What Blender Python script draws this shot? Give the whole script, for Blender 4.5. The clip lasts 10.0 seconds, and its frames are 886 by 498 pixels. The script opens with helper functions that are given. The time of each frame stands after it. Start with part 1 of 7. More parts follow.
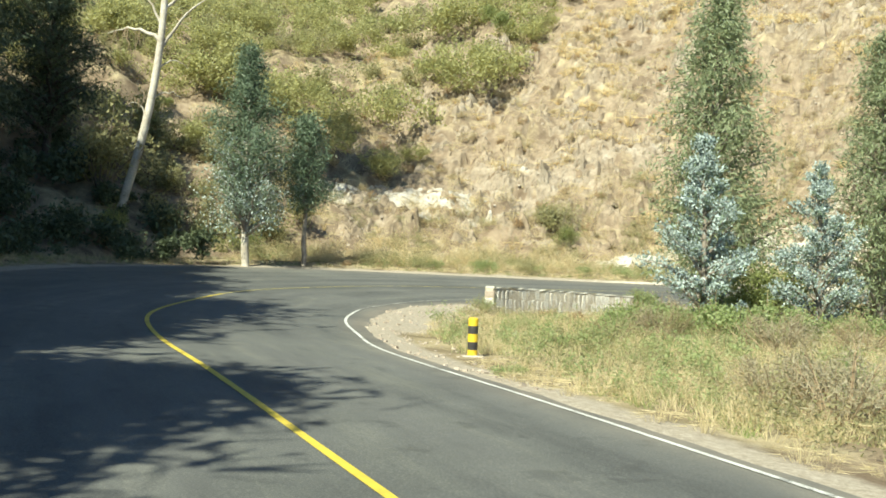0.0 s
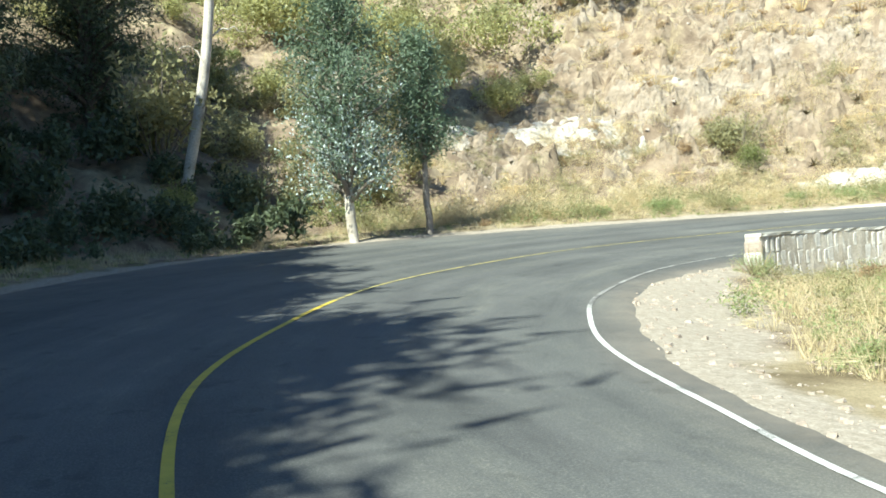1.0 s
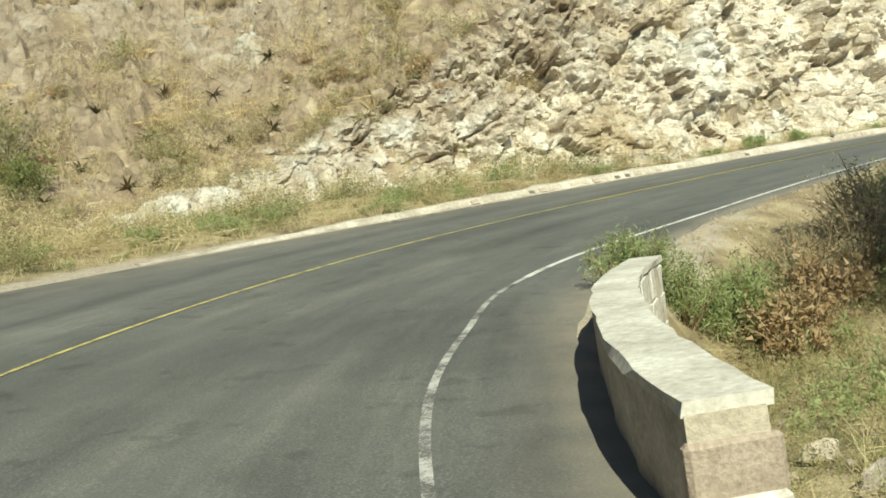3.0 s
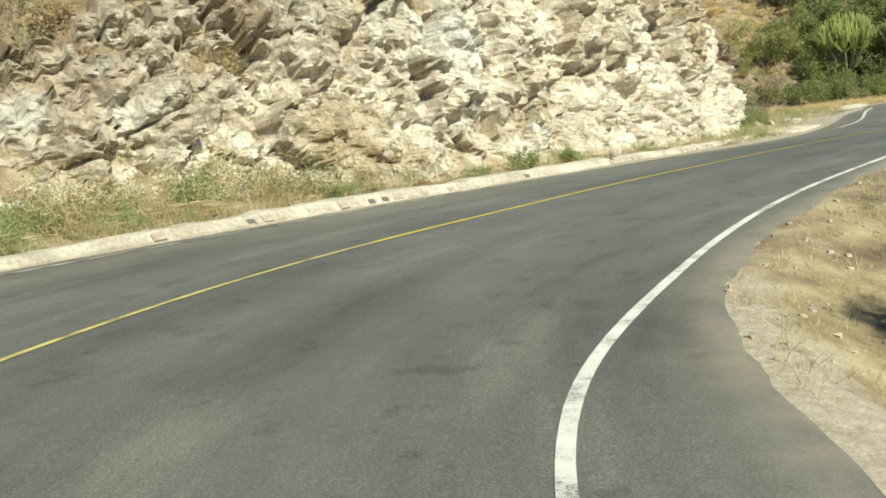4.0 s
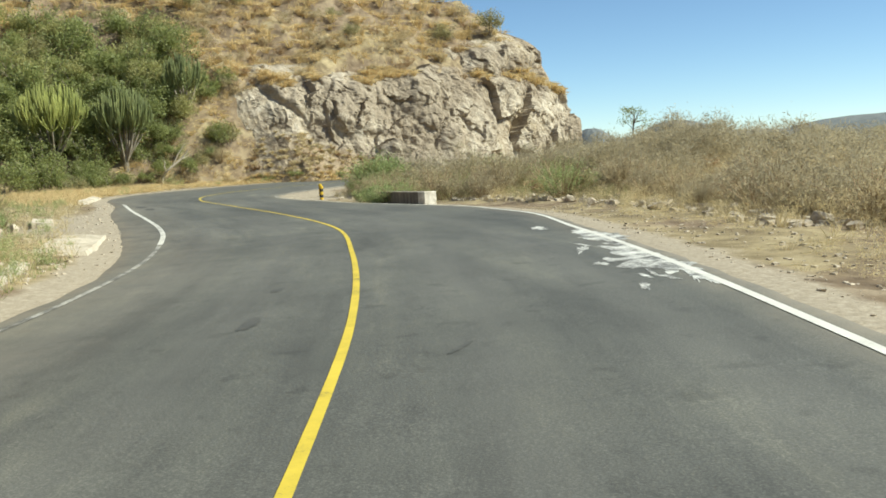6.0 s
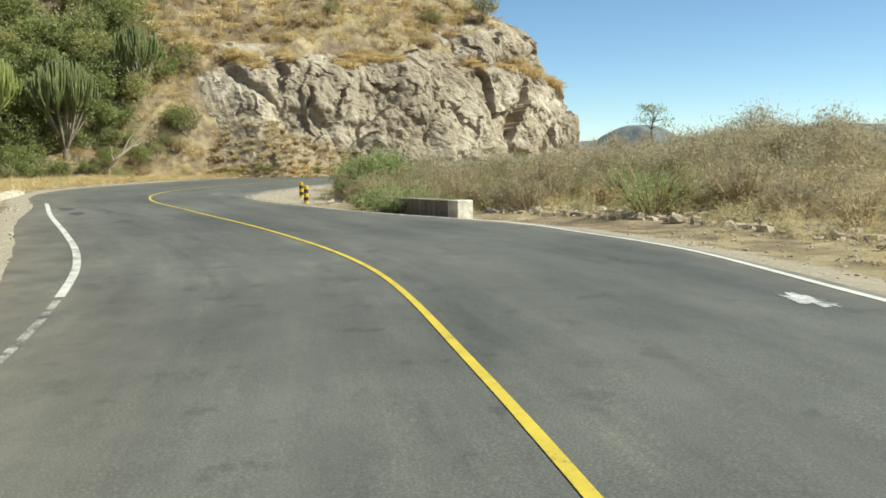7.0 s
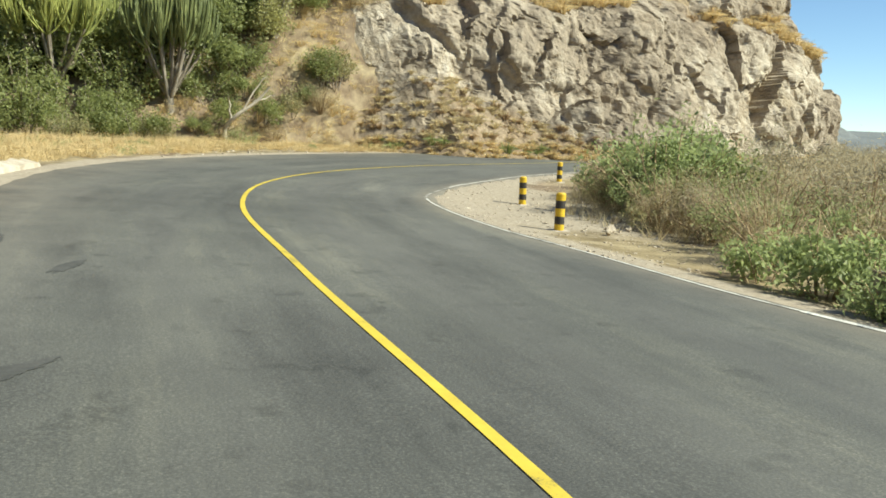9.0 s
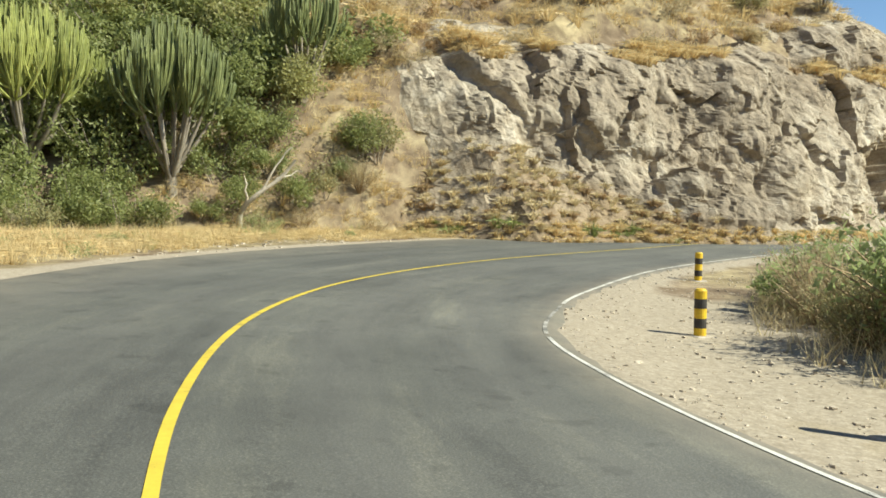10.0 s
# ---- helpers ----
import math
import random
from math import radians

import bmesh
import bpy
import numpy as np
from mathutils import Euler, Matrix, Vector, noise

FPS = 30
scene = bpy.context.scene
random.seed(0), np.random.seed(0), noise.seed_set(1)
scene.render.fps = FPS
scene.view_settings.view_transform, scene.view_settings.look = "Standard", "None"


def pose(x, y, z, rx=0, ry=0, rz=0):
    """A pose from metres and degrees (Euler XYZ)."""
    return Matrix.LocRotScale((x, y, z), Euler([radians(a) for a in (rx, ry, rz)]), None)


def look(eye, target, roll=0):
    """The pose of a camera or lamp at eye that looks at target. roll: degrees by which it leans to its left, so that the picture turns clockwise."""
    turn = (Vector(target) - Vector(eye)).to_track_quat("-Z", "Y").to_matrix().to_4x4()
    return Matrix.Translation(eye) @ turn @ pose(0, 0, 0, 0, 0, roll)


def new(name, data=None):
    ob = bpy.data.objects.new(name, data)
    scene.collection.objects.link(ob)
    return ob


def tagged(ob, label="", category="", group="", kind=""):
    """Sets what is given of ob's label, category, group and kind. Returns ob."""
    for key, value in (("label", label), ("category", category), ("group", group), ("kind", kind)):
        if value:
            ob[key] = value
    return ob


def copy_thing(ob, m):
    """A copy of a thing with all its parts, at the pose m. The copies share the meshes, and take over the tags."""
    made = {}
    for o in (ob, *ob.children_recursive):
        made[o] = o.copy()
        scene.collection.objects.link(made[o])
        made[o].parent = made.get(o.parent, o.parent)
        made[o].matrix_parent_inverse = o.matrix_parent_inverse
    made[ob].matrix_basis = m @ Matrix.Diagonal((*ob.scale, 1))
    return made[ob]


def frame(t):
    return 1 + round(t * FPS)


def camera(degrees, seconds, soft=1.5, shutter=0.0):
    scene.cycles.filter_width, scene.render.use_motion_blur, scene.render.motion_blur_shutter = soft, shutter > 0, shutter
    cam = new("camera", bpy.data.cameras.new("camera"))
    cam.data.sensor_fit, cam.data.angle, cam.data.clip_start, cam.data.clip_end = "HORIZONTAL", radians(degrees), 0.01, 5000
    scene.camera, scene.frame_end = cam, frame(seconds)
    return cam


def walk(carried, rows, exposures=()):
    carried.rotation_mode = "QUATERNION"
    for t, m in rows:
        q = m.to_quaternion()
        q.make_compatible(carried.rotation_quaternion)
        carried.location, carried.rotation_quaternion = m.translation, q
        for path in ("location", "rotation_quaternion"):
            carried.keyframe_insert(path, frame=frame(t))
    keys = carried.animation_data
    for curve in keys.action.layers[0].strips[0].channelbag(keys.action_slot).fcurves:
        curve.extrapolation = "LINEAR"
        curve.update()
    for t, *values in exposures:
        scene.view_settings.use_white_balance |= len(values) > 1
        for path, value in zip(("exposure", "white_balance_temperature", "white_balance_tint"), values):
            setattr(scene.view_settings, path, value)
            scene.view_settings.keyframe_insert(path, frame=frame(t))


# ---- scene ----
cam = camera(50.2, 10.0, 1.7)
PATH = [
    (0, (3.912, -4.414, 1.909), (3.583, -2.442, 1.942), 1.5),
    (0.5, (1.301, 1.455, 2.061), (0.803, 3.391, 2.016), -1.3),
    (1, (-0.954, 6.810, 2.062), (-1.476, 8.740, 2.003), -5.0),
    (1.5, (-2.471, 12.038, 2.207), (-2.552, 14.034, 2.107), -9.0),
    (2, (-3.475, 16.161, 2.271), (-3.055, 18.115, 2.186), -10.6),
    (2.5, (-3.446, 20.995, 2.309), (-2.720, 22.853, 2.171), -10.0),
    (2.7, (-3.230, 22.752, 2.345), (-2.389, 24.559, 2.184), -9.0),
    (3, (-2.657, 25.455, 2.296), (-1.619, 27.156, 2.124), -9.1),
    (3.2, (-2.088, 27.259, 2.335), (-0.925, 28.875, 2.147), -8.1),
    (4.3, (4.629, 36.893, 2.141), (6.392, 37.807, 1.905), -7.1),
    (4.5, (6.161, 37.994, 2.212), (8.022, 38.684, 1.967), -7.3),
    (5, (10.188, 40.096, 2.407), (12.167, 40.268, 2.175), -5.4),
    (5.5, (14.553, 41.526, 2.557), (16.532, 41.324, 2.352), -4.9),
    (6, (19.139, 42.126, 2.668), (21.086, 41.71, 2.472), -3.0),
    (6.2, (20.89, 42.255, 2.705), (22.826, 41.778, 2.548), -2.4),
    (7.3, (32.099, 42.179, 2.691), (34.024, 41.688, 2.456), -0.3),
    (7.5, (33.756, 42.111, 2.699), (35.685, 41.654, 2.432), 0.5),
    (8, (39.146, 41.977, 2.574), (41.094, 41.622, 2.293), 1.5),
    (8.5, (44.151, 41.989, 2.618), (46.113, 41.712, 2.349), 2.2),
    (9, (49.471, 42.05, 2.642), (51.442, 41.837, 2.384), 2.3),
    (9.4, (53.59, 42.129, 2.703), (55.568, 41.955, 2.464), 2.0),
    (9.5, (54.709, 42.233, 2.722), (56.69, 42.066, 2.499), 1.9),
    (10, (59.324, 42.264, 2.684), (61.317, 42.139, 2.584), 1.0),
]
EXPOSURES = [(t, stops, kelvin, tint) for t, stops, kelvin, tint in ((0.0, 1.27, 6700, -6), (0.5, 1.5, 6050, -5), (1.0, 1.54, 5950, -3), (1.5, 1.4, 6450, -6), (2.0, 1.14, 6800, -8), (2.5, 0.92, 6950, -9),
                                                                     (3.2, 0.72, 6800, -7), (4.5, 0.76, 6800, -4), (5.5, 0.82, 6700, -3), (7.5, 0.82, 6700, -3.5), (9.0, 0.97, 6800, -3), (10.0, 0.98, 6900, -2))]
walk(cam, [(t, look(eye, target, roll)) for t, eye, target, roll in PATH], EXPOSURES)

# ---------------------------------------------------------------- sky and sun
SUN_AZ, SUN_EL = radians(70.0), radians(43.0)      # way the shadows fall on the ground, height of the sun
SUN_DIR = Vector((-math.cos(SUN_AZ) * math.cos(SUN_EL), -math.sin(SUN_AZ) * math.cos(SUN_EL), math.sin(SUN_EL)))
world = bpy.data.worlds.new("sky")
scene.world = world
world.use_nodes = True
wn, wl = world.node_tree.nodes, world.node_tree.links
sky = wn.new("ShaderNodeTexSky")
sky.sky_type, sky.sun_disc = "NISHITA", False
sky.sun_elevation = SUN_EL
sky.sun_rotation = math.atan2(SUN_DIR.x, SUN_DIR.y)
sky.altitude, sky.air_density, sky.dust_density, sky.ozone_density = 2000, 0.8, 0.0, 3.6
wn["Background"].inputs["Strength"].default_value = 0.085
wl.new(sky.outputs[0], wn["Background"].inputs["Color"])
sun_data = bpy.data.lights.new("sun", "SUN")
sun_data.energy, sun_data.angle, sun_data.color = 4.2, radians(0.53), (1.0, 0.96, 0.88)
sun = new("sun", sun_data)
sun.matrix_world = look((0, 0, 60), Vector((0, 0, 60)) - SUN_DIR)

# ---------------------------------------------------------------- materials
def shader(name, rough=0.85):
    m = bpy.data.materials.new(name)
    m.use_nodes = True
    t = m.node_tree
    return m, t.nodes, t.links, t.nodes["Principled BSDF"]


def noise_node(n, l, scale, detail=6.0, rough=0.6, space="Object"):
    co = n.new("ShaderNodeTexCoord")
    x = n.new("ShaderNodeTexNoise")
    x.inputs["Scale"].default_value, x.inputs["Detail"].default_value, x.inputs["Roughness"].default_value = scale, detail, rough
    l.new(co.outputs[space], x.inputs["Vector"])
    return x


def ramp_node(n, l, source, stops):
    r = n.new("ShaderNodeValToRGB")
    e = r.color_ramp.elements
    while len(e) < len(stops):
        e.new(0.5)
    for k, (p, c) in zip(e, stops):
        k.position, k.color = p, (*c, 1) if len(c) == 3 else c
    l.new(source, r.inputs["Fac"])
    return r


def mix_node(n, l, fac, a, b, kind="MIX"):
    m = n.new("ShaderNodeMix")
    m.data_type, m.blend_type = "RGBA", kind
    for socket, v in ((m.inputs[0], fac), (m.inputs[6], a), (m.inputs[7], b)):
        if hasattr(v, "node"):
            l.new(v, socket)
        elif isinstance(v, (int, float)):
            socket.default_value = v
        else:
            socket.default_value = (*v, 1)
    return m.outputs[2]


def bump_node(n, l, height, strength, distance, bsdf):
    b = n.new("ShaderNodeBump")
    b.inputs["Strength"].default_value, b.inputs["Distance"].default_value = strength, distance
    l.new(height, b.inputs["Height"])
    l.new(b.outputs["Normal"], bsdf.inputs["Normal"])
    return b


def plain(name, low, high, scale, rough=0.85, bump=0.3, dist=0.01, metal=0.0, fine=None):
    """Two colours broken by noise at two scales, with a fine relief."""
    m, n, l, b = shader(name)
    big = noise_node(n, l, scale, 5)
    small = noise_node(n, l, fine or scale * 9, 4, 0.7)
    c1 = ramp_node(n, l, big.outputs["Fac"], [(0.32, low), (0.68, high)])
    c2 = ramp_node(n, l, small.outputs["Fac"], [(0.3, (0.72, 0.72, 0.72)), (0.7, (1.2, 1.2, 1.2))])
    l.new(mix_node(n, l, 1.0, c1.outputs["Color"], c2.outputs["Color"], "MULTIPLY"), b.inputs["Base Color"])
    b.inputs["Roughness"].default_value, b.inputs["Metallic"].default_value = rough, metal
    bump_node(n, l, small.outputs["Fac"], bump, dist, b)
    return m


def leaf(name, low, high, light=0.35, rough=0.55, scale=1.2):
    """Leaves: each one a little different, light coming through."""
    m, n, l, b = shader(name)
    geo = n.new("ShaderNodeNewGeometry")
    clump = noise_node(n, l, scale, 3)
    tone = n.new("ShaderNodeMath")
    tone.operation = "MULTIPLY_ADD"
    tone.inputs[1].default_value, tone.inputs[2].default_value = 0.34, 0.05
    l.new(geo.outputs["Random Per Island"], tone.inputs[0])
    add = n.new("ShaderNodeMath")
    add.operation = "MULTIPLY_ADD"
    add.inputs[1].default_value = 0.7
    l.new(clump.outputs["Fac"], add.inputs[0])
    l.new(tone.outputs[0], add.inputs[2])
    c = ramp_node(n, l, add.outputs[0], [(0.2, low), (0.8, high)])
    l.new(c.outputs["Color"], b.inputs["Base Color"])
    b.inputs["Roughness"].default_value = rough
    tr = n.new("ShaderNodeBsdfTranslucent")
    l.new(c.outputs["Color"], tr.inputs["Color"])
    mx = n.new("ShaderNodeMixShader")
    mx.inputs[0].default_value = light
    l.new(b.outputs[0], mx.inputs[1])
    l.new(tr.outputs[0], mx.inputs[2])
    l.new(mx.outputs[0], n["Material Output"].inputs["Surface"])
    return m


def asphalt_material():
    m, n, l, b = shader("asphalt")
    big = noise_node(n, l, 0.16, 5, 0.55)
    mid = noise_node(n, l, 1.1, 6, 0.65)
    grit = noise_node(n, l, 55.0, 3, 0.8)
    c1 = ramp_node(n, l, big.outputs["Fac"], [(0.36, (0.092, 0.093, 0.084)), (0.64, (0.13, 0.13, 0.116))])
    c2 = ramp_node(n, l, mid.outputs["Fac"], [(0.3, (0.86, 0.86, 0.86)), (0.72, (1.08, 1.08, 1.08))])
    c3 = ramp_node(n, l, grit.outputs["Fac"], [(0.34, (0.5, 0.5, 0.5)), (0.55, (1.0, 1.0, 1.0)), (0.7, (1.9, 1.85, 1.75))])
    col = mix_node(n, l, 1.0, c1.outputs["Color"], c2.outputs["Color"], "MULTIPLY")
    col = mix_node(n, l, 0.8, col, c3.outputs["Color"], "MULTIPLY")
    lane = n.new("ShaderNodeAttribute")
    lane.attribute_name = "lane"
    stain = n.new("ShaderNodeTexNoise")
    stain.inputs["Scale"].default_value, stain.inputs["Detail"].default_value, stain.inputs["Roughness"].default_value = 1.0, 7, 0.68
    l.new(lane.outputs["Vector"], stain.inputs["Vector"])
    c4 = ramp_node(n, l, stain.outputs["Fac"], [(0.36, (0.74, 0.74, 0.75)), (0.48, (0.98, 0.98, 0.98)), (0.55, (1.06, 1.06, 1.04)), (0.66, (1.4, 1.37, 1.27))])
    blot = noise_node(n, l, 1.9, 4, 0.6)
    c5 = ramp_node(n, l, blot.outputs["Fac"], [(0.33, (0.62, 0.62, 0.62)), (0.4, (1.0, 1.0, 1.0))])
    col = mix_node(n, l, 1.0, col, c4.outputs["Color"], "MULTIPLY")
    col = mix_node(n, l, 0.7, col, c5.outputs["Color"], "MULTIPLY")
    track = n.new("ShaderNodeAttribute")
    track.attribute_name = "track"
    col = mix_node(n, l, track.outputs["Fac"], col, (0.16, 0.155, 0.14))
    edge = n.new("ShaderNodeAttribute")
    edge.attribute_name = "dust"
    dusty = n.new("ShaderNodeMath")
    dusty.operation = "MULTIPLY"
    l.new(edge.outputs["Fac"], dusty.inputs[0])
    spread = ramp_node(n, l, mid.outputs["Fac"], [(0.3, (0.25, 0.25, 0.25)), (0.65, (1, 1, 1))])
    l.new(spread.outputs["Color"], dusty.inputs[1])
    col = mix_node(n, l, dusty.outputs[0], col, (0.26, 0.22, 0.165))
    l.new(col, b.inputs["Base Color"])
    b.inputs["Roughness"].default_value = 0.78
    bump_node(n, l, grit.outputs["Fac"], 0.35, 0.006, b)
    return m


def paint_material(name, colour, worn):
    m, n, l, b = shader(name)
    wear = noise_node(n, l, 2.2, 8, 0.75)
    grit = noise_node(n, l, 60.0, 3, 0.8)
    lift = mix_node(n, l, 0.4, wear.outputs["Fac"], grit.outputs["Fac"])
    mask = ramp_node(n, l, lift, [(worn, (0, 0, 0)), (worn + 0.1, (1, 1, 1))])
    tint = ramp_node(n, l, wear.outputs["Fac"], [(0.3, tuple(v * 0.72 for v in colour)), (0.65, colour)])
    l.new(mix_node(n, l, mask.outputs["Color"], (0.09, 0.085, 0.075), tint.outputs["Color"]), b.inputs["Base Color"])
    b.inputs["Roughness"].default_value = 0.65
    bump_node(n, l, grit.outputs["Fac"], 0.25, 0.004, b)
    return m


def land_material():
    """Earth, dry grass, gravel and rock, by the masks laid into the sheet."""
    m, n, l, b = shader("earth")
    at = n.new("ShaderNodeAttribute")
    at.attribute_name = "mask"
    sep = n.new("ShaderNodeSeparateColor")
    l.new(at.outputs["Color"], sep.inputs[0])
    big = noise_node(n, l, 0.12, 6, 0.6)
    mid = noise_node(n, l, 0.9, 7, 0.65)
    fine = noise_node(n, l, 9.0, 6, 0.75)
    pebble = n.new("ShaderNodeTexVoronoi")
    pebble.inputs["Scale"].default_value = 30.0
    co = n.new("ShaderNodeTexCoord")
    l.new(co.outputs["Object"], pebble.inputs["Vector"])
    soil = ramp_node(n, l, mid.outputs["Fac"], [(0.32, (0.12, 0.085, 0.055)), (0.5, (0.22, 0.165, 0.11)), (0.68, (0.33, 0.26, 0.18))])
    grass = ramp_node(n, l, mid.outputs["Fac"], [(0.32, (0.15, 0.115, 0.065)), (0.5, (0.27, 0.215, 0.125)), (0.68, (0.42, 0.345, 0.21))])
    stone = ramp_node(n, l, mid.outputs["Fac"], [(0.3, (0.19, 0.145, 0.1)), (0.5, (0.31, 0.25, 0.18)), (0.7, (0.45, 0.38, 0.29))])
    gravel = ramp_node(n, l, fine.outputs["Fac"], [(0.3, (0.27, 0.225, 0.165)), (0.5, (0.37, 0.315, 0.24)), (0.7, (0.49, 0.425, 0.335))])
    gpeb = ramp_node(n, l, pebble.outputs["Distance"], [(0.0, (1.1, 1.1, 1.1)), (0.6, (0.75, 0.75, 0.75))])
    gravel_c = mix_node(n, l, 0.3, gravel.outputs["Color"], gpeb.outputs["Color"], "MULTIPLY")
    def edged(mask):
        add = n.new("ShaderNodeMath")
        add.operation = "MULTIPLY_ADD"
        add.inputs[1].default_value, add.inputs[2].default_value = 0.9, -0.45
        l.new(mid.outputs["Fac"], add.inputs[0])
        s2 = n.new("ShaderNodeMath")
        s2.operation = "ADD"
        l.new(add.outputs[0], s2.inputs[0])
        l.new(mask, s2.inputs[1])
        return ramp_node(n, l, s2.outputs[0], [(0.38, (0, 0, 0)), (0.62, (1, 1, 1))]).outputs["Color"]
    col = mix_node(n, l, edged(sep.outputs[0]), soil.outputs["Color"], grass.outputs["Color"])
    col = mix_node(n, l, edged(sep.outputs[1]), col, gravel_c)
    col = mix_node(n, l, edged(sep.outputs[2]), col, stone.outputs["Color"])
    grain = noise_node(n, l, 38.0, 4, 0.75)
    tone = ramp_node(n, l, grain.outputs["Fac"], [(0.32, (0.72, 0.72, 0.72)), (0.68, (1.25, 1.25, 1.25))])
    col = mix_node(n, l, 1.0, col, tone.outputs["Color"], "MULTIPLY")
    l.new(col, b.inputs["Base Color"])
    b.inputs["Roughness"].default_value = 0.95
    b.inputs["Specular IOR Level"].default_value = 0.2
    bump_node(n, l, grain.outputs["Fac"], 0.5, 0.012, b)
    return m


def rock_material():
    """Weathered cut rock: pale tuff, ochre stains, brown earth lodged on it."""
    m, n, l, b = shader("rock")
    at = n.new("ShaderNodeAttribute")
    at.attribute_name = "mask"
    sep = n.new("ShaderNodeSeparateColor")
    l.new(at.outputs["Color"], sep.inputs[0])
    big = noise_node(n, l, 0.22, 6, 0.6)
    mid = noise_node(n, l, 1.3, 8, 0.7)
    fine = noise_node(n, l, 11.0, 6, 0.75)
    pale = ramp_node(n, l, mid.outputs["Fac"], [(0.32, (0.38, 0.315, 0.235)), (0.46, (0.58, 0.505, 0.395)), (0.66, (0.74, 0.68, 0.575))])
    ochre = ramp_node(n, l, mid.outputs["Fac"], [(0.3, (0.26, 0.19, 0.11)), (0.7, (0.5, 0.4, 0.25))])
    grey = ramp_node(n, l, mid.outputs["Fac"], [(0.3, (0.2, 0.166, 0.128)), (0.5, (0.3, 0.248, 0.186)), (0.7, (0.415, 0.355, 0.278))])
    soil = ramp_node(n, l, mid.outputs["Fac"], [(0.3, (0.18, 0.13, 0.08)), (0.7, (0.36, 0.275, 0.18))])
    stain = ramp_node(n, l, big.outputs["Fac"], [(0.5, (0, 0, 0)), (0.68, (1, 1, 1))])
    col = mix_node(n, l, stain.outputs["Color"], pale.outputs["Color"], ochre.outputs["Color"])
    col = mix_node(n, l, sep.outputs[0], col, grey.outputs["Color"])
    col = mix_node(n, l, sep.outputs[1], col, soil.outputs["Color"])
    col = mix_node(n, l, sep.outputs[2], col, (0.6, 0.57, 0.5))
    # the dark end of this fine speckle paints in the shade of small pits
    tone = ramp_node(n, l, fine.outputs["Fac"], [(0.34, (0.6, 0.575, 0.54)), (0.48, (1.0, 1.0, 1.0)), (0.66, (1.2, 1.2, 1.2))])
    calm = ramp_node(n, l, sep.outputs[0], [(0.0, (1, 1, 1)), (1.0, (0.35, 0.35, 0.35))])
    col = mix_node(n, l, calm.outputs["Color"], col, tone.outputs["Color"], "MULTIPLY")
    l.new(col, b.inputs["Base Color"])
    b.inputs["Roughness"].default_value = 0.93
    b.inputs["Specular IOR Level"].default_value = 0.2
    warp = n.new("ShaderNodeVectorMath")
    warp.operation = "MULTIPLY_ADD"
    l.new(mid.outputs["Color"], warp.inputs[0])
    warp.inputs[1].default_value = (0.9, 0.9, 0.9)
    place = n.new("ShaderNodeTexCoord")
    l.new(place.outputs["Object"], warp.inputs[2])
    crack = n.new("ShaderNodeTexVoronoi")
    crack.feature = "DISTANCE_TO_EDGE"
    crack.inputs["Scale"].default_value = 1.5
    l.new(warp.outputs[0], crack.inputs["Vector"])
    gap = ramp_node(n, l, crack.outputs["Distance"], [(0.0, (0, 0, 0)), (0.07, (0.75, 0.75, 0.75)), (0.3, (1, 1, 1))])
    relief = mix_node(n, l, 0.5, mid.outputs["Fac"], fine.outputs["Fac"])
    relief = mix_node(n, l, 0.22, relief, gap.outputs["Color"])
    chip = n.new("ShaderNodeTexVoronoi")
    chip.inputs["Scale"].default_value = 2.6
    l.new(warp.outputs[0], chip.inputs["Vector"])
    relief = mix_node(n, l, 0.3, relief, chip.outputs["Distance"])
    bump_node(n, l, relief, 1.0, 0.15, b)
    return m


ASPHALT = asphalt_material()
WHITE_LINE = paint_material("white_line_paint", (0.72, 0.7, 0.64), 0.3)
WORN_LINE = paint_material("worn_line_paint", (0.5, 0.48, 0.43), 0.455)
FADED_LINE = paint_material("faded_line_paint", (0.66, 0.64, 0.58), 0.38)
PALE_YELLOW = paint_material("faded_yellow_paint", (0.56, 0.47, 0.15), 0.4)
YELLOW_LINE = paint_material("yellow_line_paint", (0.66, 0.5, 0.06), 0.34)
LAND = land_material()
ROCK = rock_material()
MASONRY = plain("limewashed_masonry", (0.38, 0.32, 0.24), (0.62, 0.55, 0.44), 2.5, 0.9, 0.6, 0.02)
STONE = plain("wall_stone", (0.28, 0.22, 0.165), (0.5, 0.42, 0.33), 3.0, 0.9, 0.6, 0.02)
DARK_STONE = plain("dark_stone", (0.09, 0.075, 0.065), (0.2, 0.165, 0.135), 3.0, 0.9, 0.6, 0.02)
BOULDER = plain("boulder_stone", (0.35, 0.29, 0.215), (0.6, 0.52, 0.415), 2.2, 0.92, 0.8, 0.03)
BOLLARD_YELLOW = plain("bollard_yellow_paint", (0.6, 0.38, 0.02), (0.75, 0.52, 0.035), 6.0, 0.6, 0.2, 0.004)
BOLLARD_BLACK = plain("bollard_black_paint", (0.025, 0.022, 0.02), (0.06, 0.052, 0.045), 6.0, 0.7, 0.2, 0.004)
WASHED = plain("whitewashed_stone", (0.42, 0.37, 0.3), (0.82, 0.78, 0.69), 3.5, 0.9, 0.6, 0.015)
CAP = plain("limewashed_coping", (0.44, 0.4, 0.33), (0.68, 0.64, 0.55), 1.8, 0.9, 0.5, 0.015)
BAND = plain("bare_pinkish_masonry", (0.27, 0.21, 0.155), (0.43, 0.35, 0.275), 4.0, 0.9, 0.6, 0.02)


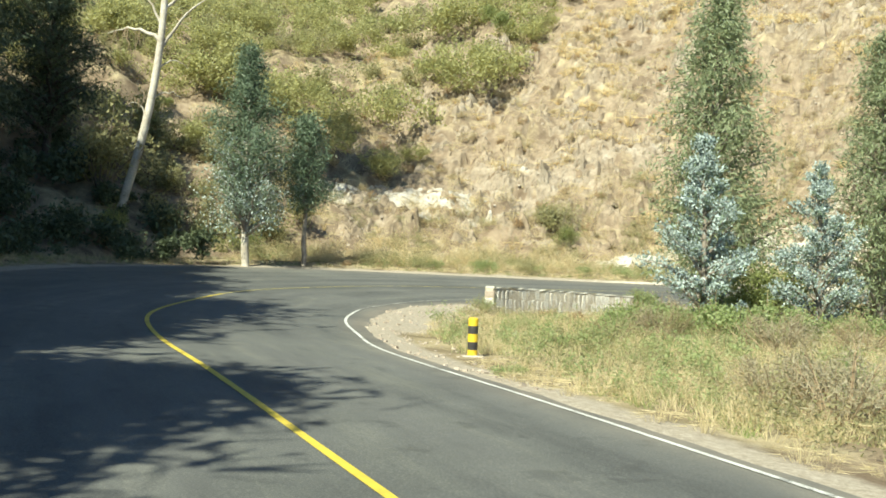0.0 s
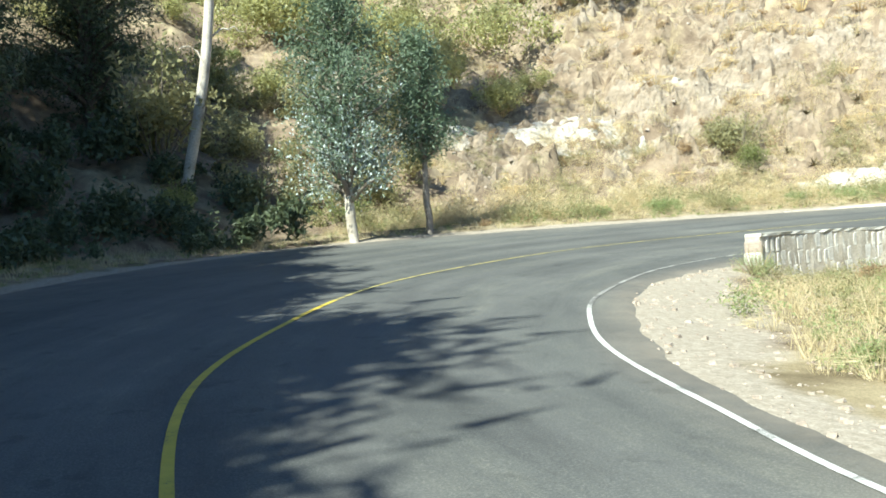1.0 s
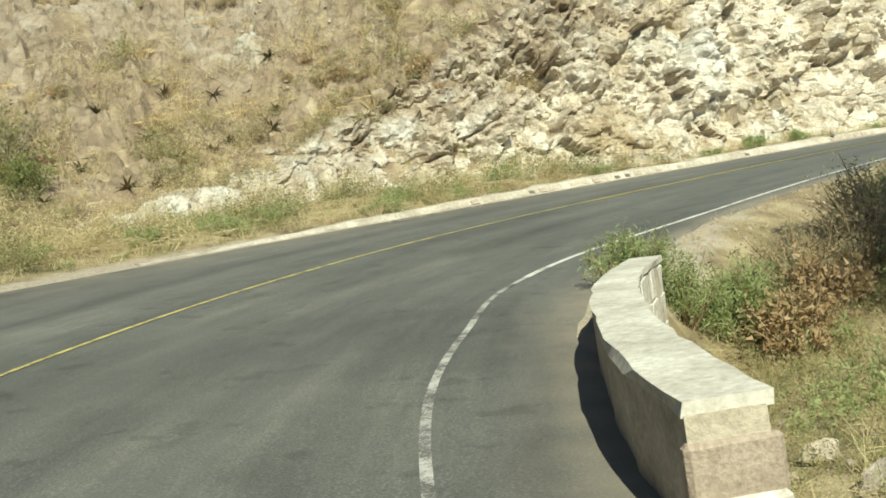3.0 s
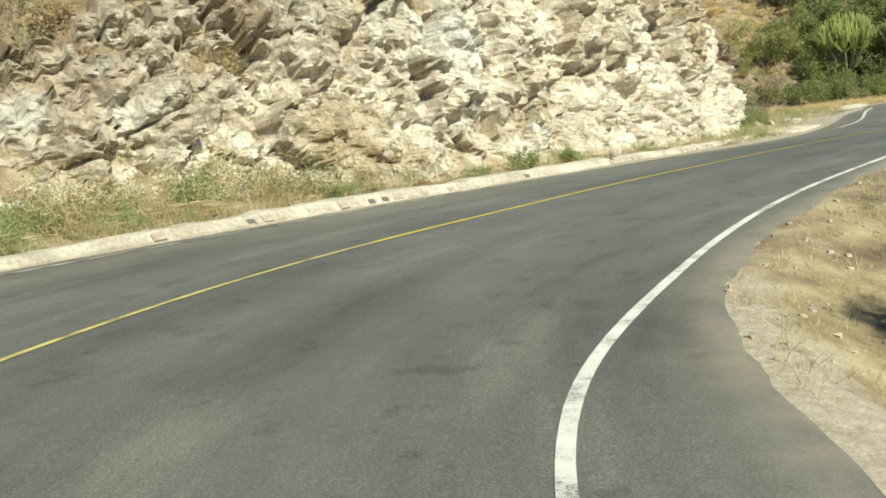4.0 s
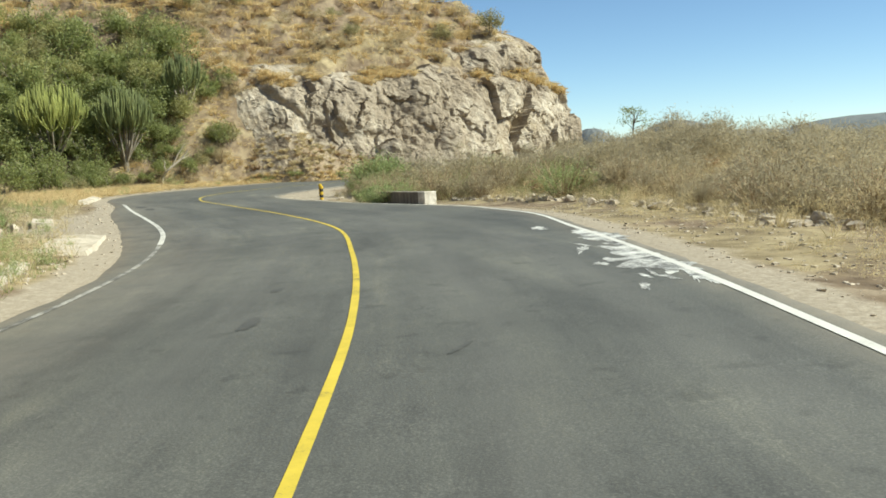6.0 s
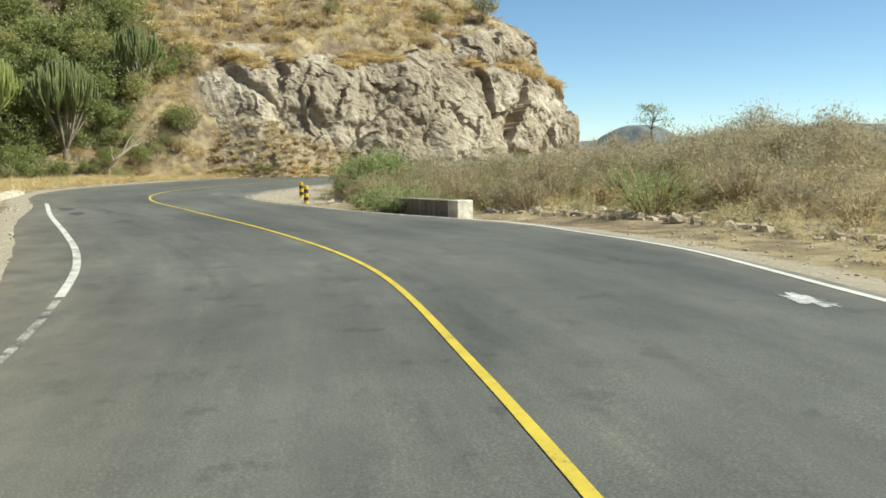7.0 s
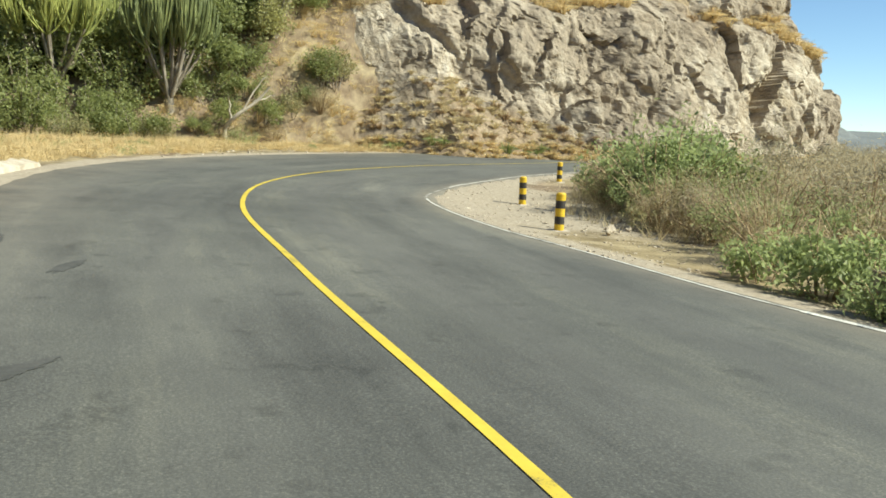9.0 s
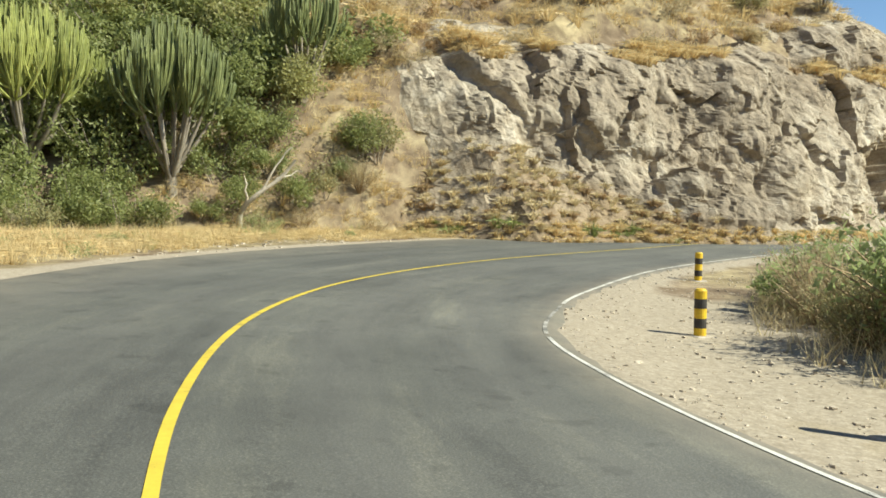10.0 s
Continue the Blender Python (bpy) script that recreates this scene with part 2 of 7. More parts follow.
def stained_concrete():
    """Concrete with dark runs of damp and soot down its face."""
    m, n, l, b = shader("stained_concrete")
    co = n.new("ShaderNodeTexCoord")
    mp = n.new("ShaderNodeMapping")
    mp.inputs["Scale"].default_value = (3.2, 3.2, 0.35)
    l.new(co.outputs["Object"], mp.inputs["Vector"])
    run = n.new("ShaderNodeTexNoise")
    run.inputs["Scale"].default_value, run.inputs["Detail"].default_value = 1.6, 5
    l.new(mp.outputs[0], run.inputs["Vector"])
    grit = noise_node(n, l, 14.0, 5, 0.7)
    c = ramp_node(n, l, run.outputs["Fac"], [(0.34, (0.17, 0.145, 0.115)), (0.52, (0.23, 0.2, 0.16)), (0.68, (0.33, 0.295, 0.24))])
    c2 = ramp_node(n, l, grit.outputs["Fac"], [(0.3, (0.7, 0.7, 0.7)), (0.7, (1.2, 1.2, 1.2))])
    l.new(mix_node(n, l, 1.0, c.outputs["Color"], c2.outputs["Color"], "MULTIPLY"), b.inputs["Base Color"])
    b.inputs["Roughness"].default_value = 0.92
    bump_node(n, l, grit.outputs["Fac"], 0.5, 0.015, b)
    return m


STAINED = stained_concrete()
CONCRETE = plain("concrete", (0.36, 0.31, 0.25), (0.52, 0.47, 0.39), 4.0, 0.9, 0.5, 0.01)
BARK_PALE = plain("pale_bark", (0.34, 0.29, 0.22), (0.62, 0.56, 0.46), 1.6, 0.85, 0.4, 0.01)
BARK_GREY = plain("grey_bark", (0.16, 0.13, 0.1), (0.33, 0.28, 0.22), 2.2, 0.9, 0.6, 0.02)
BARK_DARK = plain("dark_bark", (0.06, 0.045, 0.032), (0.15, 0.115, 0.085), 2.2, 0.9, 0.6, 0.02)
DRY_STEM = plain("dry_stem", (0.26, 0.18, 0.1), (0.42, 0.32, 0.2), 2.2, 0.9, 0.4, 0.01)
SPURGE = plain("euphorbia_skin", (0.1, 0.125, 0.045), (0.26, 0.29, 0.105), 0.8, 0.6, 0.3, 0.01)
SPURGE_YELLOW = plain("euphorbia_skin_yellowish", (0.19, 0.22, 0.06), (0.4, 0.42, 0.12), 0.8, 0.6, 0.3, 0.01)
SPURGE_WOOD = plain("euphorbia_wood", (0.2, 0.17, 0.13), (0.38, 0.33, 0.26), 1.8, 0.85, 0.5, 0.01)
GUM_LEAF = leaf("gum_leaf", (0.075, 0.11, 0.065), (0.2, 0.26, 0.155), 0.35)
SILVER_LEAF = leaf("silver_leaf", (0.17, 0.22, 0.2), (0.5, 0.57, 0.53), 0.18)
SAPLING_LEAF = leaf("sapling_leaf", (0.15, 0.18, 0.09), (0.37, 0.41, 0.23), 0.45)
GUM_YOUNG = leaf("gum_young_leaf", (0.18, 0.23, 0.19), (0.56, 0.62, 0.57), 0.2)
GREEN_LEAF = leaf("green_leaf", (0.14, 0.17, 0.055), (0.4, 0.43, 0.17), 0.55)
SCRUB_LEAF = leaf("scrub_leaf", (0.23, 0.225, 0.085), (0.54, 0.52, 0.23), 0.55, scale=0.5)
# darker than the other leaves: part of the grove's deep shade is in this colour
SHADE_DARKENED_LEAF = leaf("shade_darkened_leaf", (0.045, 0.06, 0.03), (0.14, 0.17, 0.085), 0.3)
BRIGHT_LEAF = leaf("bright_leaf", (0.2, 0.25, 0.09), (0.46, 0.52, 0.24), 0.55)
OLIVE_LEAF = leaf("olive_leaf", (0.2, 0.19, 0.085), (0.46, 0.43, 0.22), 0.55)
DRY_LEAF = leaf("dry_leaf", (0.34, 0.275, 0.155), (0.62, 0.525, 0.34), 0.55)
STRAW_LEAF = leaf("straw_weed_leaf", (0.46, 0.37, 0.19), (0.8, 0.68, 0.42), 0.55)
TWIG_LEAF = leaf("twiggy_leaf", (0.3, 0.25, 0.16), (0.54, 0.475, 0.32), 0.5, scale=0.5)
RUST_LEAF = leaf("withered_leaf", (0.26, 0.17, 0.085), (0.5, 0.36, 0.2), 0.4)
STRAW = leaf("straw", (0.36, 0.29, 0.15), (0.74, 0.62, 0.38), 0.35, scale=0.4)
GOLD_STRAW = leaf("golden_straw", (0.48, 0.36, 0.17), (0.8, 0.64, 0.35), 0.35, scale=0.3)
GREEN_BLADE = leaf("green_blade", (0.12, 0.17, 0.04), (0.34, 0.38, 0.14), 0.4, scale=0.4)

# ---------------------------------------------------------------- small builders
RNG = np.random.default_rng(7)


def sheet(name, verts, faces, material, parent=None, smooth=False, label=""):
    """A mesh object from arrays of corners and of equal-sided faces."""
    verts, faces = np.asarray(verts, dtype=np.float32), np.asarray(faces, dtype=np.int32)
    me = bpy.data.meshes.new(name)
    me.vertices.add(len(verts))
    me.vertices.foreach_set("co", verts.ravel())
    k = faces.shape[1]
    me.loops.add(faces.size)
    me.loops.foreach_set("vertex_index", faces.ravel())
    me.polygons.add(len(faces))
    me.polygons.foreach_set("loop_start", np.arange(len(faces), dtype=np.int32) * k)
    me.polygons.foreach_set("use_smooth", np.full(len(faces), smooth))
    me.update(calc_edges=True)
    me.validate()
    me.materials.append(material)
    ob = new(name, me)
    if parent is not None:
        ob.parent = parent
    if label:
        ob["label"] = label
    return ob


def part(name, bm, material, parent=None, label="", smooth=False):
    me = bpy.data.meshes.new(name)
    if smooth:
        for f in bm.faces:
            f.smooth = True
    bm.to_mesh(me)
    bm.free()
    me.materials.append(material)
    ob = new(name, me)
    if parent is not None:
        ob.parent = parent
    if label:
        ob["label"] = label
    return ob


def empty(name, x, y, z, rz=0.0):
    ob = new(name)
    ob.empty_display_size = 0.2
    ob.matrix_basis = pose(x, y, z, 0, 0, rz)
    return ob


def grid_faces(nu, nv):
    a = np.arange((nu - 1) * (nv - 1))
    i, j = a // (nv - 1), a % (nv - 1)
    p = i * nv + j
    return np.stack([p, p + nv, p + nv + 1, p + 1], 1)


def curve_through(points, step):
    """A smooth line through the points (Catmull-Rom), cut into even steps."""
    p = np.asarray(points, float)
    p = np.vstack([2 * p[0] - p[1], p, 2 * p[-1] - p[-2]])
    out = []
    for k in range(1, len(p) - 2):
        t = np.linspace(0, 1, 40, endpoint=False)[:, None]
        a, b, c, d = p[k - 1], p[k], p[k + 1], p[k + 2]
        out.append(0.5 * (2 * b + (c - a) * t + (2 * a - 5 * b + 4 * c - d) * t**2 + (3 * b - a - 3 * c + d) * t**3))
    out = np.vstack(out + [p[-2:-1]])
    s = np.r_[0, np.cumsum(np.linalg.norm(np.diff(out, axis=0), axis=1))]
    q = np.linspace(0, s[-1], max(2, int(round(s[-1] / step)) + 1))
    return np.stack([np.interp(q, s, out[:, k]) for k in range(out.shape[1])], 1)


def normals_of(line):
    d = np.gradient(line, axis=0)
    d /= np.linalg.norm(d, axis=1)[:, None]
    return np.stack([-d[:, 1], d[:, 0]], 1)


def tube(path, radii, sides=8):
    """Corners and faces of a round tube along a path."""
    path = np.asarray(path, float)
    radii = np.broadcast_to(radii, len(path)).astype(float)
    d = np.gradient(path, axis=0)
    d /= np.linalg.norm(d, axis=1)[:, None] + 1e-9
    ref = np.where(np.abs(d[:, 2:3]) > 0.9, [[1.0, 0, 0]], [[0, 0, 1.0]])
    u = np.cross(d, ref)
    u /= np.linalg.norm(u, axis=1)[:, None] + 1e-9
    v = np.cross(d, u)
    a = np.linspace(0, 2 * math.pi, sides, endpoint=False)
    ring = path[:, None] + radii[:, None, None] * (np.cos(a)[None, :, None] * u[:, None] + np.sin(a)[None, :, None] * v[:, None])
    n = len(path)
    f = []
    for k in range(n - 1):
        for s in range(sides):
            s2 = (s + 1) % sides
            f.append((k * sides + s, k * sides + s2, (k + 1) * sides + s2, (k + 1) * sides + s))
    return ring.reshape(-1, 3), np.array(f)


def joined(pieces):
    vs, fs, n = [], [], 0
    for v, f in pieces:
        vs.append(v)
        fs.append(np.asarray(f) + n)
        n += len(v)
    return np.vstack(vs), np.vstack(fs)


def leaves_at(centres, along, length, width, rng, droop=0.0, corners=3):
    """One pointed blade for each centre: a diamond (four corners) or a slim wedge (three)."""
    n = len(centres)
    d = along + 0.0
    d[:, 2] -= droop
    d /= np.linalg.norm(d, axis=1)[:, None] + 1e-9
    r = rng.normal(size=(n, 3))
    side = np.cross(d, r)
    side /= np.linalg.norm(side, axis=1)[:, None] + 1e-9
    length = np.broadcast_to(length, n)[:, None] * rng.uniform(0.7, 1.3, (n, 1))
    width = np.broadcast_to(width, n)[:, None] * rng.uniform(0.7, 1.3, (n, 1))
    a = centres
    b = centres + d * length * 0.45 + side * width * 0.5
    c = centres + d * length
    e = centres + d * length * 0.45 - side * width * 0.5
    if corners == 3:
        v = np.stack([a + side * width * 0.5, c, a - side * width * 0.5], 1).reshape(-1, 3)
        return v, np.arange(3 * n).reshape(n, 3)
    v = np.stack([a, b, c, e], 1).reshape(-1, 3)
    return v, np.arange(4 * n).reshape(n, 4)


# ---------------------------------------------------------------- the plan of the road
CENTRE = [(15.19, -19.4), (8.99, -8.51), (5.58, -2.81), (1.42, 3.56), (-1.1, 7.31), (-3.4, 10.6), (-5.19, 13.66), (-6.12, 16.09), (-6.64, 19.07),
          (-6.95, 22.51), (-6.75, 25.45), (-5.89, 28.53), (-4.42, 31.83), (-2.88, 34.04), (-1.1, 36.36), (0.98, 38.52), (3.41, 40.43), (6.2, 41.97),
          (9.37, 43), (12.6, 43.36), (16.23, 43.16), (20.42, 42.67), (28.39, 41.12), (36.23, 40.17), (43.92, 39.71), (51.56, 40.63), (59.48, 42.44),
          (66.7, 43.84), (73.06, 43.9), (79.26, 42.42), (86.03, 38.87), (94.6, 32.41), (100.54, 28.02), (109.7, 20.7), (120, 10.9), (133, -2)]
INNER = [(18.1, -16.9), (11.4, -6.3), (4.88, 4.3), (3.18, 7.01), (0.29, 11.49), (-1.01, 14.58), (-2, 17.3), (-2.44, 19.56), (-2.62, 21.99),
         (-2.28, 24.93), (-1.69, 27.14), (-0.54, 29.43), (0.75, 31.53), (2.35, 33.5), (4.57, 35.84), (7.67, 37.6), (11.87, 38.49), (16.07, 38.74),
         (20.32, 38.36), (25.46, 37.56), (31.45, 36.49), (37.44, 35.47), (43.33, 34.38), (47.98, 34.32), (51.9, 34.61), (55.45, 35.99),
         (59.05, 37.54), (62.82, 38.61), (65.37, 39.38), (68.59, 39.96), (71.62, 40.1), (74.54, 39.43), (77.65, 38.29), (83.54, 35.27),
         (89.14, 31.23), (97.5, 24.3), (105.5, 16.9), (115.8, 7.8), (128, -4)]
OUTER = [(11, -22), (4.5, -11.5), (0.5, -5.5), (-4, 1.5), (-8.5, 9), (-12.4, 16), (-14.7, 23), (-15.2, 29.5), (-14.2, 35), (-12, 38.02), (-9.05, 39.6),
         (-5.1, 41.9), (-0.2, 44.3), (4.3, 46.0), (8.9, 46.9), (14.1, 47.0), (19.3, 46.6), (23.4, 45.94), (27.4, 45.4), (32.3, 44.54), (38.1, 44.0),
         (43.8, 44.05), (47.7, 44.4), (51.6, 45.05), (57.7, 46.2), (64.1, 47.2), (69.8, 48.3), (76.75, 48.1), (84.1, 46.1), (93.7, 41.0), (103, 34),
         (113, 25), (124, 14), (137, 1)]
CENTRE_LINE, INNER_LINE, OUTER_LINE = curve_through(CENTRE, 0.5), curve_through(INNER, 0.3), curve_through(OUTER, 0.3)
# height of the centre line and its fall across, at points on the way
HEIGHTS = [(-19.5, 0.0, 0.0), (3.3, 0.35, 0.02), (13.6, 0.63, 0.042), (22.5, 0.93, 0.062), (32.2, 1.02, 0.067), (38.8, 0.9, 0.084)]
HEIGHTS_X = [(0.8, 0.9, 0.084), (6.4, 0.85, 0.072), (12.5, 0.87, 0.049), (20, 0.98, 0.011), (28, 1.08, -0.022), (36, 1.02, -0.027),
             (44, 0.94, -0.005), (52, 0.96, 0.016), (60, 1.07, 0.033), (73, 1.11, 0.038), (86, 1.09, 0.026), (101, 1.03, 0.019), (133, 0.9, 0.0)]
turn = int(np.argmin(np.hypot(CENTRE_LINE[:, 0] - 0.8, CENTRE_LINE[:, 1] - 38.8)))
HA, HX = np.array(HEIGHTS), np.array(HEIGHTS_X)
early = np.arange(len(CENTRE_LINE)) < turn
ST_Z = np.where(early, np.interp(CENTRE_LINE[:, 1], HA[:, 0], HA[:, 1]), np.interp(CENTRE_LINE[:, 0], HX[:, 0], HX[:, 1]))
ST_C = np.where(early, np.interp(CENTRE_LINE[:, 1], HA[:, 0], HA[:, 2]), np.interp(CENTRE_LINE[:, 0], HX[:, 0], HX[:, 2]))
soft = np.ones(13) / 13
ST_Z = np.convolve(np.pad(ST_Z, 6, "edge"), soft, "valid")
ST_C = np.convolve(np.pad(ST_C, 6, "edge"), soft, "valid")
ST_N = normals_of(CENTRE_LINE)


def reach(line):
    d = np.hypot(CENTRE_LINE[:, None, 0] - line[None, :, 0], CENTRE_LINE[:, None, 1] - line[None, :, 1]).min(1)
    return np.convolve(np.pad(d, 2, "edge"), np.ones(5) / 5, "valid")


def swell(p, places):
    """How much wider the asphalt is than the painted line, round some places."""
    w = np.zeros(len(p))
    for x, y, r, a in places:
        w = np.maximum(w, a * np.clip(1.6 - 1.6 * np.hypot(p[:, 0] - x, p[:, 1] - y) / r, 0, 1))
    return w


REACH_R = reach(INNER_LINE) + np.where(CENTRE_LINE[:, 0] > 52, 0.1, 0.22) + swell(CENTRE_LINE, [(-6.6, 21, 13, 0.3), (-3.0, 33.5, 9, 1.0), (3.5, 40.6, 7, 1.1), (14, 43, 10, 0.28)])
REACH_L = reach(OUTER_LINE) + 0.3 + swell(CENTRE_LINE, [(49.5, 40.4, 14, 0.75)])

REACH_R, REACH_L = (np.convolve(np.pad(r, 6, "edge"), np.ones(13) / 13, "valid") for r in (REACH_R, REACH_L))


def level(x, y):
    """Height of the road's plane, carried on to both sides of it; and the nearest station with the way off it (left is plus)."""
    x, y = np.atleast_1d(np.asarray(x, float)), np.atleast_1d(np.asarray(y, float))
    z, near, side = np.empty(len(x)), np.empty(len(x), int), np.empty(len(x))
    for k in range(0, len(x), 4000):
        px, py = x[k:k + 4000, None] - CENTRE_LINE[None, :, 0], y[k:k + 4000, None] - CENTRE_LINE[None, :, 1]
        d2 = px**2 + py**2
        lat = np.clip(px * ST_N[None, :, 0] + py * ST_N[None, :, 1], -8, 9)
        w = 1.0 / (d2 + 0.6) ** 3
        z[k:k + 4000] = (w * (ST_Z + ST_C * lat)).sum(1) / w.sum(1)
        i = d2.argmin(1)
        r = np.arange(len(i))
        near[k:k + 4000] = i
        side[k:k + 4000] = np.sqrt(d2[r, i]) * np.sign(px[r, i] * ST_N[i, 0] + py[r, i] * ST_N[i, 1])
    return z, near, side


def off_road(x, y):
    """Metres beyond the asphalt's edge (minus on the road), and the side."""
    z, near, side = level(x, y)
    return np.where(side > 0, side - REACH_L[near], -side - REACH_R[near]), side, z


# ---------------------------------------------------------------- hills
FOOT = [(-60, -40), (-34, -8), (-24, 12), (-20, 28), (-17.5, 38), (-12, 45), (-5, 49.6), (2, 52), (8, 52.6), (13, 52.2), (17, 51.0), (21, 50.1),
        (26, 49.2), (31, 48.5), (37, 48.1), (41.5, 48.6), (43.9, 50.3), (45.2, 52.4), (50, 57.5), (59, 61), (72, 62), (84, 60), (92, 55.5), (95, 49),
        (96.8, 43), (99, 38), (101.0, 33), (102.4, 28), (104.4, 23.5), (108.5, 17), (113, 10.5), (117.5, 5.5), (121.5, 3.5), (127, 5), (133, 11), (145, 24), (170, 42)]
FOOT_LINE = curve_through(FOOT, 0.5)
FOOT_N = normals_of(FOOT_LINE)        # points into the hill
# along the foot: x of the place, steep height, run of the steep part, slope above it
STEEP = [(-60, 1.0, 2.0, 0.5), (-17.5, 1.5, 3.0, 0.62), (-5, 1.2, 3.0, 0.6), (4, 1.6, 3.0, 0.85), (11, 2.6, 2.6, 1.0), (17, 5.5, 2.4, 1.05),
         (24, 9.0, 2.9, 0.95), (38, 10.0, 2.6, 0.9), (42.0, 10.5, 0.4, 0.9), (45.8, 9.5, 0.4, 0.8), (48.5, 5.0, 3.0, 0.8), (56, 1.5, 3.0, 0.62), (88, 1.5, 3.0, 0.62), (95, 4.0, 3.2, 0.7),
         (99, 8.5, 4.0, 0.72), (106, 9.5, 3.6, 0.8), (114, 12.0, 3.9, 1.0), (122, 12.5, 4.2, 1.1), (170, 6.0, 5.0, 0.7)]
ST = np.array(STEEP)
order = np.maximum.accumulate(FOOT_LINE[:, 0] + np.arange(len(FOOT_LINE)) * 1e-6)
FOOT_P = np.stack([np.interp(order, ST[:, 0], ST[:, k]) for k in (1, 2, 3)], 1)
for k in range(3):
    FOOT_P[:, k] = np.convolve(np.pad(FOOT_P[:, k], 4, "edge"), np.ones(9) / 9, "valid")


def into_hill(x, y):
    """Metres into the hill (minus in front of it), and the nearest place of its foot."""
    x, y = np.atleast_1d(x), np.atleast_1d(y)
    d, near = np.empty(len(x)), np.empty(len(x), int)
    for k in range(0, len(x), 4000):
        px, py = x[k:k + 4000, None] - FOOT_LINE[None, :, 0], y[k:k + 4000, None] - FOOT_LINE[None, :, 1]
        d2 = px**2 + py**2
        i = d2.argmin(1)
        r = np.arange(len(i))
        near[k:k + 4000] = i
        d[k:k + 4000] = np.sqrt(d2[r, i]) * np.sign(px[r, i] * FOOT_N[i, 0] + py[r, i] * FOOT_N[i, 1])
    return d, near


def rough(x, y, z, scale, octaves=4):
    return noise.fractal(Vector((x / scale, y / scale, z / scale)), 0.9, 2.1, octaves, noise_basis="PERLIN_ORIGINAL")


def broken(p, size, seed, round_off=0.35, tallness=1.0, skew=0.0):
    """Facets of split rock: how far it stands out at p, about -1 to 1; the highest of the planes round it, so that creases lie between."""
    q = Vector((p[0] / size + seed, (p[1] + skew * p[2]) / size, p[2] / (size * tallness)))
    _, f = noise.voronoi(q, distance_metric="DISTANCE", exponent=2.5)
    best = -9.0
    for at in f:
        c = noise.cell_vector(at * 9.7)
        d = q - at
        best = max(best, (c.x - 0.5) * 1.3 + d.x * (c.y - 0.5) * 2.2 + d.y * (c.z - 0.5) * 2.2 + d.z * (c.x + c.y - 1.0) * 1.6 - round_off * d.length_squared)
    return best - 0.35


def groove(p, size, seed, width):
    """1 in the narrow clefts between blocks of rock, 0 on them."""
    d, _ = noise.voronoi(Vector((p[0] / size + seed, p[1] / size, p[2] / size)), distance_metric="DISTANCE", exponent=2.5)
    return max(0.0, 1.0 - (d[1] - d[0]) / width)


WALL_PLAN = [(0.16, 28.1), (0.83, 29.2), (1.72, 30.4), (2.85, 31.72), (4.0, 32.82), (5.1, 33.68)]
WALL_LINE = curve_through(WALL_PLAN, 0.25)
WALL_N = normals_of(WALL_LINE)


def below_wall(x, y):
    """How far the ground falls away on the valley side of the hairpin's parapet."""
    d = np.hypot(x[:, None] - WALL_LINE[None, :, 0], y[:, None] - WALL_LINE[None, :, 1])
    i = d.argmin(1)
    s = -((x - WALL_LINE[i, 0]) * WALL_N[i, 0] + (y - WALL_LINE[i, 1]) * WALL_N[i, 1])
    f = i / (len(WALL_LINE) - 1)
    near = (0.2 + 1.1 * f) * np.clip((s + 0.3) / 0.45, 0, 1) * np.exp(-np.clip(d.min(1) - 1.0, 0, None) / 4.0)
    ends = (i == 0) | (i == len(WALL_LINE) - 1)
    away = np.clip((off_road(x, y)[0] - 0.5) / 1.0, 0, 1)
    return np.where(s > -0.3, np.where(ends, near * away, near), 0)


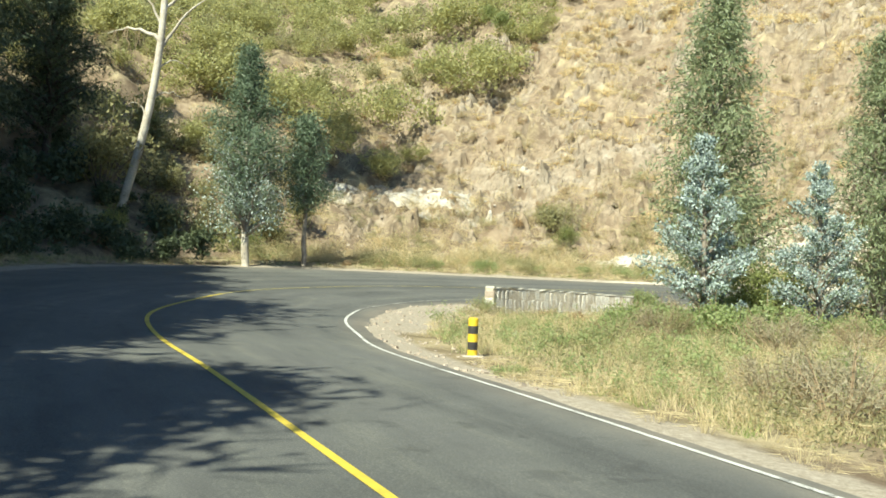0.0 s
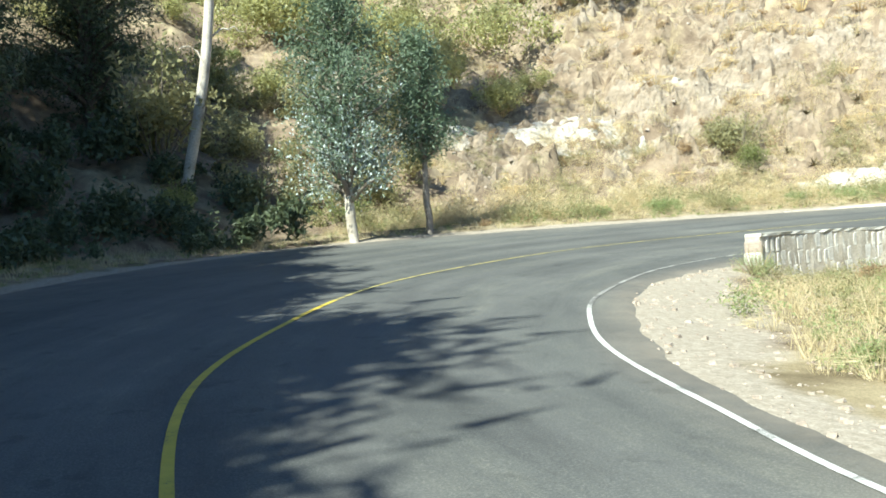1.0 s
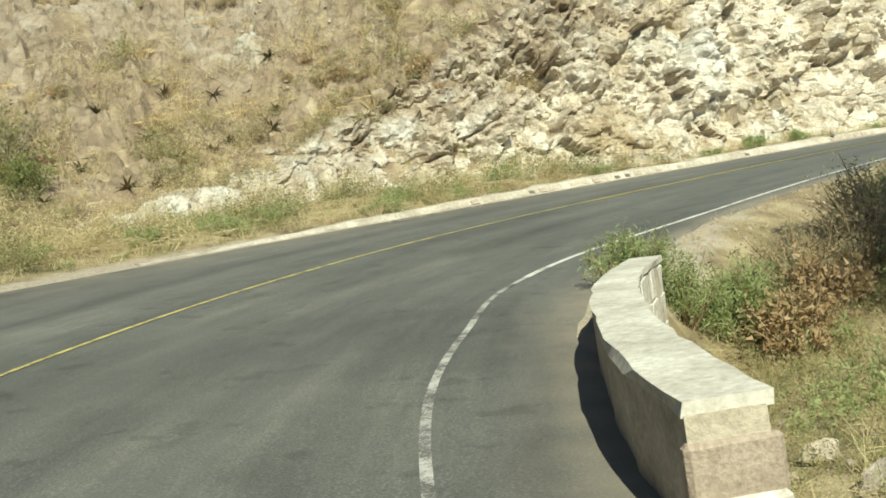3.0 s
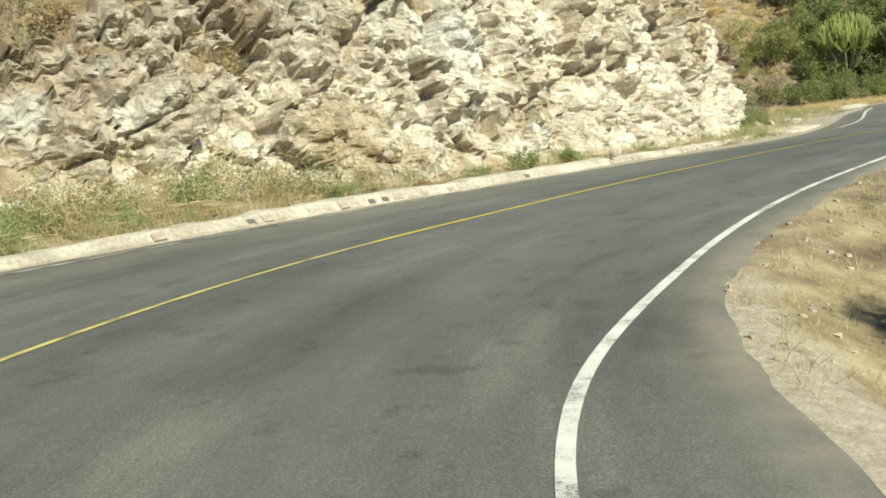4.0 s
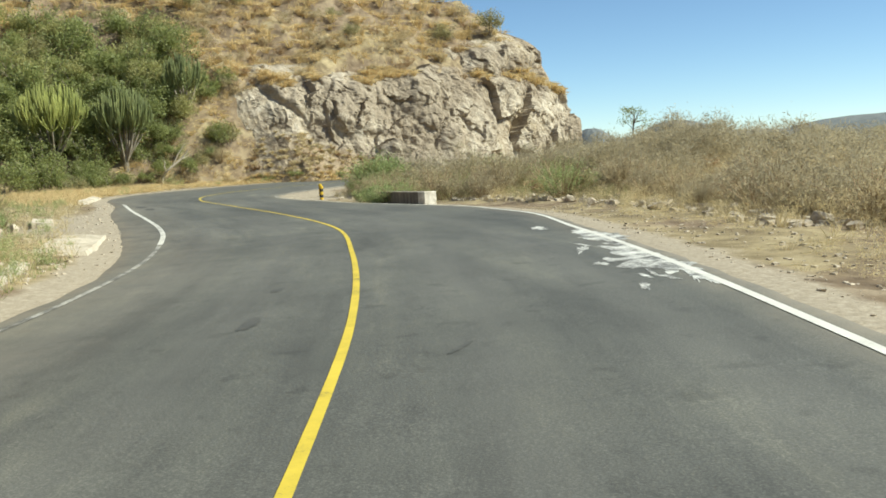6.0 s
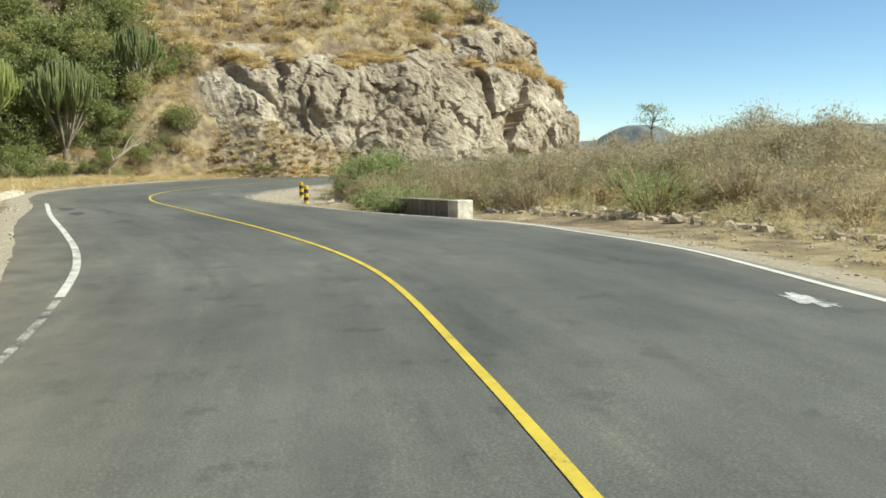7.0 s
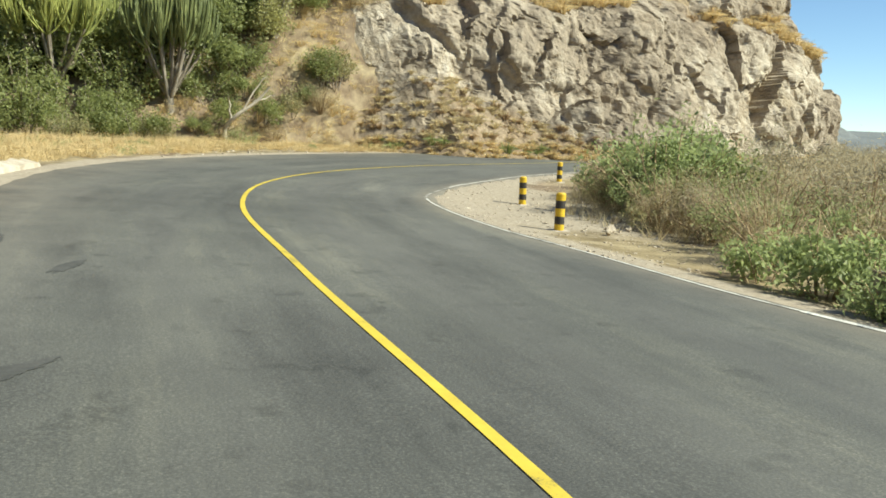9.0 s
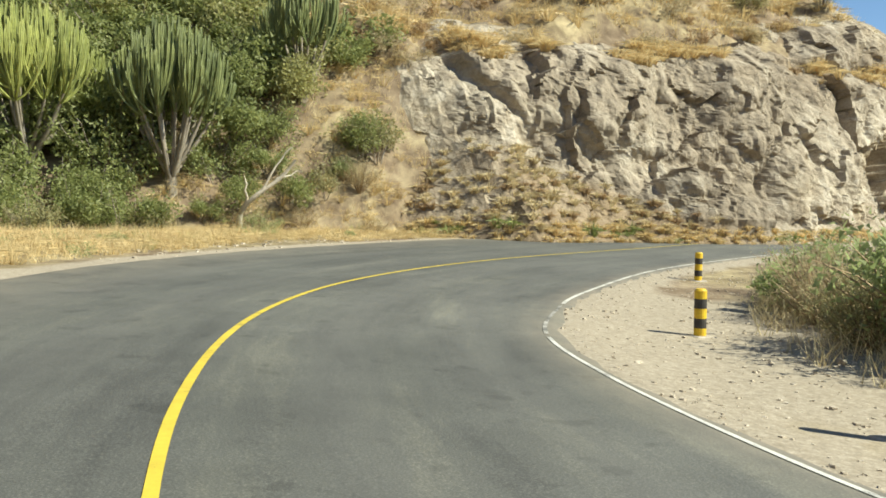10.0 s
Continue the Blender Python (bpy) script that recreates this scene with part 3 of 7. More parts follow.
def land(x, y):
    """Height of the open ground and hills at arrays of places, with the masks of grass, gravel and rock."""
    x, y = np.asarray(x, float), np.asarray(y, float)
    out, side, z = off_road(x, y)
    deep, near = into_hill(x, y)
    h, run, slope = FOOT_P[near].T
    behind = deep
    deep = deep - np.where(deep > 0, 1.1 * np.clip((h - 4) / 3, 0, 1), 0)     # the rock faces stand before the ground
    rise = np.where(deep > 0, np.where(deep < run, h * (np.clip(deep / run, 0, 1)) ** 0.8, h + slope * (deep - run)), 0)
    rise = np.where(rise > 18, 18 + (rise - 18) * 0.8, rise)
    rise = 95 * np.tanh(rise / 95)
    deep = behind
    far = np.clip((np.hypot(x - 40, y - 25) - 75) / 200, 0, 1)
    z = z * (1 - far)
    # the valley side: level at first, a low swell of brush, then down
    right = (deep < 0) & (side < 0)
    swellup = 1.9 * np.exp(-(((x - 92) / 26) ** 2 + ((y + 2) / 14) ** 2)) + 1.3 * np.exp(-(((x - 60) / 14) ** 2 + ((y - 22) / 6) ** 2))
    drop = np.clip(-10 - y, 0, None) * 0.28 * np.clip((x - 10) / 20, 0, 1) + np.clip(-(y + 40), 0, None) * 0.1
    inner = np.clip(8 - np.hypot((x - 21) * 0.75, y - 19), 0, None) * 0.3
    z = z + np.where(deep < 0, swellup - np.minimum(drop, 55) - inner, 0)
    close = np.hypot(x - 5, y - 30) < 22
    z[close] -= below_wall(x[close], y[close])
    # banks beside the road
    bank = np.clip(out - 0.3, 0, 2.5)
    z = z + np.where((side > 0) & (deep < 0) & (x < 42), bank * 0.12, 0) - np.where(side < 0, 0.1 * np.clip(out / 1.2, 0, 1), 0)
    n1 = np.array([rough(a, b, 0, 6.0) for a, b in zip(x, y)])
    n2 = np.array([rough(a, b, 3, 1.6) for a, b in zip(x, y)])
    wild = np.clip(out / 4, 0, 1)
    z = z + wild * (0.12 * n1 + 0.06 * n2) + np.clip(deep / 6, 0, 1) * (1.1 * n1 + 0.5 * n2)
    crag = (deep > 1.0) & (x > -16) & (x < 30) & (y < 90)
    n3 = np.zeros(len(x))
    n3[crag] = [broken((a, b, c * 0.5), 2.6, 3.3, 0.3) + 0.5 * broken((a, b, c * 0.5), 1.2, 8.1, 0.3) for a, b, c in zip(x[crag], y[crag], rise[crag])]
    z = z + n3 * np.clip((deep - 1.0) / 4, 0, 1) * 0.75
    z = z + np.clip((far - 0.3), 0, 1) * 14 * n1 * 0.5
    z = z - 0.008 - 0.07 * np.clip(-out / 0.5, 0, 1)
    z = z + rise
    grass = np.clip(0.62 + 0.5 * n1, 0, 1)
    gravel = np.clip(1.25 - out / 1.1, 0, 1)
    gravel = np.where(side < 0, gravel * (1 - 0.62 * np.clip(1.5 - np.abs(x - 15.5) / 5.5, 0, 1)), gravel)
    turnout = np.maximum(1.3 - np.hypot((x + 1.0) / 1.3, (y - 21.5) / 7.0), 1.35 - np.hypot((x - 73) / 8.0, (y - 37.6) / 3.6))
    turnout = np.maximum(turnout, 0.42 - 0.3 * np.hypot((x - 28) / 12, (y - 33.8) / 3.4))
    turnout = np.maximum(turnout, 1.3 - np.hypot((x - 50) / 9, (y - 47.2) / 2.2))
    gravel = np.clip(np.maximum(gravel, turnout), 0, 1)
    gravel = np.where(deep > 0.5, 0, gravel)
    rock = np.where(deep > 0, np.clip(np.clip(h / 9, 0, 1) * 1.15 - (deep - run) / 12 - 0.25, 0, 0.9), 0)
    rock = np.maximum(rock, np.where(crag, np.clip(0.5 * n3 + 1.0 * n1 - 0.6 + 0.03 * np.clip(x, -10, 20), 0, 0.8), 0))
    rock = np.where(x > 90, 0.25 * rock, rock)
    grass = np.where((deep > 0) & (slope > 0.58), grass * 0.6, grass)
    return z, np.stack([grass, gravel, rock], 1)


def spaced(lo, hi, step, reach_out):
    mid = list(np.arange(lo, hi + step / 2, step))
    s, d = step, 0.0
    after, before = [], []
    while d < reach_out:
        s *= 1.16
        d += s
        after.append(mid[-1] + d)
        before.append(mid[0] - d)
    return np.array(before[::-1] + mid + after)


gx, gy = spaced(-32, 126, 0.55, 4500), spaced(-8, 66, 0.55, 4500)
GX, GY = np.meshgrid(gx, gy, indexing="ij")
gz, gmask = land(GX.ravel(), GY.ravel())
ground = sheet("ground", np.stack([GX.ravel(), GY.ravel(), gz], 1), grid_faces(len(gx), len(gy)), LAND, smooth=True)
tint = ground.data.color_attributes.new("mask", "FLOAT_COLOR", "POINT")
tint.data.foreach_set("color", np.concatenate([gmask, np.ones((len(gmask), 1))], 1).astype(np.float32).ravel())
tagged(ground, "dry earth, gravel verges and grassy hillside beside the road", "ground", kind="structure")

# ---------------------------------------------------------------- the road and its lines
ROWS_ACROSS = 33
u = np.linspace(0, 1, ROWS_ACROSS)
lat = -REACH_R[:, None] + (REACH_L + REACH_R)[:, None] * u[None]
rx = CENTRE_LINE[:, None, 0] + ST_N[:, None, 0] * lat
ry = CENTRE_LINE[:, None, 1] + ST_N[:, None, 1] * lat
edge_wave = np.array([rough(a, b, 0, 0.9, 3) for a, b in zip(rx[:, 0], ry[:, 0])]) * 0.07
rx[:, 0] += ST_N[:, 0] * edge_wave
ry[:, 0] += ST_N[:, 1] * edge_wave
edge_wave = np.array([rough(a, b, 9, 0.9, 3) for a, b in zip(rx[:, -1], ry[:, -1])]) * 0.08
rx[:, -1] += ST_N[:, 0] * edge_wave
ry[:, -1] += ST_N[:, 1] * edge_wave
rz = level(rx.ravel(), ry.ravel())[0].reshape(rx.shape)
# the broken edges slope down under the dust and gravel
lip = ST_N * 0.3
rx = np.hstack([rx[:, :1] - lip[:, :1], rx, rx[:, -1:] + lip[:, :1]])
ry = np.hstack([ry[:, :1] - lip[:, 1:], ry, ry[:, -1:] + lip[:, 1:]])
rz = np.hstack([rz[:, :1] - 0.12, rz, rz[:, -1:] - 0.12])
lat = np.hstack([lat[:, :1] - 0.3, lat, lat[:, -1:] + 0.3])
ROWS_ACROSS += 2
road = sheet("road", np.stack([rx.ravel(), ry.ravel(), rz.ravel()], 1), grid_faces(len(CENTRE_LINE), ROWS_ACROSS)[:, ::-1], ASPHALT, smooth=True)
dust = road.data.attributes.new("dust", "FLOAT", "POINT")
edge_dust = np.clip(1.0 - np.minimum(lat + REACH_R[:, None], REACH_L[:, None] - lat) / 0.8, 0, 1) ** 1.5 * 0.8
edge_dust = np.maximum(edge_dust, np.clip(1.0 - (REACH_L[:, None] - lat) / 2.6, 0, 1) ** 1.3 * 0.5)
dust.data.foreach_set("value", edge_dust.astype(np.float32).ravel())
# the wheels have polished four bands paler than the rest
track = road.data.attributes.new("track", "FLOAT", "POINT")
bands = sum(np.exp(-(((lat - c) / 0.4) ** 2)) for c in (-2.9, -1.3, 1.4, 3.1))
track.data.foreach_set("value", (0.2 * np.clip(bands, 0, 1)).astype(np.float32).ravel())
lane = road.data.attributes.new("lane", "FLOAT_VECTOR", "POINT")
along = np.repeat(np.arange(len(CENTRE_LINE)) * 0.5, ROWS_ACROSS)
lane.data.foreach_set("vector", np.stack([along * 0.16, lat.ravel() * 1.1, along * 0.0], 1).astype(np.float32).ravel())
tagged(road, "grey sun-bleached asphalt mountain road winding below the cliffs", "road", kind="structure")


def line_strip(name, line, width, material, label, lift=0.007):
    n = normals_of(line)
    w = width / 2 * (1 + 0.06 * np.array([rough(a, b, 4, 0.7, 2) for a, b in line]))
    off = np.stack([-w, w], 1)
    px = line[:, None, 0] + n[:, None, 0] * off
    py = line[:, None, 1] + n[:, None, 1] * off
    pz = level(px.ravel(), py.ravel())[0] + lift
    ob = sheet(name, np.stack([px.ravel(), py.ravel(), pz], 1), grid_faces(len(line), 2)[:, ::-1], material, smooth=True)
    return tagged(ob, label, "road marking", kind="structure")


def between(line, a, b):
    """The stretch of a line from the place nearest a to the place nearest b."""
    i = int(np.hypot(*(line - np.array(a)).T).argmin())
    j = int(np.hypot(*(line - np.array(b)).T).argmin())
    return line[min(i, j):max(i, j) + 1]


line_strip("centre_line", between(curve_through(CENTRE, 0.3), (15.2, -19.4), (-6.8, 21.5)), 0.09, YELLOW_LINE, "solid yellow painted centre line on the asphalt")
line_strip("centre_line", between(curve_through(CENTRE, 0.3), (-6.8, 21.5), (12.6, 43.31)), 0.075, PALE_YELLOW, "faded yellow centre line round the hairpin")
line_strip("centre_line", between(curve_through(CENTRE, 0.3), (12.6, 43.31), (133, -2)), 0.09, YELLOW_LINE, "solid yellow painted centre line below the cliffs")
line_strip("edge_line", between(INNER_LINE, (18, -17), (-2.5, 20.6)), 0.07, FADED_LINE, "white painted edge line inside the hairpin bend")
line_strip("edge_line", between(INNER_LINE, (-2.5, 20.6), (5.2, 36.3)), 0.075, WORN_LINE, "worn white painted edge line round the parapet")
line_strip("edge_line", between(INNER_LINE, (5.2, 36.3), (20.3, 38.36)), 0.105, FADED_LINE, "white painted edge line on the outside of the hairpin exit")
line_strip("edge_line", between(INNER_LINE, (20.3, 38.36), (58.5, 37.3)), 0.11, WHITE_LINE, "white painted edge line along the valley side")
line_strip("edge_line", between(INNER_LINE, (58.6, 37.35), (71.4, 40.1)), 0.055, FADED_LINE, "white painted edge line round the second bend")
line_strip("edge_line", between(INNER_LINE, (71.6, 40.1), (75.3, 39.2)), 0.06, WORN_LINE, "almost worn-away white edge line at the gravel tip")
line_strip("edge_line", between(INNER_LINE, (75.5, 39.1), (128, -4)), 0.075, FADED_LINE, "white painted edge line beyond the bollards")
line_strip("edge_line", between(OUTER_LINE, (9, 46.9), (42, 44.0)), 0.1, WORN_LINE, "faded white edge line below the cliff kerb")
line_strip("edge_line", between(OUTER_LINE, (42.2, 44.0), (64.1, 47.2)), 0.13, FADED_LINE, "broad white edge line swinging out at the lay-by")


# ---------------------------------------------------------------- rock faces
SHELF = []


def rock_face(name, a, b, step, rows, tall, lean, amps, force, label, soil_at, grey, seed, joint=0.35, tallness=1.0, skew=0.0, ledges=(), way=1, chalk=None, bite=1.0, cleave=1.0, shelf=None, bank=None):
    """A sheet of broken rock over the steep foot of the hill between two places."""
    i = int(np.hypot(*(FOOT_LINE - np.array(a)).T).argmin())
    j = int(np.hypot(*(FOOT_LINE - np.array(b)).T).argmin())
    base = curve_through(FOOT_LINE[i:j + 1:4], step)
    n = normals_of(base)
    n = np.stack([np.convolve(np.pad(n[:, k], 12, "edge"), np.ones(25) / 25, "valid") for k in (0, 1)], 1)
    n /= np.linalg.norm(n, axis=1)[:, None]
    _, near = into_hill(base[:, 0], base[:, 1])
    h, run, slope = FOOT_P[near].T
    z0 = level(base[:, 0], base[:, 1])[0]
    v = np.linspace(0, 1, rows)
    ledge, bank_at = np.zeros((len(base), rows), bool), np.zeros((len(base), rows), bool)
    toe = np.zeros((len(base), rows), bool)
    brink = 0.25 if step < 0.15 else 0.6
    verts, mask = np.empty((len(base), rows, 3)), np.zeros((len(base), rows, 4), np.float32)
    for k in range(len(base)):
        up = h[k] * tall
        ends = min(1.0, k * step / (3.0 if bank is None else 5.0), (len(base) - 1 - k) * step / 3.0)
        for m in range(rows):
            z = -0.4 + (up + 0.4) * v[m]
            t = max(0.0, z) / h[k]
            o = run[k] * t ** 1.25 if t < 1 else run[k] + (t - 1) * h[k] / slope[k]
            heap = 0.0
            if bank is not None:
                top_z = bank[1] * math.exp(-((base[k, 0] - bank[0]) / bank[2]) ** 2) * (1 + 0.25 * rough(base[k, 0], base[k, 1], 8, 3.0, 3))
                heap = min(1.0, max(0.0, (top_z - z) / 1.2)) * ends
            if shelf is not None:
                z_shelf = shelf[0] + 1.6 * rough(base[k, 0], base[k, 1], 6, 7.0, 3)
                o += shelf[1] * min(1.0, max(0.0, (z - z_shelf) / 0.9))
                toe[k, m] = -0.1 < z < 0.6 and ends > 0.1
                bank_at[k, m] = heap > 0.15 and z > 0.3
                ledge[k, m] = z_shelf < z < z_shelf + 1.1 and rough(base[k, 0], base[k, 1], 16, 4.0, 3) > -0.15
            o = o * lean - (0.55 if step < 0.15 else 1.0) * ends + (0.9 if bank is None else 2.2) * (1 - ends)
            talus = math.exp(-max(0.0, z) / 0.7) * 1.1
            top = max(0.0, v[m] - 0.86) / 0.14
            p = (base[k, 0] + n[k, 0] * o, base[k, 1] + n[k, 1] * o, z0[k] + z)
            big, mid = broken(p, amps[0], seed, joint, tallness, skew), broken(p, amps[1], seed + 5, joint, tallness, skew)
            small = broken(p, amps[2], seed + 11, joint)
            fr = rough(p[0], p[1], p[2], 1.0)
            push = (big * amps[0] * force[0] + mid * amps[1] * force[1] + small * amps[2] * force[2] + fr * 0.16 + (0.1 if step < 0.15 else 0.03) * rough(p[0], p[1], p[2], 0.35, 3)) * (0.25 + 0.75 * min(1.0, max(0, z) / 1.0)) * (1 - 0.35 * heap)
            warped = (p[0] + 0.35 * fr, p[1], p[2] + 0.3 * fr)
            cleft = groove(warped, amps[1] * 1.5, seed + 3, 0.2)
            split = groove(warped, amps[2] * 1.9, seed + 7, 0.26)
            cut = -cleave * (0.3 * amps[1] * cleft ** 1.5 + 0.22 * amps[2] * split) * min(1.0, max(0.0, z) / 0.5)
            for y0, h0, y1, h1, depth in ledges:
                f = (p[way] - y0) / (y1 - y0)
                if -0.15 < f < 1.15:
                    gap = h0 + (h1 - h0) * f + (0.5 if step < 0.15 else 0.3) * fr + 0.2 * mid - z
                    fade = depth * bite * min(1.0, (f + 0.15) / 0.5, (1.15 - f) / 0.5)
                    if gap > 0:
                        cut -= fade * math.exp(-gap / (0.9 * bite)) * min(1.0, gap / brink)
                    else:
                        cut += 0.4 * fade * math.exp(gap / 1.2) * min(1.0, -gap / brink)
            push *= ends
            o2 = o - push - cut * ends - talus * 0.7 + 1.1 * top * top - (0.3 * max(0.0, top_z - z) * ends if heap else 0.0)
            lift = (0.12 * push + 0.1 * mid * amps[1] * force[1]) * min(1.0, max(0.0, z) / 1.5)
            verts[k, m] = (base[k, 0] + n[k, 0] * o2, base[k, 1] + n[k, 1] * o2, z0[k] + z + lift)
            soil = soil_at(base[k, 0], z) + 0.5 * rough(p[0], p[1], p[2], 2.5) + 0.25 * mid + heap
            mask[k, m] = (min(1, max(0, grey + (0.7 * rough(p[0], p[1], p[2], 6.0, 3) if grey > 0.5 else 0))), min(1, max(0, soil)), min(1, max(0, chalk(base[k, 0], z) + 0.9 * fr)) if chalk else 0, 1)
    ob = sheet(name, verts.reshape(-1, 3), grid_faces(len(base), rows)[:, ::-1], ROCK, smooth=False)
    if shelf is not None:
        SHELF.append(verts[ledge])
        SHELF.append(verts[bank_at])
        SHELF.append(verts[toe])
    at = ob.data.color_attributes.new("mask", "FLOAT_COLOR", "POINT")
    at.data.foreach_set("color", mask.ravel())
    return tagged(ob, label, "cliff", kind="structure")


rock_face("rock_face", (4, 52.3), (46.8, 54), 0.11, 130, 1.12, 1.0, (2.7, 1.05, 0.4), (0.27, 0.42, 0.4), "pale fractured tuff road cut with ochre stains",
          lambda x, z: 1.1 - (x - 5) / 13 + 0.09 * z - 1.0 * math.exp(-z / 1.5) if x < 26 else 0.2 * math.exp(-z / 0.8) - 0.35 + 0.03 * z, 0.0, 2.0, 0.7, 1.0, 0.0,
          [(31.8, 3.9, 27.3, 2.2, 1.1), (24.3, 4.2, 26.0, 3.7, 0.7), (22.8, 1.9, 24.2, 1.4, 0.6), (29.6, 1.7, 31.2, 1.4, 0.7), (32.2, 3.0, 33.8, 2.4, 0.8), (15.2, 4.1, 16.6, 4.0, 0.6),
           (13.8, 4.2, 15.2, 4.5, 0.6), (21.0, 4.2, 24.8, 5.9, 0.9), (19.4, 3.1, 20.7, 2.7, 0.8), (34.5, 5.5, 37.0, 4.6, 0.8), (38.0, 3.2, 40.5, 2.6, 0.7), (40.0, 6.5, 42.5, 5.6, 0.9), (36.0, 1.8, 37.5, 1.5, 0.5),
           (27.5, 6.6, 31.0, 7.4, 0.9), (17.0, 2.2, 18.6, 2.9, 0.5)], 0,
          lambda x, z: 1.2 * math.exp(-((x - 24.3) / 1.7) ** 2 - ((z - 3.9) / 1.3) ** 2) + 0.8 * math.exp(-((x - 27.5) / 2.6) ** 2 - ((z - 1.3) / 0.7) ** 2) + 0.7 * math.exp(-((x - 12) / 3.0) ** 2 - ((z - 2.2) / 0.9) ** 2) - 0.25, 0.7)
rock_face("rock_face", (97.4, 41.8), (128, 5.8), 0.15, 140, 1.22, 1.0, (4.2, 1.7, 0.7), (0.26, 0.27, 0.2), "grey-brown rock cliff with dark overhanging ledges",
          lambda x, z: 0.5 * math.exp(-z / 1.0) - 0.22 + 0.35 * math.exp(-((z - 9.4) / 1.5) ** 2) + 0.2 * max(0.0, (z - 10) / 3), 0.85, 31.0, 0.95, 1.5, 0.3,
          [(39.8, 9.2, 35.6, 5.2, 2.6), (34.6, 5.2, 30.5, 3.9, 1.6), (31.0, 4.4, 26.6, 3.4, 1.5), (29.5, 7.6, 28.0, 5.6, 1.2)], 1, None, 0.7, 0.15, (8.7, 0.9), (99.4, 4.6, 2.6))


def earth_crust(x0, x1, y0, y1, step):
    """The craggy earth and weathered rock that covers the slope above the hairpin."""
    xs, ys = np.arange(x0, x1 + step / 2, step), np.arange(y0, y1 + step / 2, step)
    gx1, gy1 = (g.ravel() for g in np.meshgrid(xs, ys, indexing="ij"))
    z = land(gx1, gy1)[0]
    deep = into_hill(gx1, gy1)[0]
    b1 = np.array([broken((a, b, c), 1.1, 40.0, 0.4) for a, b, c in zip(gx1, gy1, z)])
    b2 = np.array([broken((a, b, c), 0.5, 45.0, 0.4) for a, b, c in zip(gx1, gy1, z)])
    cl = np.array([groove((a, b, c), 1.3, 47.0, 0.2) for a, b, c in zip(gx1, gy1, z)])
    w = np.array([rough(a, b, 3, 4.5, 3) for a, b in zip(gx1, gy1)])
    rim = np.clip(np.minimum.reduce([gx1 - x0, x1 - gx1, y1 - gy1, (deep - 1.2) * 1.0]) / 2.0, 0, 1)
    bare_rock = np.clip(0.65 + 0.9 * w, 0.15, 1.2)
    up = (0.06 + bare_rock * (0.48 * b1 + 0.26 * b2 - 0.38 * cl)) * rim - 0.25 * (1 - rim)
    ob = sheet("earth_slope", np.stack([gx1, gy1 - 0.5 * up, z + 0.8 * up], 1), grid_faces(len(xs), len(ys)), ROCK)
    at = ob.data.color_attributes.new("mask", "FLOAT_COLOR", "POINT")
    m = np.ones((len(z), 4), np.float32)
    m[:, 0] = 0.9
    m[:, 1] = np.clip(0.55 - 0.7 * w + 0.25 * b1, 0.1, 0.8)
    m[:, 2] = 0
    at.data.foreach_set("color", m.ravel())
    return tagged(ob, "brown craggy earth slope with weathered rock", "slope", kind="structure")


earth_crust(-13, 27, 47, 82, 0.24)


# ---------------------------------------------------------------- walls, kerb, posts, stones
def height(x, y):
    return float(land([x], [y])[0][0])


def block_mesh(sx, sy, sz, jag, rng, bevel=0.0):
    """A rough squared stone, its foot at z = 0."""
    bm = bmesh.new()
    bmesh.ops.create_cube(bm, size=1.0)
    for v in bm.verts:
        v.co = Vector((v.co.x * sx, v.co.y * sy, (v.co.z + 0.5) * sz))
        v.co += Vector(rng.uniform(-jag, jag, 3))
    if bevel:
        bmesh.ops.bevel(bm, geom=bm.edges[:], offset=bevel, segments=1, affect="EDGES")
    return bm


def boulder_bm(sx, sy, sz, seed, cuts=2, jag=0.28):
    """A broken stone: a lumpy ball flattened by a few planes."""
    rng = np.random.default_rng(seed)
    bm = bmesh.new()
    bmesh.ops.create_icosphere(bm, subdivisions=cuts + 1, radius=0.5)
    planes = [(Vector(rng.normal(size=3)).normalized(), rng.uniform(0.2, 0.38)) for _ in range(11)]
    for v in bm.verts:
        for n, d in planes:
            over = v.co.dot(n) - d
            if over > 0:
                v.co -= n * over
        v.co *= 1 + jag * 0.35 * noise.noise(v.co * 4 + Vector((seed, 0, 0)))
        v.co = Vector((v.co.x * sx, v.co.y * sy, (v.co.z + 0.36) * sz))
    return bm


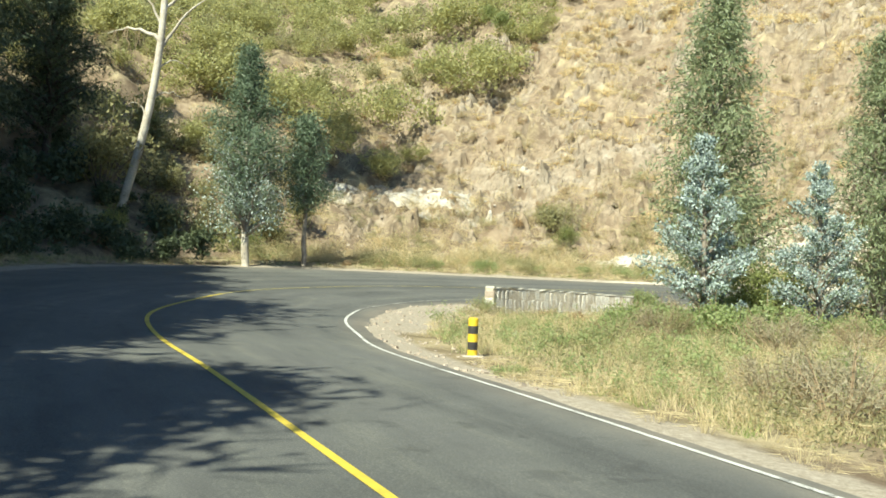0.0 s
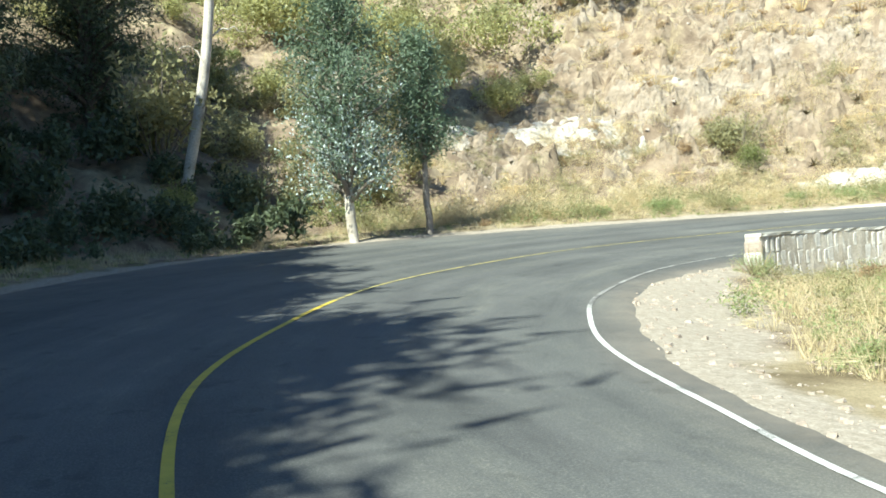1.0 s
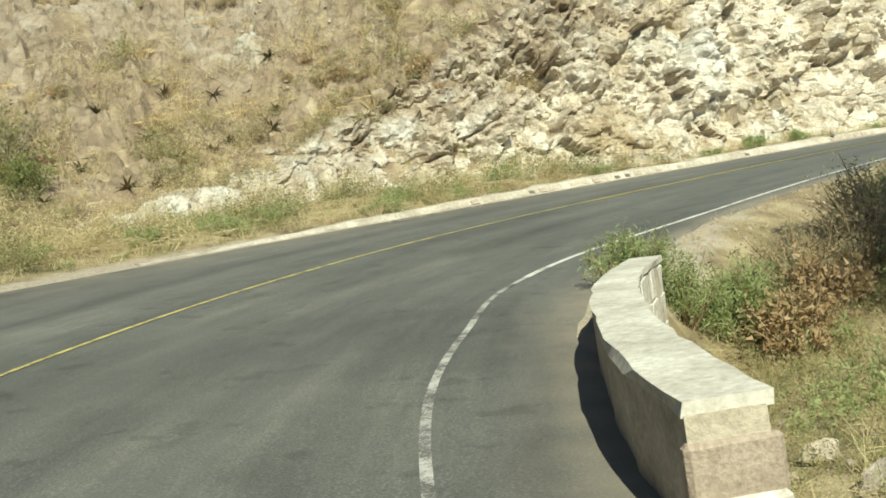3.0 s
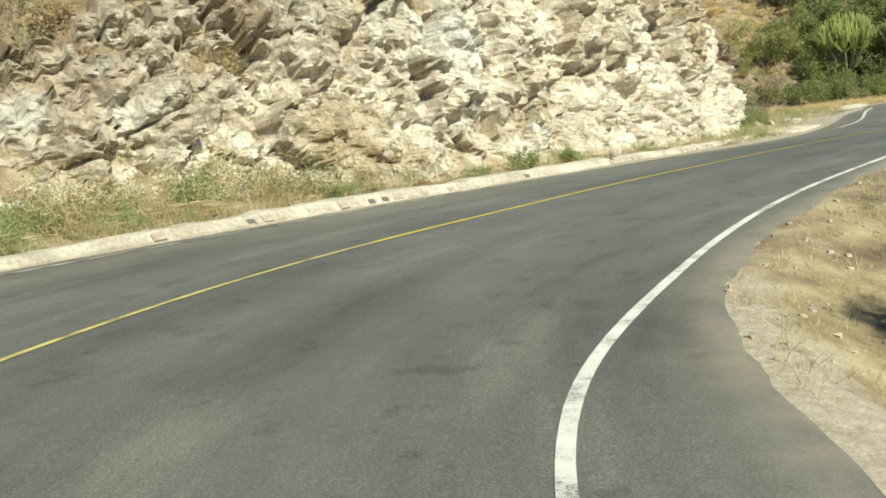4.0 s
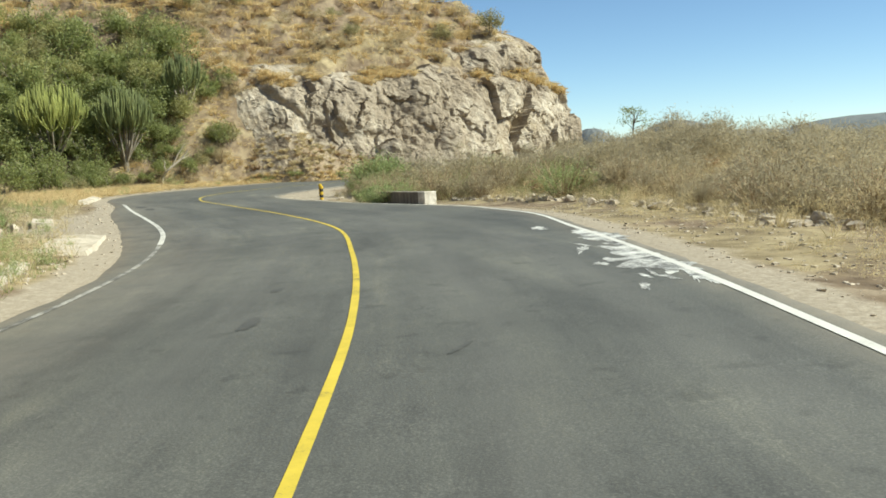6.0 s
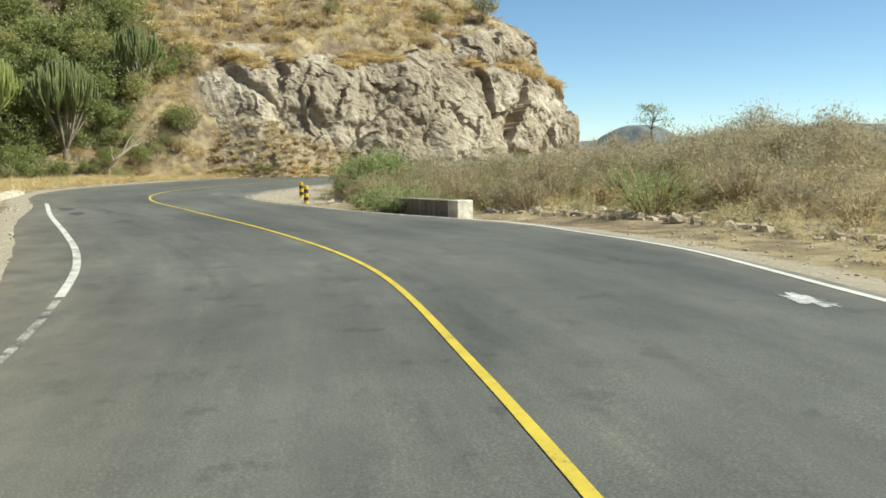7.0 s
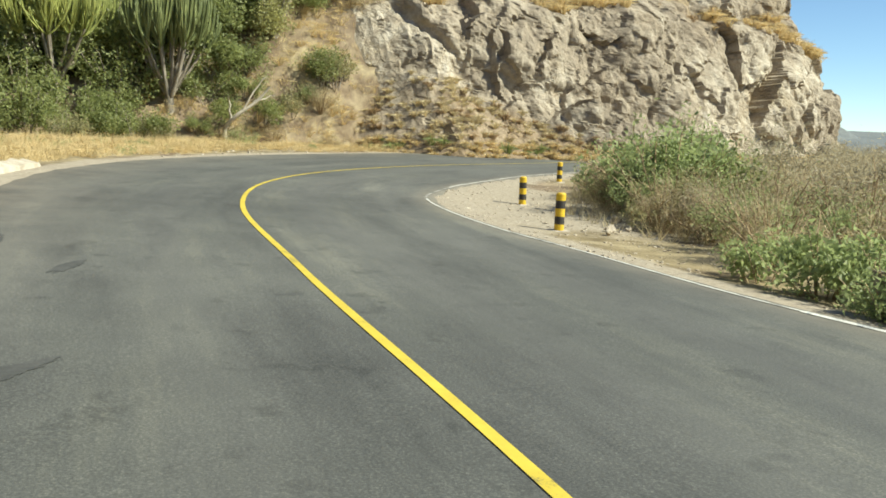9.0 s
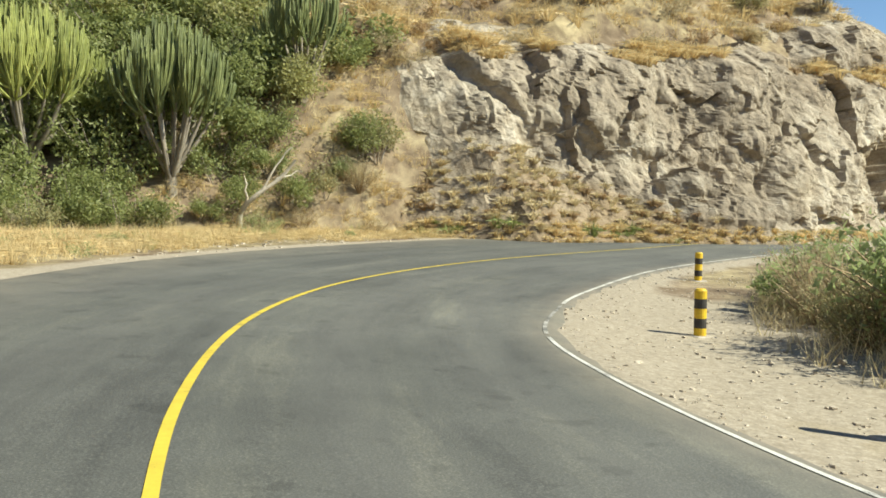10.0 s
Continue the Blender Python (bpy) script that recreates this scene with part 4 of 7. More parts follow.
def parapet(name, line, width, tall, label, stone_mat, cap_mat, seed, course=0.3, sink=0.5, core_mat=None, end_mat=None, end_at=0, fall=0.0, deeper=0.0):
    """A low masonry wall along a line: core, plastered cap, and dressed stones set in its faces."""
    rng = np.random.default_rng(seed)
    line = curve_through(line, 0.25)
    n = normals_of(line)
    z = np.array([level([a], [b])[0][0] for a, b in line]) - fall * np.linspace(0, 1, len(line))
    root = empty(name, float(line[0, 0]), float(line[0, 1]), float(z[0]))
    inv = root.matrix_basis.inverted()
    def strip(nm, half, lo, hi, mat, lbl=""):
        prof = [(-half, lo), (half, lo), (half, hi), (-half, hi)]
        v = np.array([[(line[k, 0] + n[k, 0] * o + 0.01 * rng.normal(), line[k, 1] + n[k, 1] * o + 0.01 * rng.normal(), z[k] + h - (deeper if h == -sink else 0)) for o, h in prof] for k in range(len(line))])
        f = []
        m = len(line)
        for k in range(m - 1):
            for s in range(4):
                f.append((k * 4 + s, k * 4 + (s + 1) % 4, k * 4 + 4 + (s + 1) % 4, k * 4 + 4 + s))
        f += [(3, 2, 1, 0), (m * 4 - 4, m * 4 - 3, m * 4 - 2, m * 4 - 1)]
        w = v.reshape(-1, 3) - np.array(root.matrix_basis.translation)
        return sheet(nm, w, np.array(f)[:, ::-1], mat, root, label=lbl)
    strip("core", width / 2 - 0.024, -sink, tall - 0.055, core_mat or cap_mat)
    strip("cap", width / 2 - 0.004, tall - 0.065, tall, cap_mat, "limewashed plaster coping")
    s = np.arange(len(line)) * 0.25
    meshes = []
    for k in range(5):
        bm = block_mesh(0.075 + 0.035 * k, 0.07, course * (0.84 + 0.04 * k), 0.018, rng, 0.012)
        me = bpy.data.meshes.new("stone")
        bm.to_mesh(me)
        bm.free()
        me.materials.append(stone_mat)
        meshes.append(me)
    if stone_mat is not None:
        side = -1
        for row, h in enumerate(np.arange(tall - 0.075 - course, -sink - deeper, -course)):
            q = rng.uniform(0.3, 0.4)
            while q < s[-1] - 0.1:
                k = min(len(line) - 1, int(q / 0.25))
                ob = new("stone", meshes[rng.integers(5)])
                ob.parent = root
                d = np.arctan2(-n[k, 0], n[k, 1])
                o = side * (width / 2 - 0.055)
                p = inv @ Vector((line[k, 0] + n[k, 0] * o, line[k, 1] + n[k, 1] * o, z[k] + h + rng.uniform(-0.015, 0.015)))
                ob.matrix_basis = Matrix.Translation(p) @ Matrix.Rotation(d, 4, "Z") @ Matrix.Rotation(rng.uniform(-0.02, 0.02), 4, "X") @ Matrix.Rotation(rng.normal() * 0.07, 4, "Y")
                q += rng.uniform(0.13, 0.25)
    # the block that closes the end
    e = -1 if end_at else 0
    d = np.arctan2(-n[e, 0], n[e, 1])
    long, high = (0.5, tall + 0.012) if stone_mat is None else (0.07, tall - 0.17)
    bm = block_mesh(long, width + 0.05 if stone_mat is None else width + 0.012, high + sink, 0.008, rng, 0.02)
    ob = part("end_block", bm, end_mat or cap_mat, root)
    p = inv @ Vector((line[e, 0], line[e, 1], z[e] - sink))
    ob.matrix_basis = Matrix.Translation(p) @ Matrix.Rotation(d, 4, "Z")
    if stone_mat is not None:
        ob = part("end_tier", block_mesh(0.12, width + 0.03, high + sink - 0.24, 0.012, rng, 0.025), stone_mat, root, "flaking whitewashed lower tier")
        ob.matrix_basis = Matrix.Translation(p) @ Matrix.Rotation(d, 4, "Z")
    return tagged(root, label, "wall")


parapet("parapet_wall", WALL_PLAN, 0.4, 0.63,
        "curved limewashed stone parapet on the inside of the hairpin", WASHED, CAP, 3, 0.33, 0.5, MASONRY, BAND, 0, 0.17, 1.1)


def bollard(x, y, tall, lean, label):
    """A square concrete post with painted bands."""
    root = empty("bollard", x, y, height(x, y) - 0.02, 20)
    root.matrix_basis = root.matrix_basis @ pose(0, 0, 0, lean, lean * 0.5, 0)
    bands = 5
    for k in range(bands):
        lo, hi = tall * k / bands, tall * (k + 1) / bands
        top = k == bands - 1
        r = 0.095
        bm = bmesh.new()
        a = [bm.verts.new((r * math.cos(t) * 0.98, r * math.sin(t) * 0.98, lo - (0.25 if k == 0 else 0))) for t in np.linspace(0, 2 * math.pi, 16, endpoint=False)]
        b = [bm.verts.new((r * math.cos(t) * 0.98, r * math.sin(t) * 0.98, hi - (0.03 if top else 0))) for t in np.linspace(0, 2 * math.pi, 16, endpoint=False)]
        for s in range(16):
            bm.faces.new((a[s], a[(s + 1) % 16], b[(s + 1) % 16], b[s]))
        if top:
            c = [bm.verts.new((v.co.x * 0.72, v.co.y * 0.72, hi)) for v in b]
            for s in range(16):
                bm.faces.new((b[s], b[(s + 1) % 16], c[(s + 1) % 16], c[s]))
            bm.faces.new(c)
        part("band", bm, BOLLARD_BLACK if k % 2 else BOLLARD_YELLOW, root, "black painted band" if k % 2 else "yellow painted band")
    foot = block_mesh(0.42, 0.36, 0.16, 0.03, RNG, 0.03)
    for v in foot.verts:
        v.co.z -= 0.12
    part("footing", foot, CONCRETE, root, "rough concrete footing")
    return tagged(root, label, "bollard", "roadside bollards")


BOLLARD = "yellow and black banded concrete post on the gravel verge"
for bx, by, bl in ((1.62, 12.9, 1.0), (66.75, 38.02, 1.5), (73.2, 37.5, -1.0), (82.2, 34.5, 0.5)):
    bollard(bx, by, 0.74, bl, BOLLARD)


KERB_WASH = plain("limewashed_kerb", (0.34, 0.29, 0.22), (0.58, 0.52, 0.42), 1.4, 0.9, 0.6, 0.02)


def sloped_kerb(name, line, label, seed):
    """A sloped limewashed kerb of dressed stones along the outer edge."""
    rng = np.random.default_rng(seed)
    line = curve_through(line, 0.4)
    n = normals_of(line)
    z = level(line[:, 0], line[:, 1])[0]
    prof = [(0.0, -0.15), (0.0, 0.03), (0.15, 0.2), (0.4, 0.23), (0.46, -0.1)]
    wob = np.array([rough(a, b, 2, 1.4, 3) for a, b in line])
    v = np.array([[(line[k, 0] + n[k, 0] * (o + 0.05 * wob[k]), line[k, 1] + n[k, 1] * (o + 0.05 * wob[k]), z[k] + h * (1 + 0.14 * wob[k]) * min(1.0, 0.1 + k * 0.4 / 12.0) + 0.012 * rng.normal()) for o, h in prof]
                  for k in range(len(line))])
    body = sheet(name, v.reshape(-1, 3), grid_faces(len(line), len(prof))[:, ::-1], KERB_WASH)
    mats = [STONE, BOULDER, STONE, BOULDER, DARK_STONE]
    meshes = []
    for k in range(6):
        bm = block_mesh(rng.uniform(0.2, 0.34), 0.045, rng.uniform(0.12, 0.17), 0.02, rng, 0.012)
        me = bpy.data.meshes.new("kerb_stone")
        bm.to_mesh(me)
        bm.free()
        me.materials.append(mats[k % 5])
        meshes.append(me)
    q = 10.0
    total = (len(line) - 2) * 0.4
    while q < total:
        k = int(q / 0.4)
        if rough(line[k, 0], line[k, 1], 5, 2.0, 2) > -0.3:
            ob = new("kerb_stone", meshes[rng.integers(6)])
            ob.parent = body
            d = np.arctan2(-n[k, 0], n[k, 1])
            o = 0.005 + 0.05 * wob[k]
            ob.matrix_basis = Matrix.Translation((line[k, 0] + n[k, 0] * o, line[k, 1] + n[k, 1] * o, z[k] + 0.03)) @ Matrix.Rotation(d, 4, "Z") @ Matrix.Rotation(-0.72, 4, "X")
        q += rng.uniform(0.36, 0.62)
    return tagged(body, label, "kerb", kind="structure")


KERB = between(OUTER_LINE, (2.5, 45.3), (39.8, 44.0))
KN = normals_of(KERB)
sloped_kerb("kerb", (KERB + KN * np.interp(KERB[:, 0], [22, 30, 40], [0.55, 0.95, 2.15])[:, None])[::12], "limewashed sloping stone kerb below the cliff", 11)

parapet("parapet_wall", [(55.3, 34.92), (56.9, 35.48), (58.9, 36.25)], 0.5, 0.44,
        "low dark-stained concrete parapet beside the valley verge", None, STAINED, 8, 0.24, 0.35, STAINED, WASHED, 0)


def loose_stone(x, y, size, seed, flat=0.7, mat=None, label="broken pale boulder lying on the gravel"):
    bm = boulder_bm(size, size * RNG.uniform(0.65, 0.95), size * flat, seed, 2, 0.5)
    ob = part("boulder", bm, mat or BOULDER)
    ob.matrix_basis = pose(x, y, height(x, y) - 0.06 * size, 0, 0, RNG.uniform(0, 360))
    return tagged(ob, label, "rock")


for k, (sx, sy, size) in enumerate(((25.5, 36.3, 0.32), (26.2, 35.8, 0.38), (25.6, 35.3, 0.2), (26.6, 34.7, 0.28), (28.9, 33.3, 0.55), (29.6, 33.9, 0.28), (27.4, 34.2, 0.18),
                                    (38.8, 31.2, 0.6), (40.1, 30.7, 0.45), (42.0, 31.5, 0.5), (44.3, 30.9, 0.38), (47.0, 31.4, 0.42), (50.0, 31.0, 0.6), (51.4, 31.3, 0.4),
                                    (54.3, 31.8, 0.35), (48.6, 30.2, 0.5), (36.6, 32.2, 0.3), (35.0, 31.4, 0.5), (33.3, 31.9, 0.4))):
    loose_stone(sx, sy, size, 40 + k)
for k, (sx, sy, size) in enumerate(((47.4, 48.9, 0.85), (48.9, 48.6, 0.5), (46.2, 48.4, 0.45), (50.4, 49.2, 0.6), (45.4, 47.6, 0.35))):
    loose_stone(sx, sy, size, 70 + k, 0.8, None, "pale fallen block at the foot of the cliff")
for k, (sx, sy, size) in enumerate(((66.9, 37.0, 0.3), (67.6, 36.4, 0.22), (66.3, 37.2, 0.2), (69.4, 36.1, 0.34), (70.6, 36.6, 0.18), (1.9, 18.6, 0.28), (0.9, 24.0, 0.2), (2.3, 28.9, 0.5), (3.0, 29.9, 0.38))):
    loose_stone(sx, sy, size, 90 + k, 0.7, None, "small grey-brown stone on the verge")
kerb_rock = loose_stone(26.6, 46.3, 0.33, 122, 1.1, BOULDER, "grey stone fallen onto the limewashed kerb")
kerb_rock.location.z = float(level([26.6], [46.3])[0][0]) + 0.17


def slab(x, y, sx, sy, rz, seed):
    """A broken, limewashed masonry apron beside the road."""
    rng = np.random.default_rng(seed)
    nx, ny = 18, 9
    g = np.array([[(sx * (i / (nx - 1) - 0.5), sy * (j / (ny - 1) - 0.5)) for j in range(ny)] for i in range(nx)]).reshape(-1, 2)
    w = np.array([rough(a + seed, b, 1, 0.8, 4) for a, b in g])
    rim = np.minimum(sx / 2 - np.abs(g[:, 0]), sy / 2 - np.abs(g[:, 1])) < 0.02
    g = g * (1 + 0.08 * w[:, None] * rim[:, None])
    top = np.c_[g, np.where(rim, -0.25, 0.16 + 0.05 * w + 0.1 * g[:, 1] / sy)]
    ob = sheet("masonry_apron", top, grid_faces(nx, ny), MASONRY)
    ob.matrix_basis = pose(x, y, height(x, y), 0, 0, rz)
    return tagged(ob, "broken pale masonry apron beside the lay-by", "slab")


slab(43.2, 46.1, 6.2, 1.5, 3, 3)
slab(51.0, 48.2, 2.6, 0.8, 10, 9)
slab(69.8, 49.4, 7.6, 0.5, 2, 14)


def outcrop(x, y, sx, sy, rz, bulge, seed, chalky):
    """A patch of bare cracked rock standing out of the slope."""
    nx, ny = 64, 44
    c, t = math.cos(radians(rz)), math.sin(radians(rz))
    uu, vv = np.meshgrid(np.linspace(-1, 1, nx), np.linspace(-1, 1, ny), indexing="ij")
    px, py = uu.ravel() * sx, vv.ravel() * sy
    wx, wy = x + px * c - py * t, y + px * t + py * c
    z = sum(land(wx + dx, wy + dy)[0] for dx, dy in ((0, 0), (0.7, 0), (-0.7, 0), (0, 0.7), (0, -0.7))) / 5
    r = np.hypot(uu, vv).ravel() * (1 + 0.35 * np.array([rough(a, b, seed, 1.3, 3) for a, b in zip(wx, wy)]))
    b1 = np.array([broken((a, b, e), 0.9, seed, 0.35) for a, b, e in zip(wx, wy, z)])
    b2 = np.array([broken((a, b, e), 0.4, seed + 4, 0.35) for a, b, e in zip(wx, wy, z)])
    top = 0.7 * bulge * (1 - r * r) + (0.22 * b1 + 0.1 * b2) * np.clip(1.25 - r, 0, 1)
    ob = sheet("rock_outcrop", np.stack([wx, wy - 0.9 * top, z + 0.6 * top], 1), grid_faces(nx, ny), ROCK)
    at = ob.data.color_attributes.new("mask", "FLOAT_COLOR", "POINT")
    m = np.zeros((len(z), 4), np.float32)
    m[:, 0], m[:, 1], m[:, 3] = 0.35 if chalky else 0.9, 0.1 if chalky else 0.4, 1
    m[:, 2] = np.clip(0.55 * chalky - 0.5 * r + 0.7 * b1, 0, 0.7)
    at.data.foreach_set("color", m.ravel())
    return tagged(ob, "chalky white rock breaking out of the bank" if chalky else "grey-brown cracked rock bared on the slope", "rock", kind="structure")


outcrop(-7.6, 57.0, 4.4, 1.9, 14, 0.5, 3.0, 0.8)
outcrop(-1.6, 61.4, 4.6, 2.6, 10, 0.35, 7.0, 0.0)
outcrop(6.0, 53.2, 2.6, 1.1, -4, 0.55, 12.0, 0.95)
outcrop(9.2, 53.5, 1.8, 1.1, -4, 0.5, 16.0, 0.8)
outcrop(5.4, 63.5, 3.6, 2.0, -12, 0.3, 21.0, 0.0)
outcrop(11.0, 60.0, 3.0, 1.8, -25, 0.35, 25.0, 0.0)
outcrop(-12.5, 55.4, 2.2, 1.2, 10, 0.3, 29.0, 0.4)


def crumpled_bag(x, y, size, colour, seed, label):
    rng = np.random.default_rng(seed)
    bm = bmesh.new()
    bmesh.ops.create_icosphere(bm, subdivisions=3, radius=0.5)
    for v in bm.verts:
        v.co *= 1 + 0.5 * noise.noise(v.co * 3 + Vector((seed, 1, 0))) + 0.25 * noise.noise(v.co * 8)
        v.co = Vector((v.co.x * size * 1.3, v.co.y * size, max(-0.02, (v.co.z + 0.25)) * size * 0.6))
    m = plain("thin_plastic_" + colour, *BAG[colour], 8.0, 0.35, 0.2, 0.004)
    ob = part("plastic_bag", bm, m)
    ob.matrix_basis = pose(x, y, height(x, y), 0, 0, float(rng.uniform(0, 360)))
    return tagged(ob, label, "bag")


BAG = {"blue": ((0.2, 0.36, 0.5), (0.4, 0.58, 0.7)), "green": ((0.12, 0.5, 0.4), (0.25, 0.66, 0.55))}
crumpled_bag(27.0, 35.0, 0.32, "blue", 1, "crumpled pale blue plastic bag among the rubble")
crumpled_bag(1.9, 19.2, 0.14, "green", 2, "scrap of green plastic bag on the turnout")


# ---------------------------------------------------------------- plants
def bend(start, end, sag, n, rng, wob=0.0):
    """A curved path between two places, lifted (or sunk) at its middle."""
    t = np.linspace(0, 1, n)[:, None]
    p = np.asarray(start) * (1 - t) + np.asarray(end) * t
    p[:, 2] += sag * 4 * (t * (1 - t))[:, 0]
    p[1:] += wob * rng.normal(size=(n - 1, 3))
    return p


def gum_tree(name, tall, spread, seed, limbs, per_limb, size, low, leaf_mat, bark, young=None, label="", upright=False, taper=0.75):
    """A eucalyptus: a straight tapered trunk, rising limbs and a crown of hanging narrow leaves."""
    rng = np.random.default_rng(seed)
    root = empty(name, 0, 0, 0)
    n = 14
    t = np.linspace(0, 1, n)
    trunk = np.stack([0.05 * tall * 0.2 * np.cumsum(rng.normal(size=n)) * 0.35, 0.05 * tall * 0.2 * np.cumsum(rng.normal(size=n)) * 0.35, t * tall], 1)
    trunk[0, 2] = -0.3
    sheet("trunk", *tube(trunk, 0.017 * tall * (1 - t) ** 0.8 + 0.012, 9), bark, root, True)
    wood, tips, dirs, bottom = [], [], [], []
    for k in range(limbs):
        f = low + (0.98 - low) * (k + rng.uniform()) / limbs
        base = np.array([np.interp(f, t, trunk[:, c]) for c in range(3)])
        a = k * 2.4 + rng.uniform(-0.5, 0.5)
        g = (f - low) / (1 - low)
        out = spread * (1.04 - g) ** taper * min(1.0, 0.6 + 2.4 * g) * rng.uniform(0.55, 1.15)
        up = out * rng.uniform(0.35, 0.85)
        end = base + np.array([math.cos(a) * out, math.sin(a) * out, up])
        p = bend(base, end, 0.1 * out, 6, rng, 0.02 * out)
        wood.append(tube(p, np.linspace(0.012 * tall * (1.05 - f) + 0.008, 0.006, 6), 5 if size < 0.2 else 3))
        m = int(per_limb * (0.45 + 0.8 * out / spread))
        s = rng.beta(2.0, 1.25, m)
        q = np.stack([np.interp(s, np.linspace(0, 1, 6), p[:, c]) for c in range(3)], 1)
        clump = rng.normal(size=(max(3, m // 36), 3)) * np.array([0.16, 0.16, 0.13]) * (0.5 + out) * (0.22 if upright else 1.0)
        q += clump[rng.integers(0, len(clump), m)] + rng.normal(size=(m, 3)) * size * (0.6 if upright else 1.1)
        tips.append(q)
        d = rng.normal(size=(m, 3)) * 0.7 + (end - base) / (out + 0.1) * 0.5
        dirs.append(d)
        bottom.append(np.full(m, g))
    if size < 0.2:
        for v, f in wood:
            sheet("bough", v, f, BARK_GREY, root, True)
    else:
        tagged(sheet("bough_work", *joined(wood), bark, root, True), kind="stuff")
    q, d, g = np.vstack(tips), np.vstack(dirs), np.concatenate(bottom)
    pale = rng.uniform(size=len(q)) < (np.clip(0.6 - g * 1.5, 0, 1) if young else 0)
    if upright:
        pale[:] = rng.uniform(size=len(q)) < 0.8
    if young is not None and pale.any():
        sheet("juvenile_foliage", *leaves_at(q[pale], d[pale] + np.array([0, 0, 0.5]), size * 0.8, size * 0.42, rng, 0.0, 4), young, root, label="silvery juvenile leaves")
    if (~pale).any():
        sheet("crown", *leaves_at(q[~pale], d[~pale], size * 1.25, size * 0.3, rng, 0.7, 4 if size < 0.2 else 3), leaf_mat, root)
    return tagged(root, label, "tree")


def shrub_form(tall, spread, seed, count, size, stems, fill, ratio, blobs):
    """Corners and faces of a bush's stems, and of its leaves in loose uneven clumps, with gaps."""
    rng = np.random.default_rng(seed)
    wood = []
    heads = []
    for k in range(stems):
        a, f = rng.uniform(0, 2 * math.pi), math.sqrt(rng.uniform()) * 0.95
        end = np.array([math.cos(a) * spread * f, math.sin(a) * spread * f, tall * (1 - 0.45 * f * f) * rng.uniform(0.6, 1.05)])
        p = bend((0.08 * math.cos(a) * spread, 0.08 * math.sin(a) * spread, -0.15), end, 0.06 * tall, 6, rng, 0.03 * spread)
        wood.append(tube(p[[0, 2, 4, 5]], np.linspace(0.01 * tall + 0.005, 0.004, 4), 3))
        heads.append(p)
    tops = np.array(heads)[:, 4 + (np.arange(stems) % 2 == 0).max() - 1]
    c = tops[rng.integers(0, stems, blobs)] * np.array([0.85, 0.85, 0.8]) + rng.normal(size=(blobs, 3)) * np.array([spread, spread, tall]) * 0.09
    big = rng.uniform(0.45, 1.25, blobs)
    m = int(count * fill)
    r = rng.normal(size=(m, 3))
    r = r / np.linalg.norm(r, axis=1)[:, None] * rng.uniform(0.25, 1.0, (m, 1)) ** 0.5
    which = rng.integers(0, blobs, m)
    q = c[which] + r * np.array([spread * 0.36, spread * 0.36, tall * 0.22]) * big[which][:, None] * rng.uniform(0.75, 1.2, (m, 1))
    k = count - m
    pick_stem, pick_at = rng.integers(0, stems, k), rng.uniform(0.3, 1.0, k)
    hp = np.array(heads)
    idx = np.minimum(4, (pick_at * 5).astype(int))
    fr = pick_at * 5 - idx
    on = hp[pick_stem, idx] * (1 - fr[:, None]) + hp[pick_stem, idx + 1] * fr[:, None] + rng.normal(size=(k, 3)) * 0.07 * spread
    q = np.vstack([q, on])
    q[:, 2] = np.maximum(q[:, 2], 0.03)
    d = rng.normal(size=(len(q), 3)) + np.array([0, 0, 0.35])
    return joined(wood), leaves_at(q, d, size, size * ratio * 1.15, rng, 0.1)


def shrub(name, tall, spread, seed, count, size, leaf_mat, stem_mat, label, stems=14, fill=0.7, ratio=0.45, blobs=12):
    root = empty(name, 0, 0, 0)
    wood, foliage = shrub_form(tall, spread, seed, count, size, stems, fill, ratio, blobs)
    sheet("stem_work", *wood, stem_mat, root, True)
    sheet("foliage", *foliage, leaf_mat, root)
    return tagged(root, label, "bush")


def put(thing, x, y, s=1.0, rz=0.0, sink=0.05, tall=None):
    """Stand a thing on the ground at a place."""
    thing.scale = (s, s, s * (tall or 1.0))
    thing.matrix_basis = pose(x, y, height(x, y) - sink, 0, 0, rz) @ Matrix.Diagonal((s, s, s * (tall or 1.0), 1))
    return thing


def again(thing, x, y, s=1.0, rz=0.0, sink=0.05, tall=None):
    ob = copy_thing(thing, pose(x, y, 0))
    return put(ob, x, y, s, rz, sink, tall)


# -- trees at the hairpin
put(gum_tree("gum_sapling", 10.3, 2.9, 5, 96, 330, 0.15, 0.13, GUM_LEAF, BARK_PALE, GUM_YOUNG, "young blue-green eucalyptus at the edge of the road", False, 0.95), -12.3, 37.4)
put(gum_tree("gum_sapling", 7.4, 1.45, 6, 52, 230, 0.15, 0.34, GUM_LEAF, BARK_GREY, None, "slender dark eucalyptus sapling beside the road"), -10.3, 39.6)
spire = gum_tree("gum_sapling", 10.8, 2.4, 8, 84, 300, 0.16, 0.05, SAPLING_LEAF, BARK_GREY, None, "tall blue-green eucalyptus sapling inside the bend")
put(spire, 7.6, 25.6)
again(spire, 11.3, 22.8, 0.76, 130)
silver = gum_tree("gum_sapling", 5.3, 2.1, 9, 44, 300, 0.125, 0.03, GUM_LEAF, BARK_GREY, SILVER_LEAF, "silvery blue juvenile eucalyptus in the dry grass", True, 1.1)
put(silver, 6.6, 21.2)
again(silver, 9.6, 21.6, 0.88, 75)

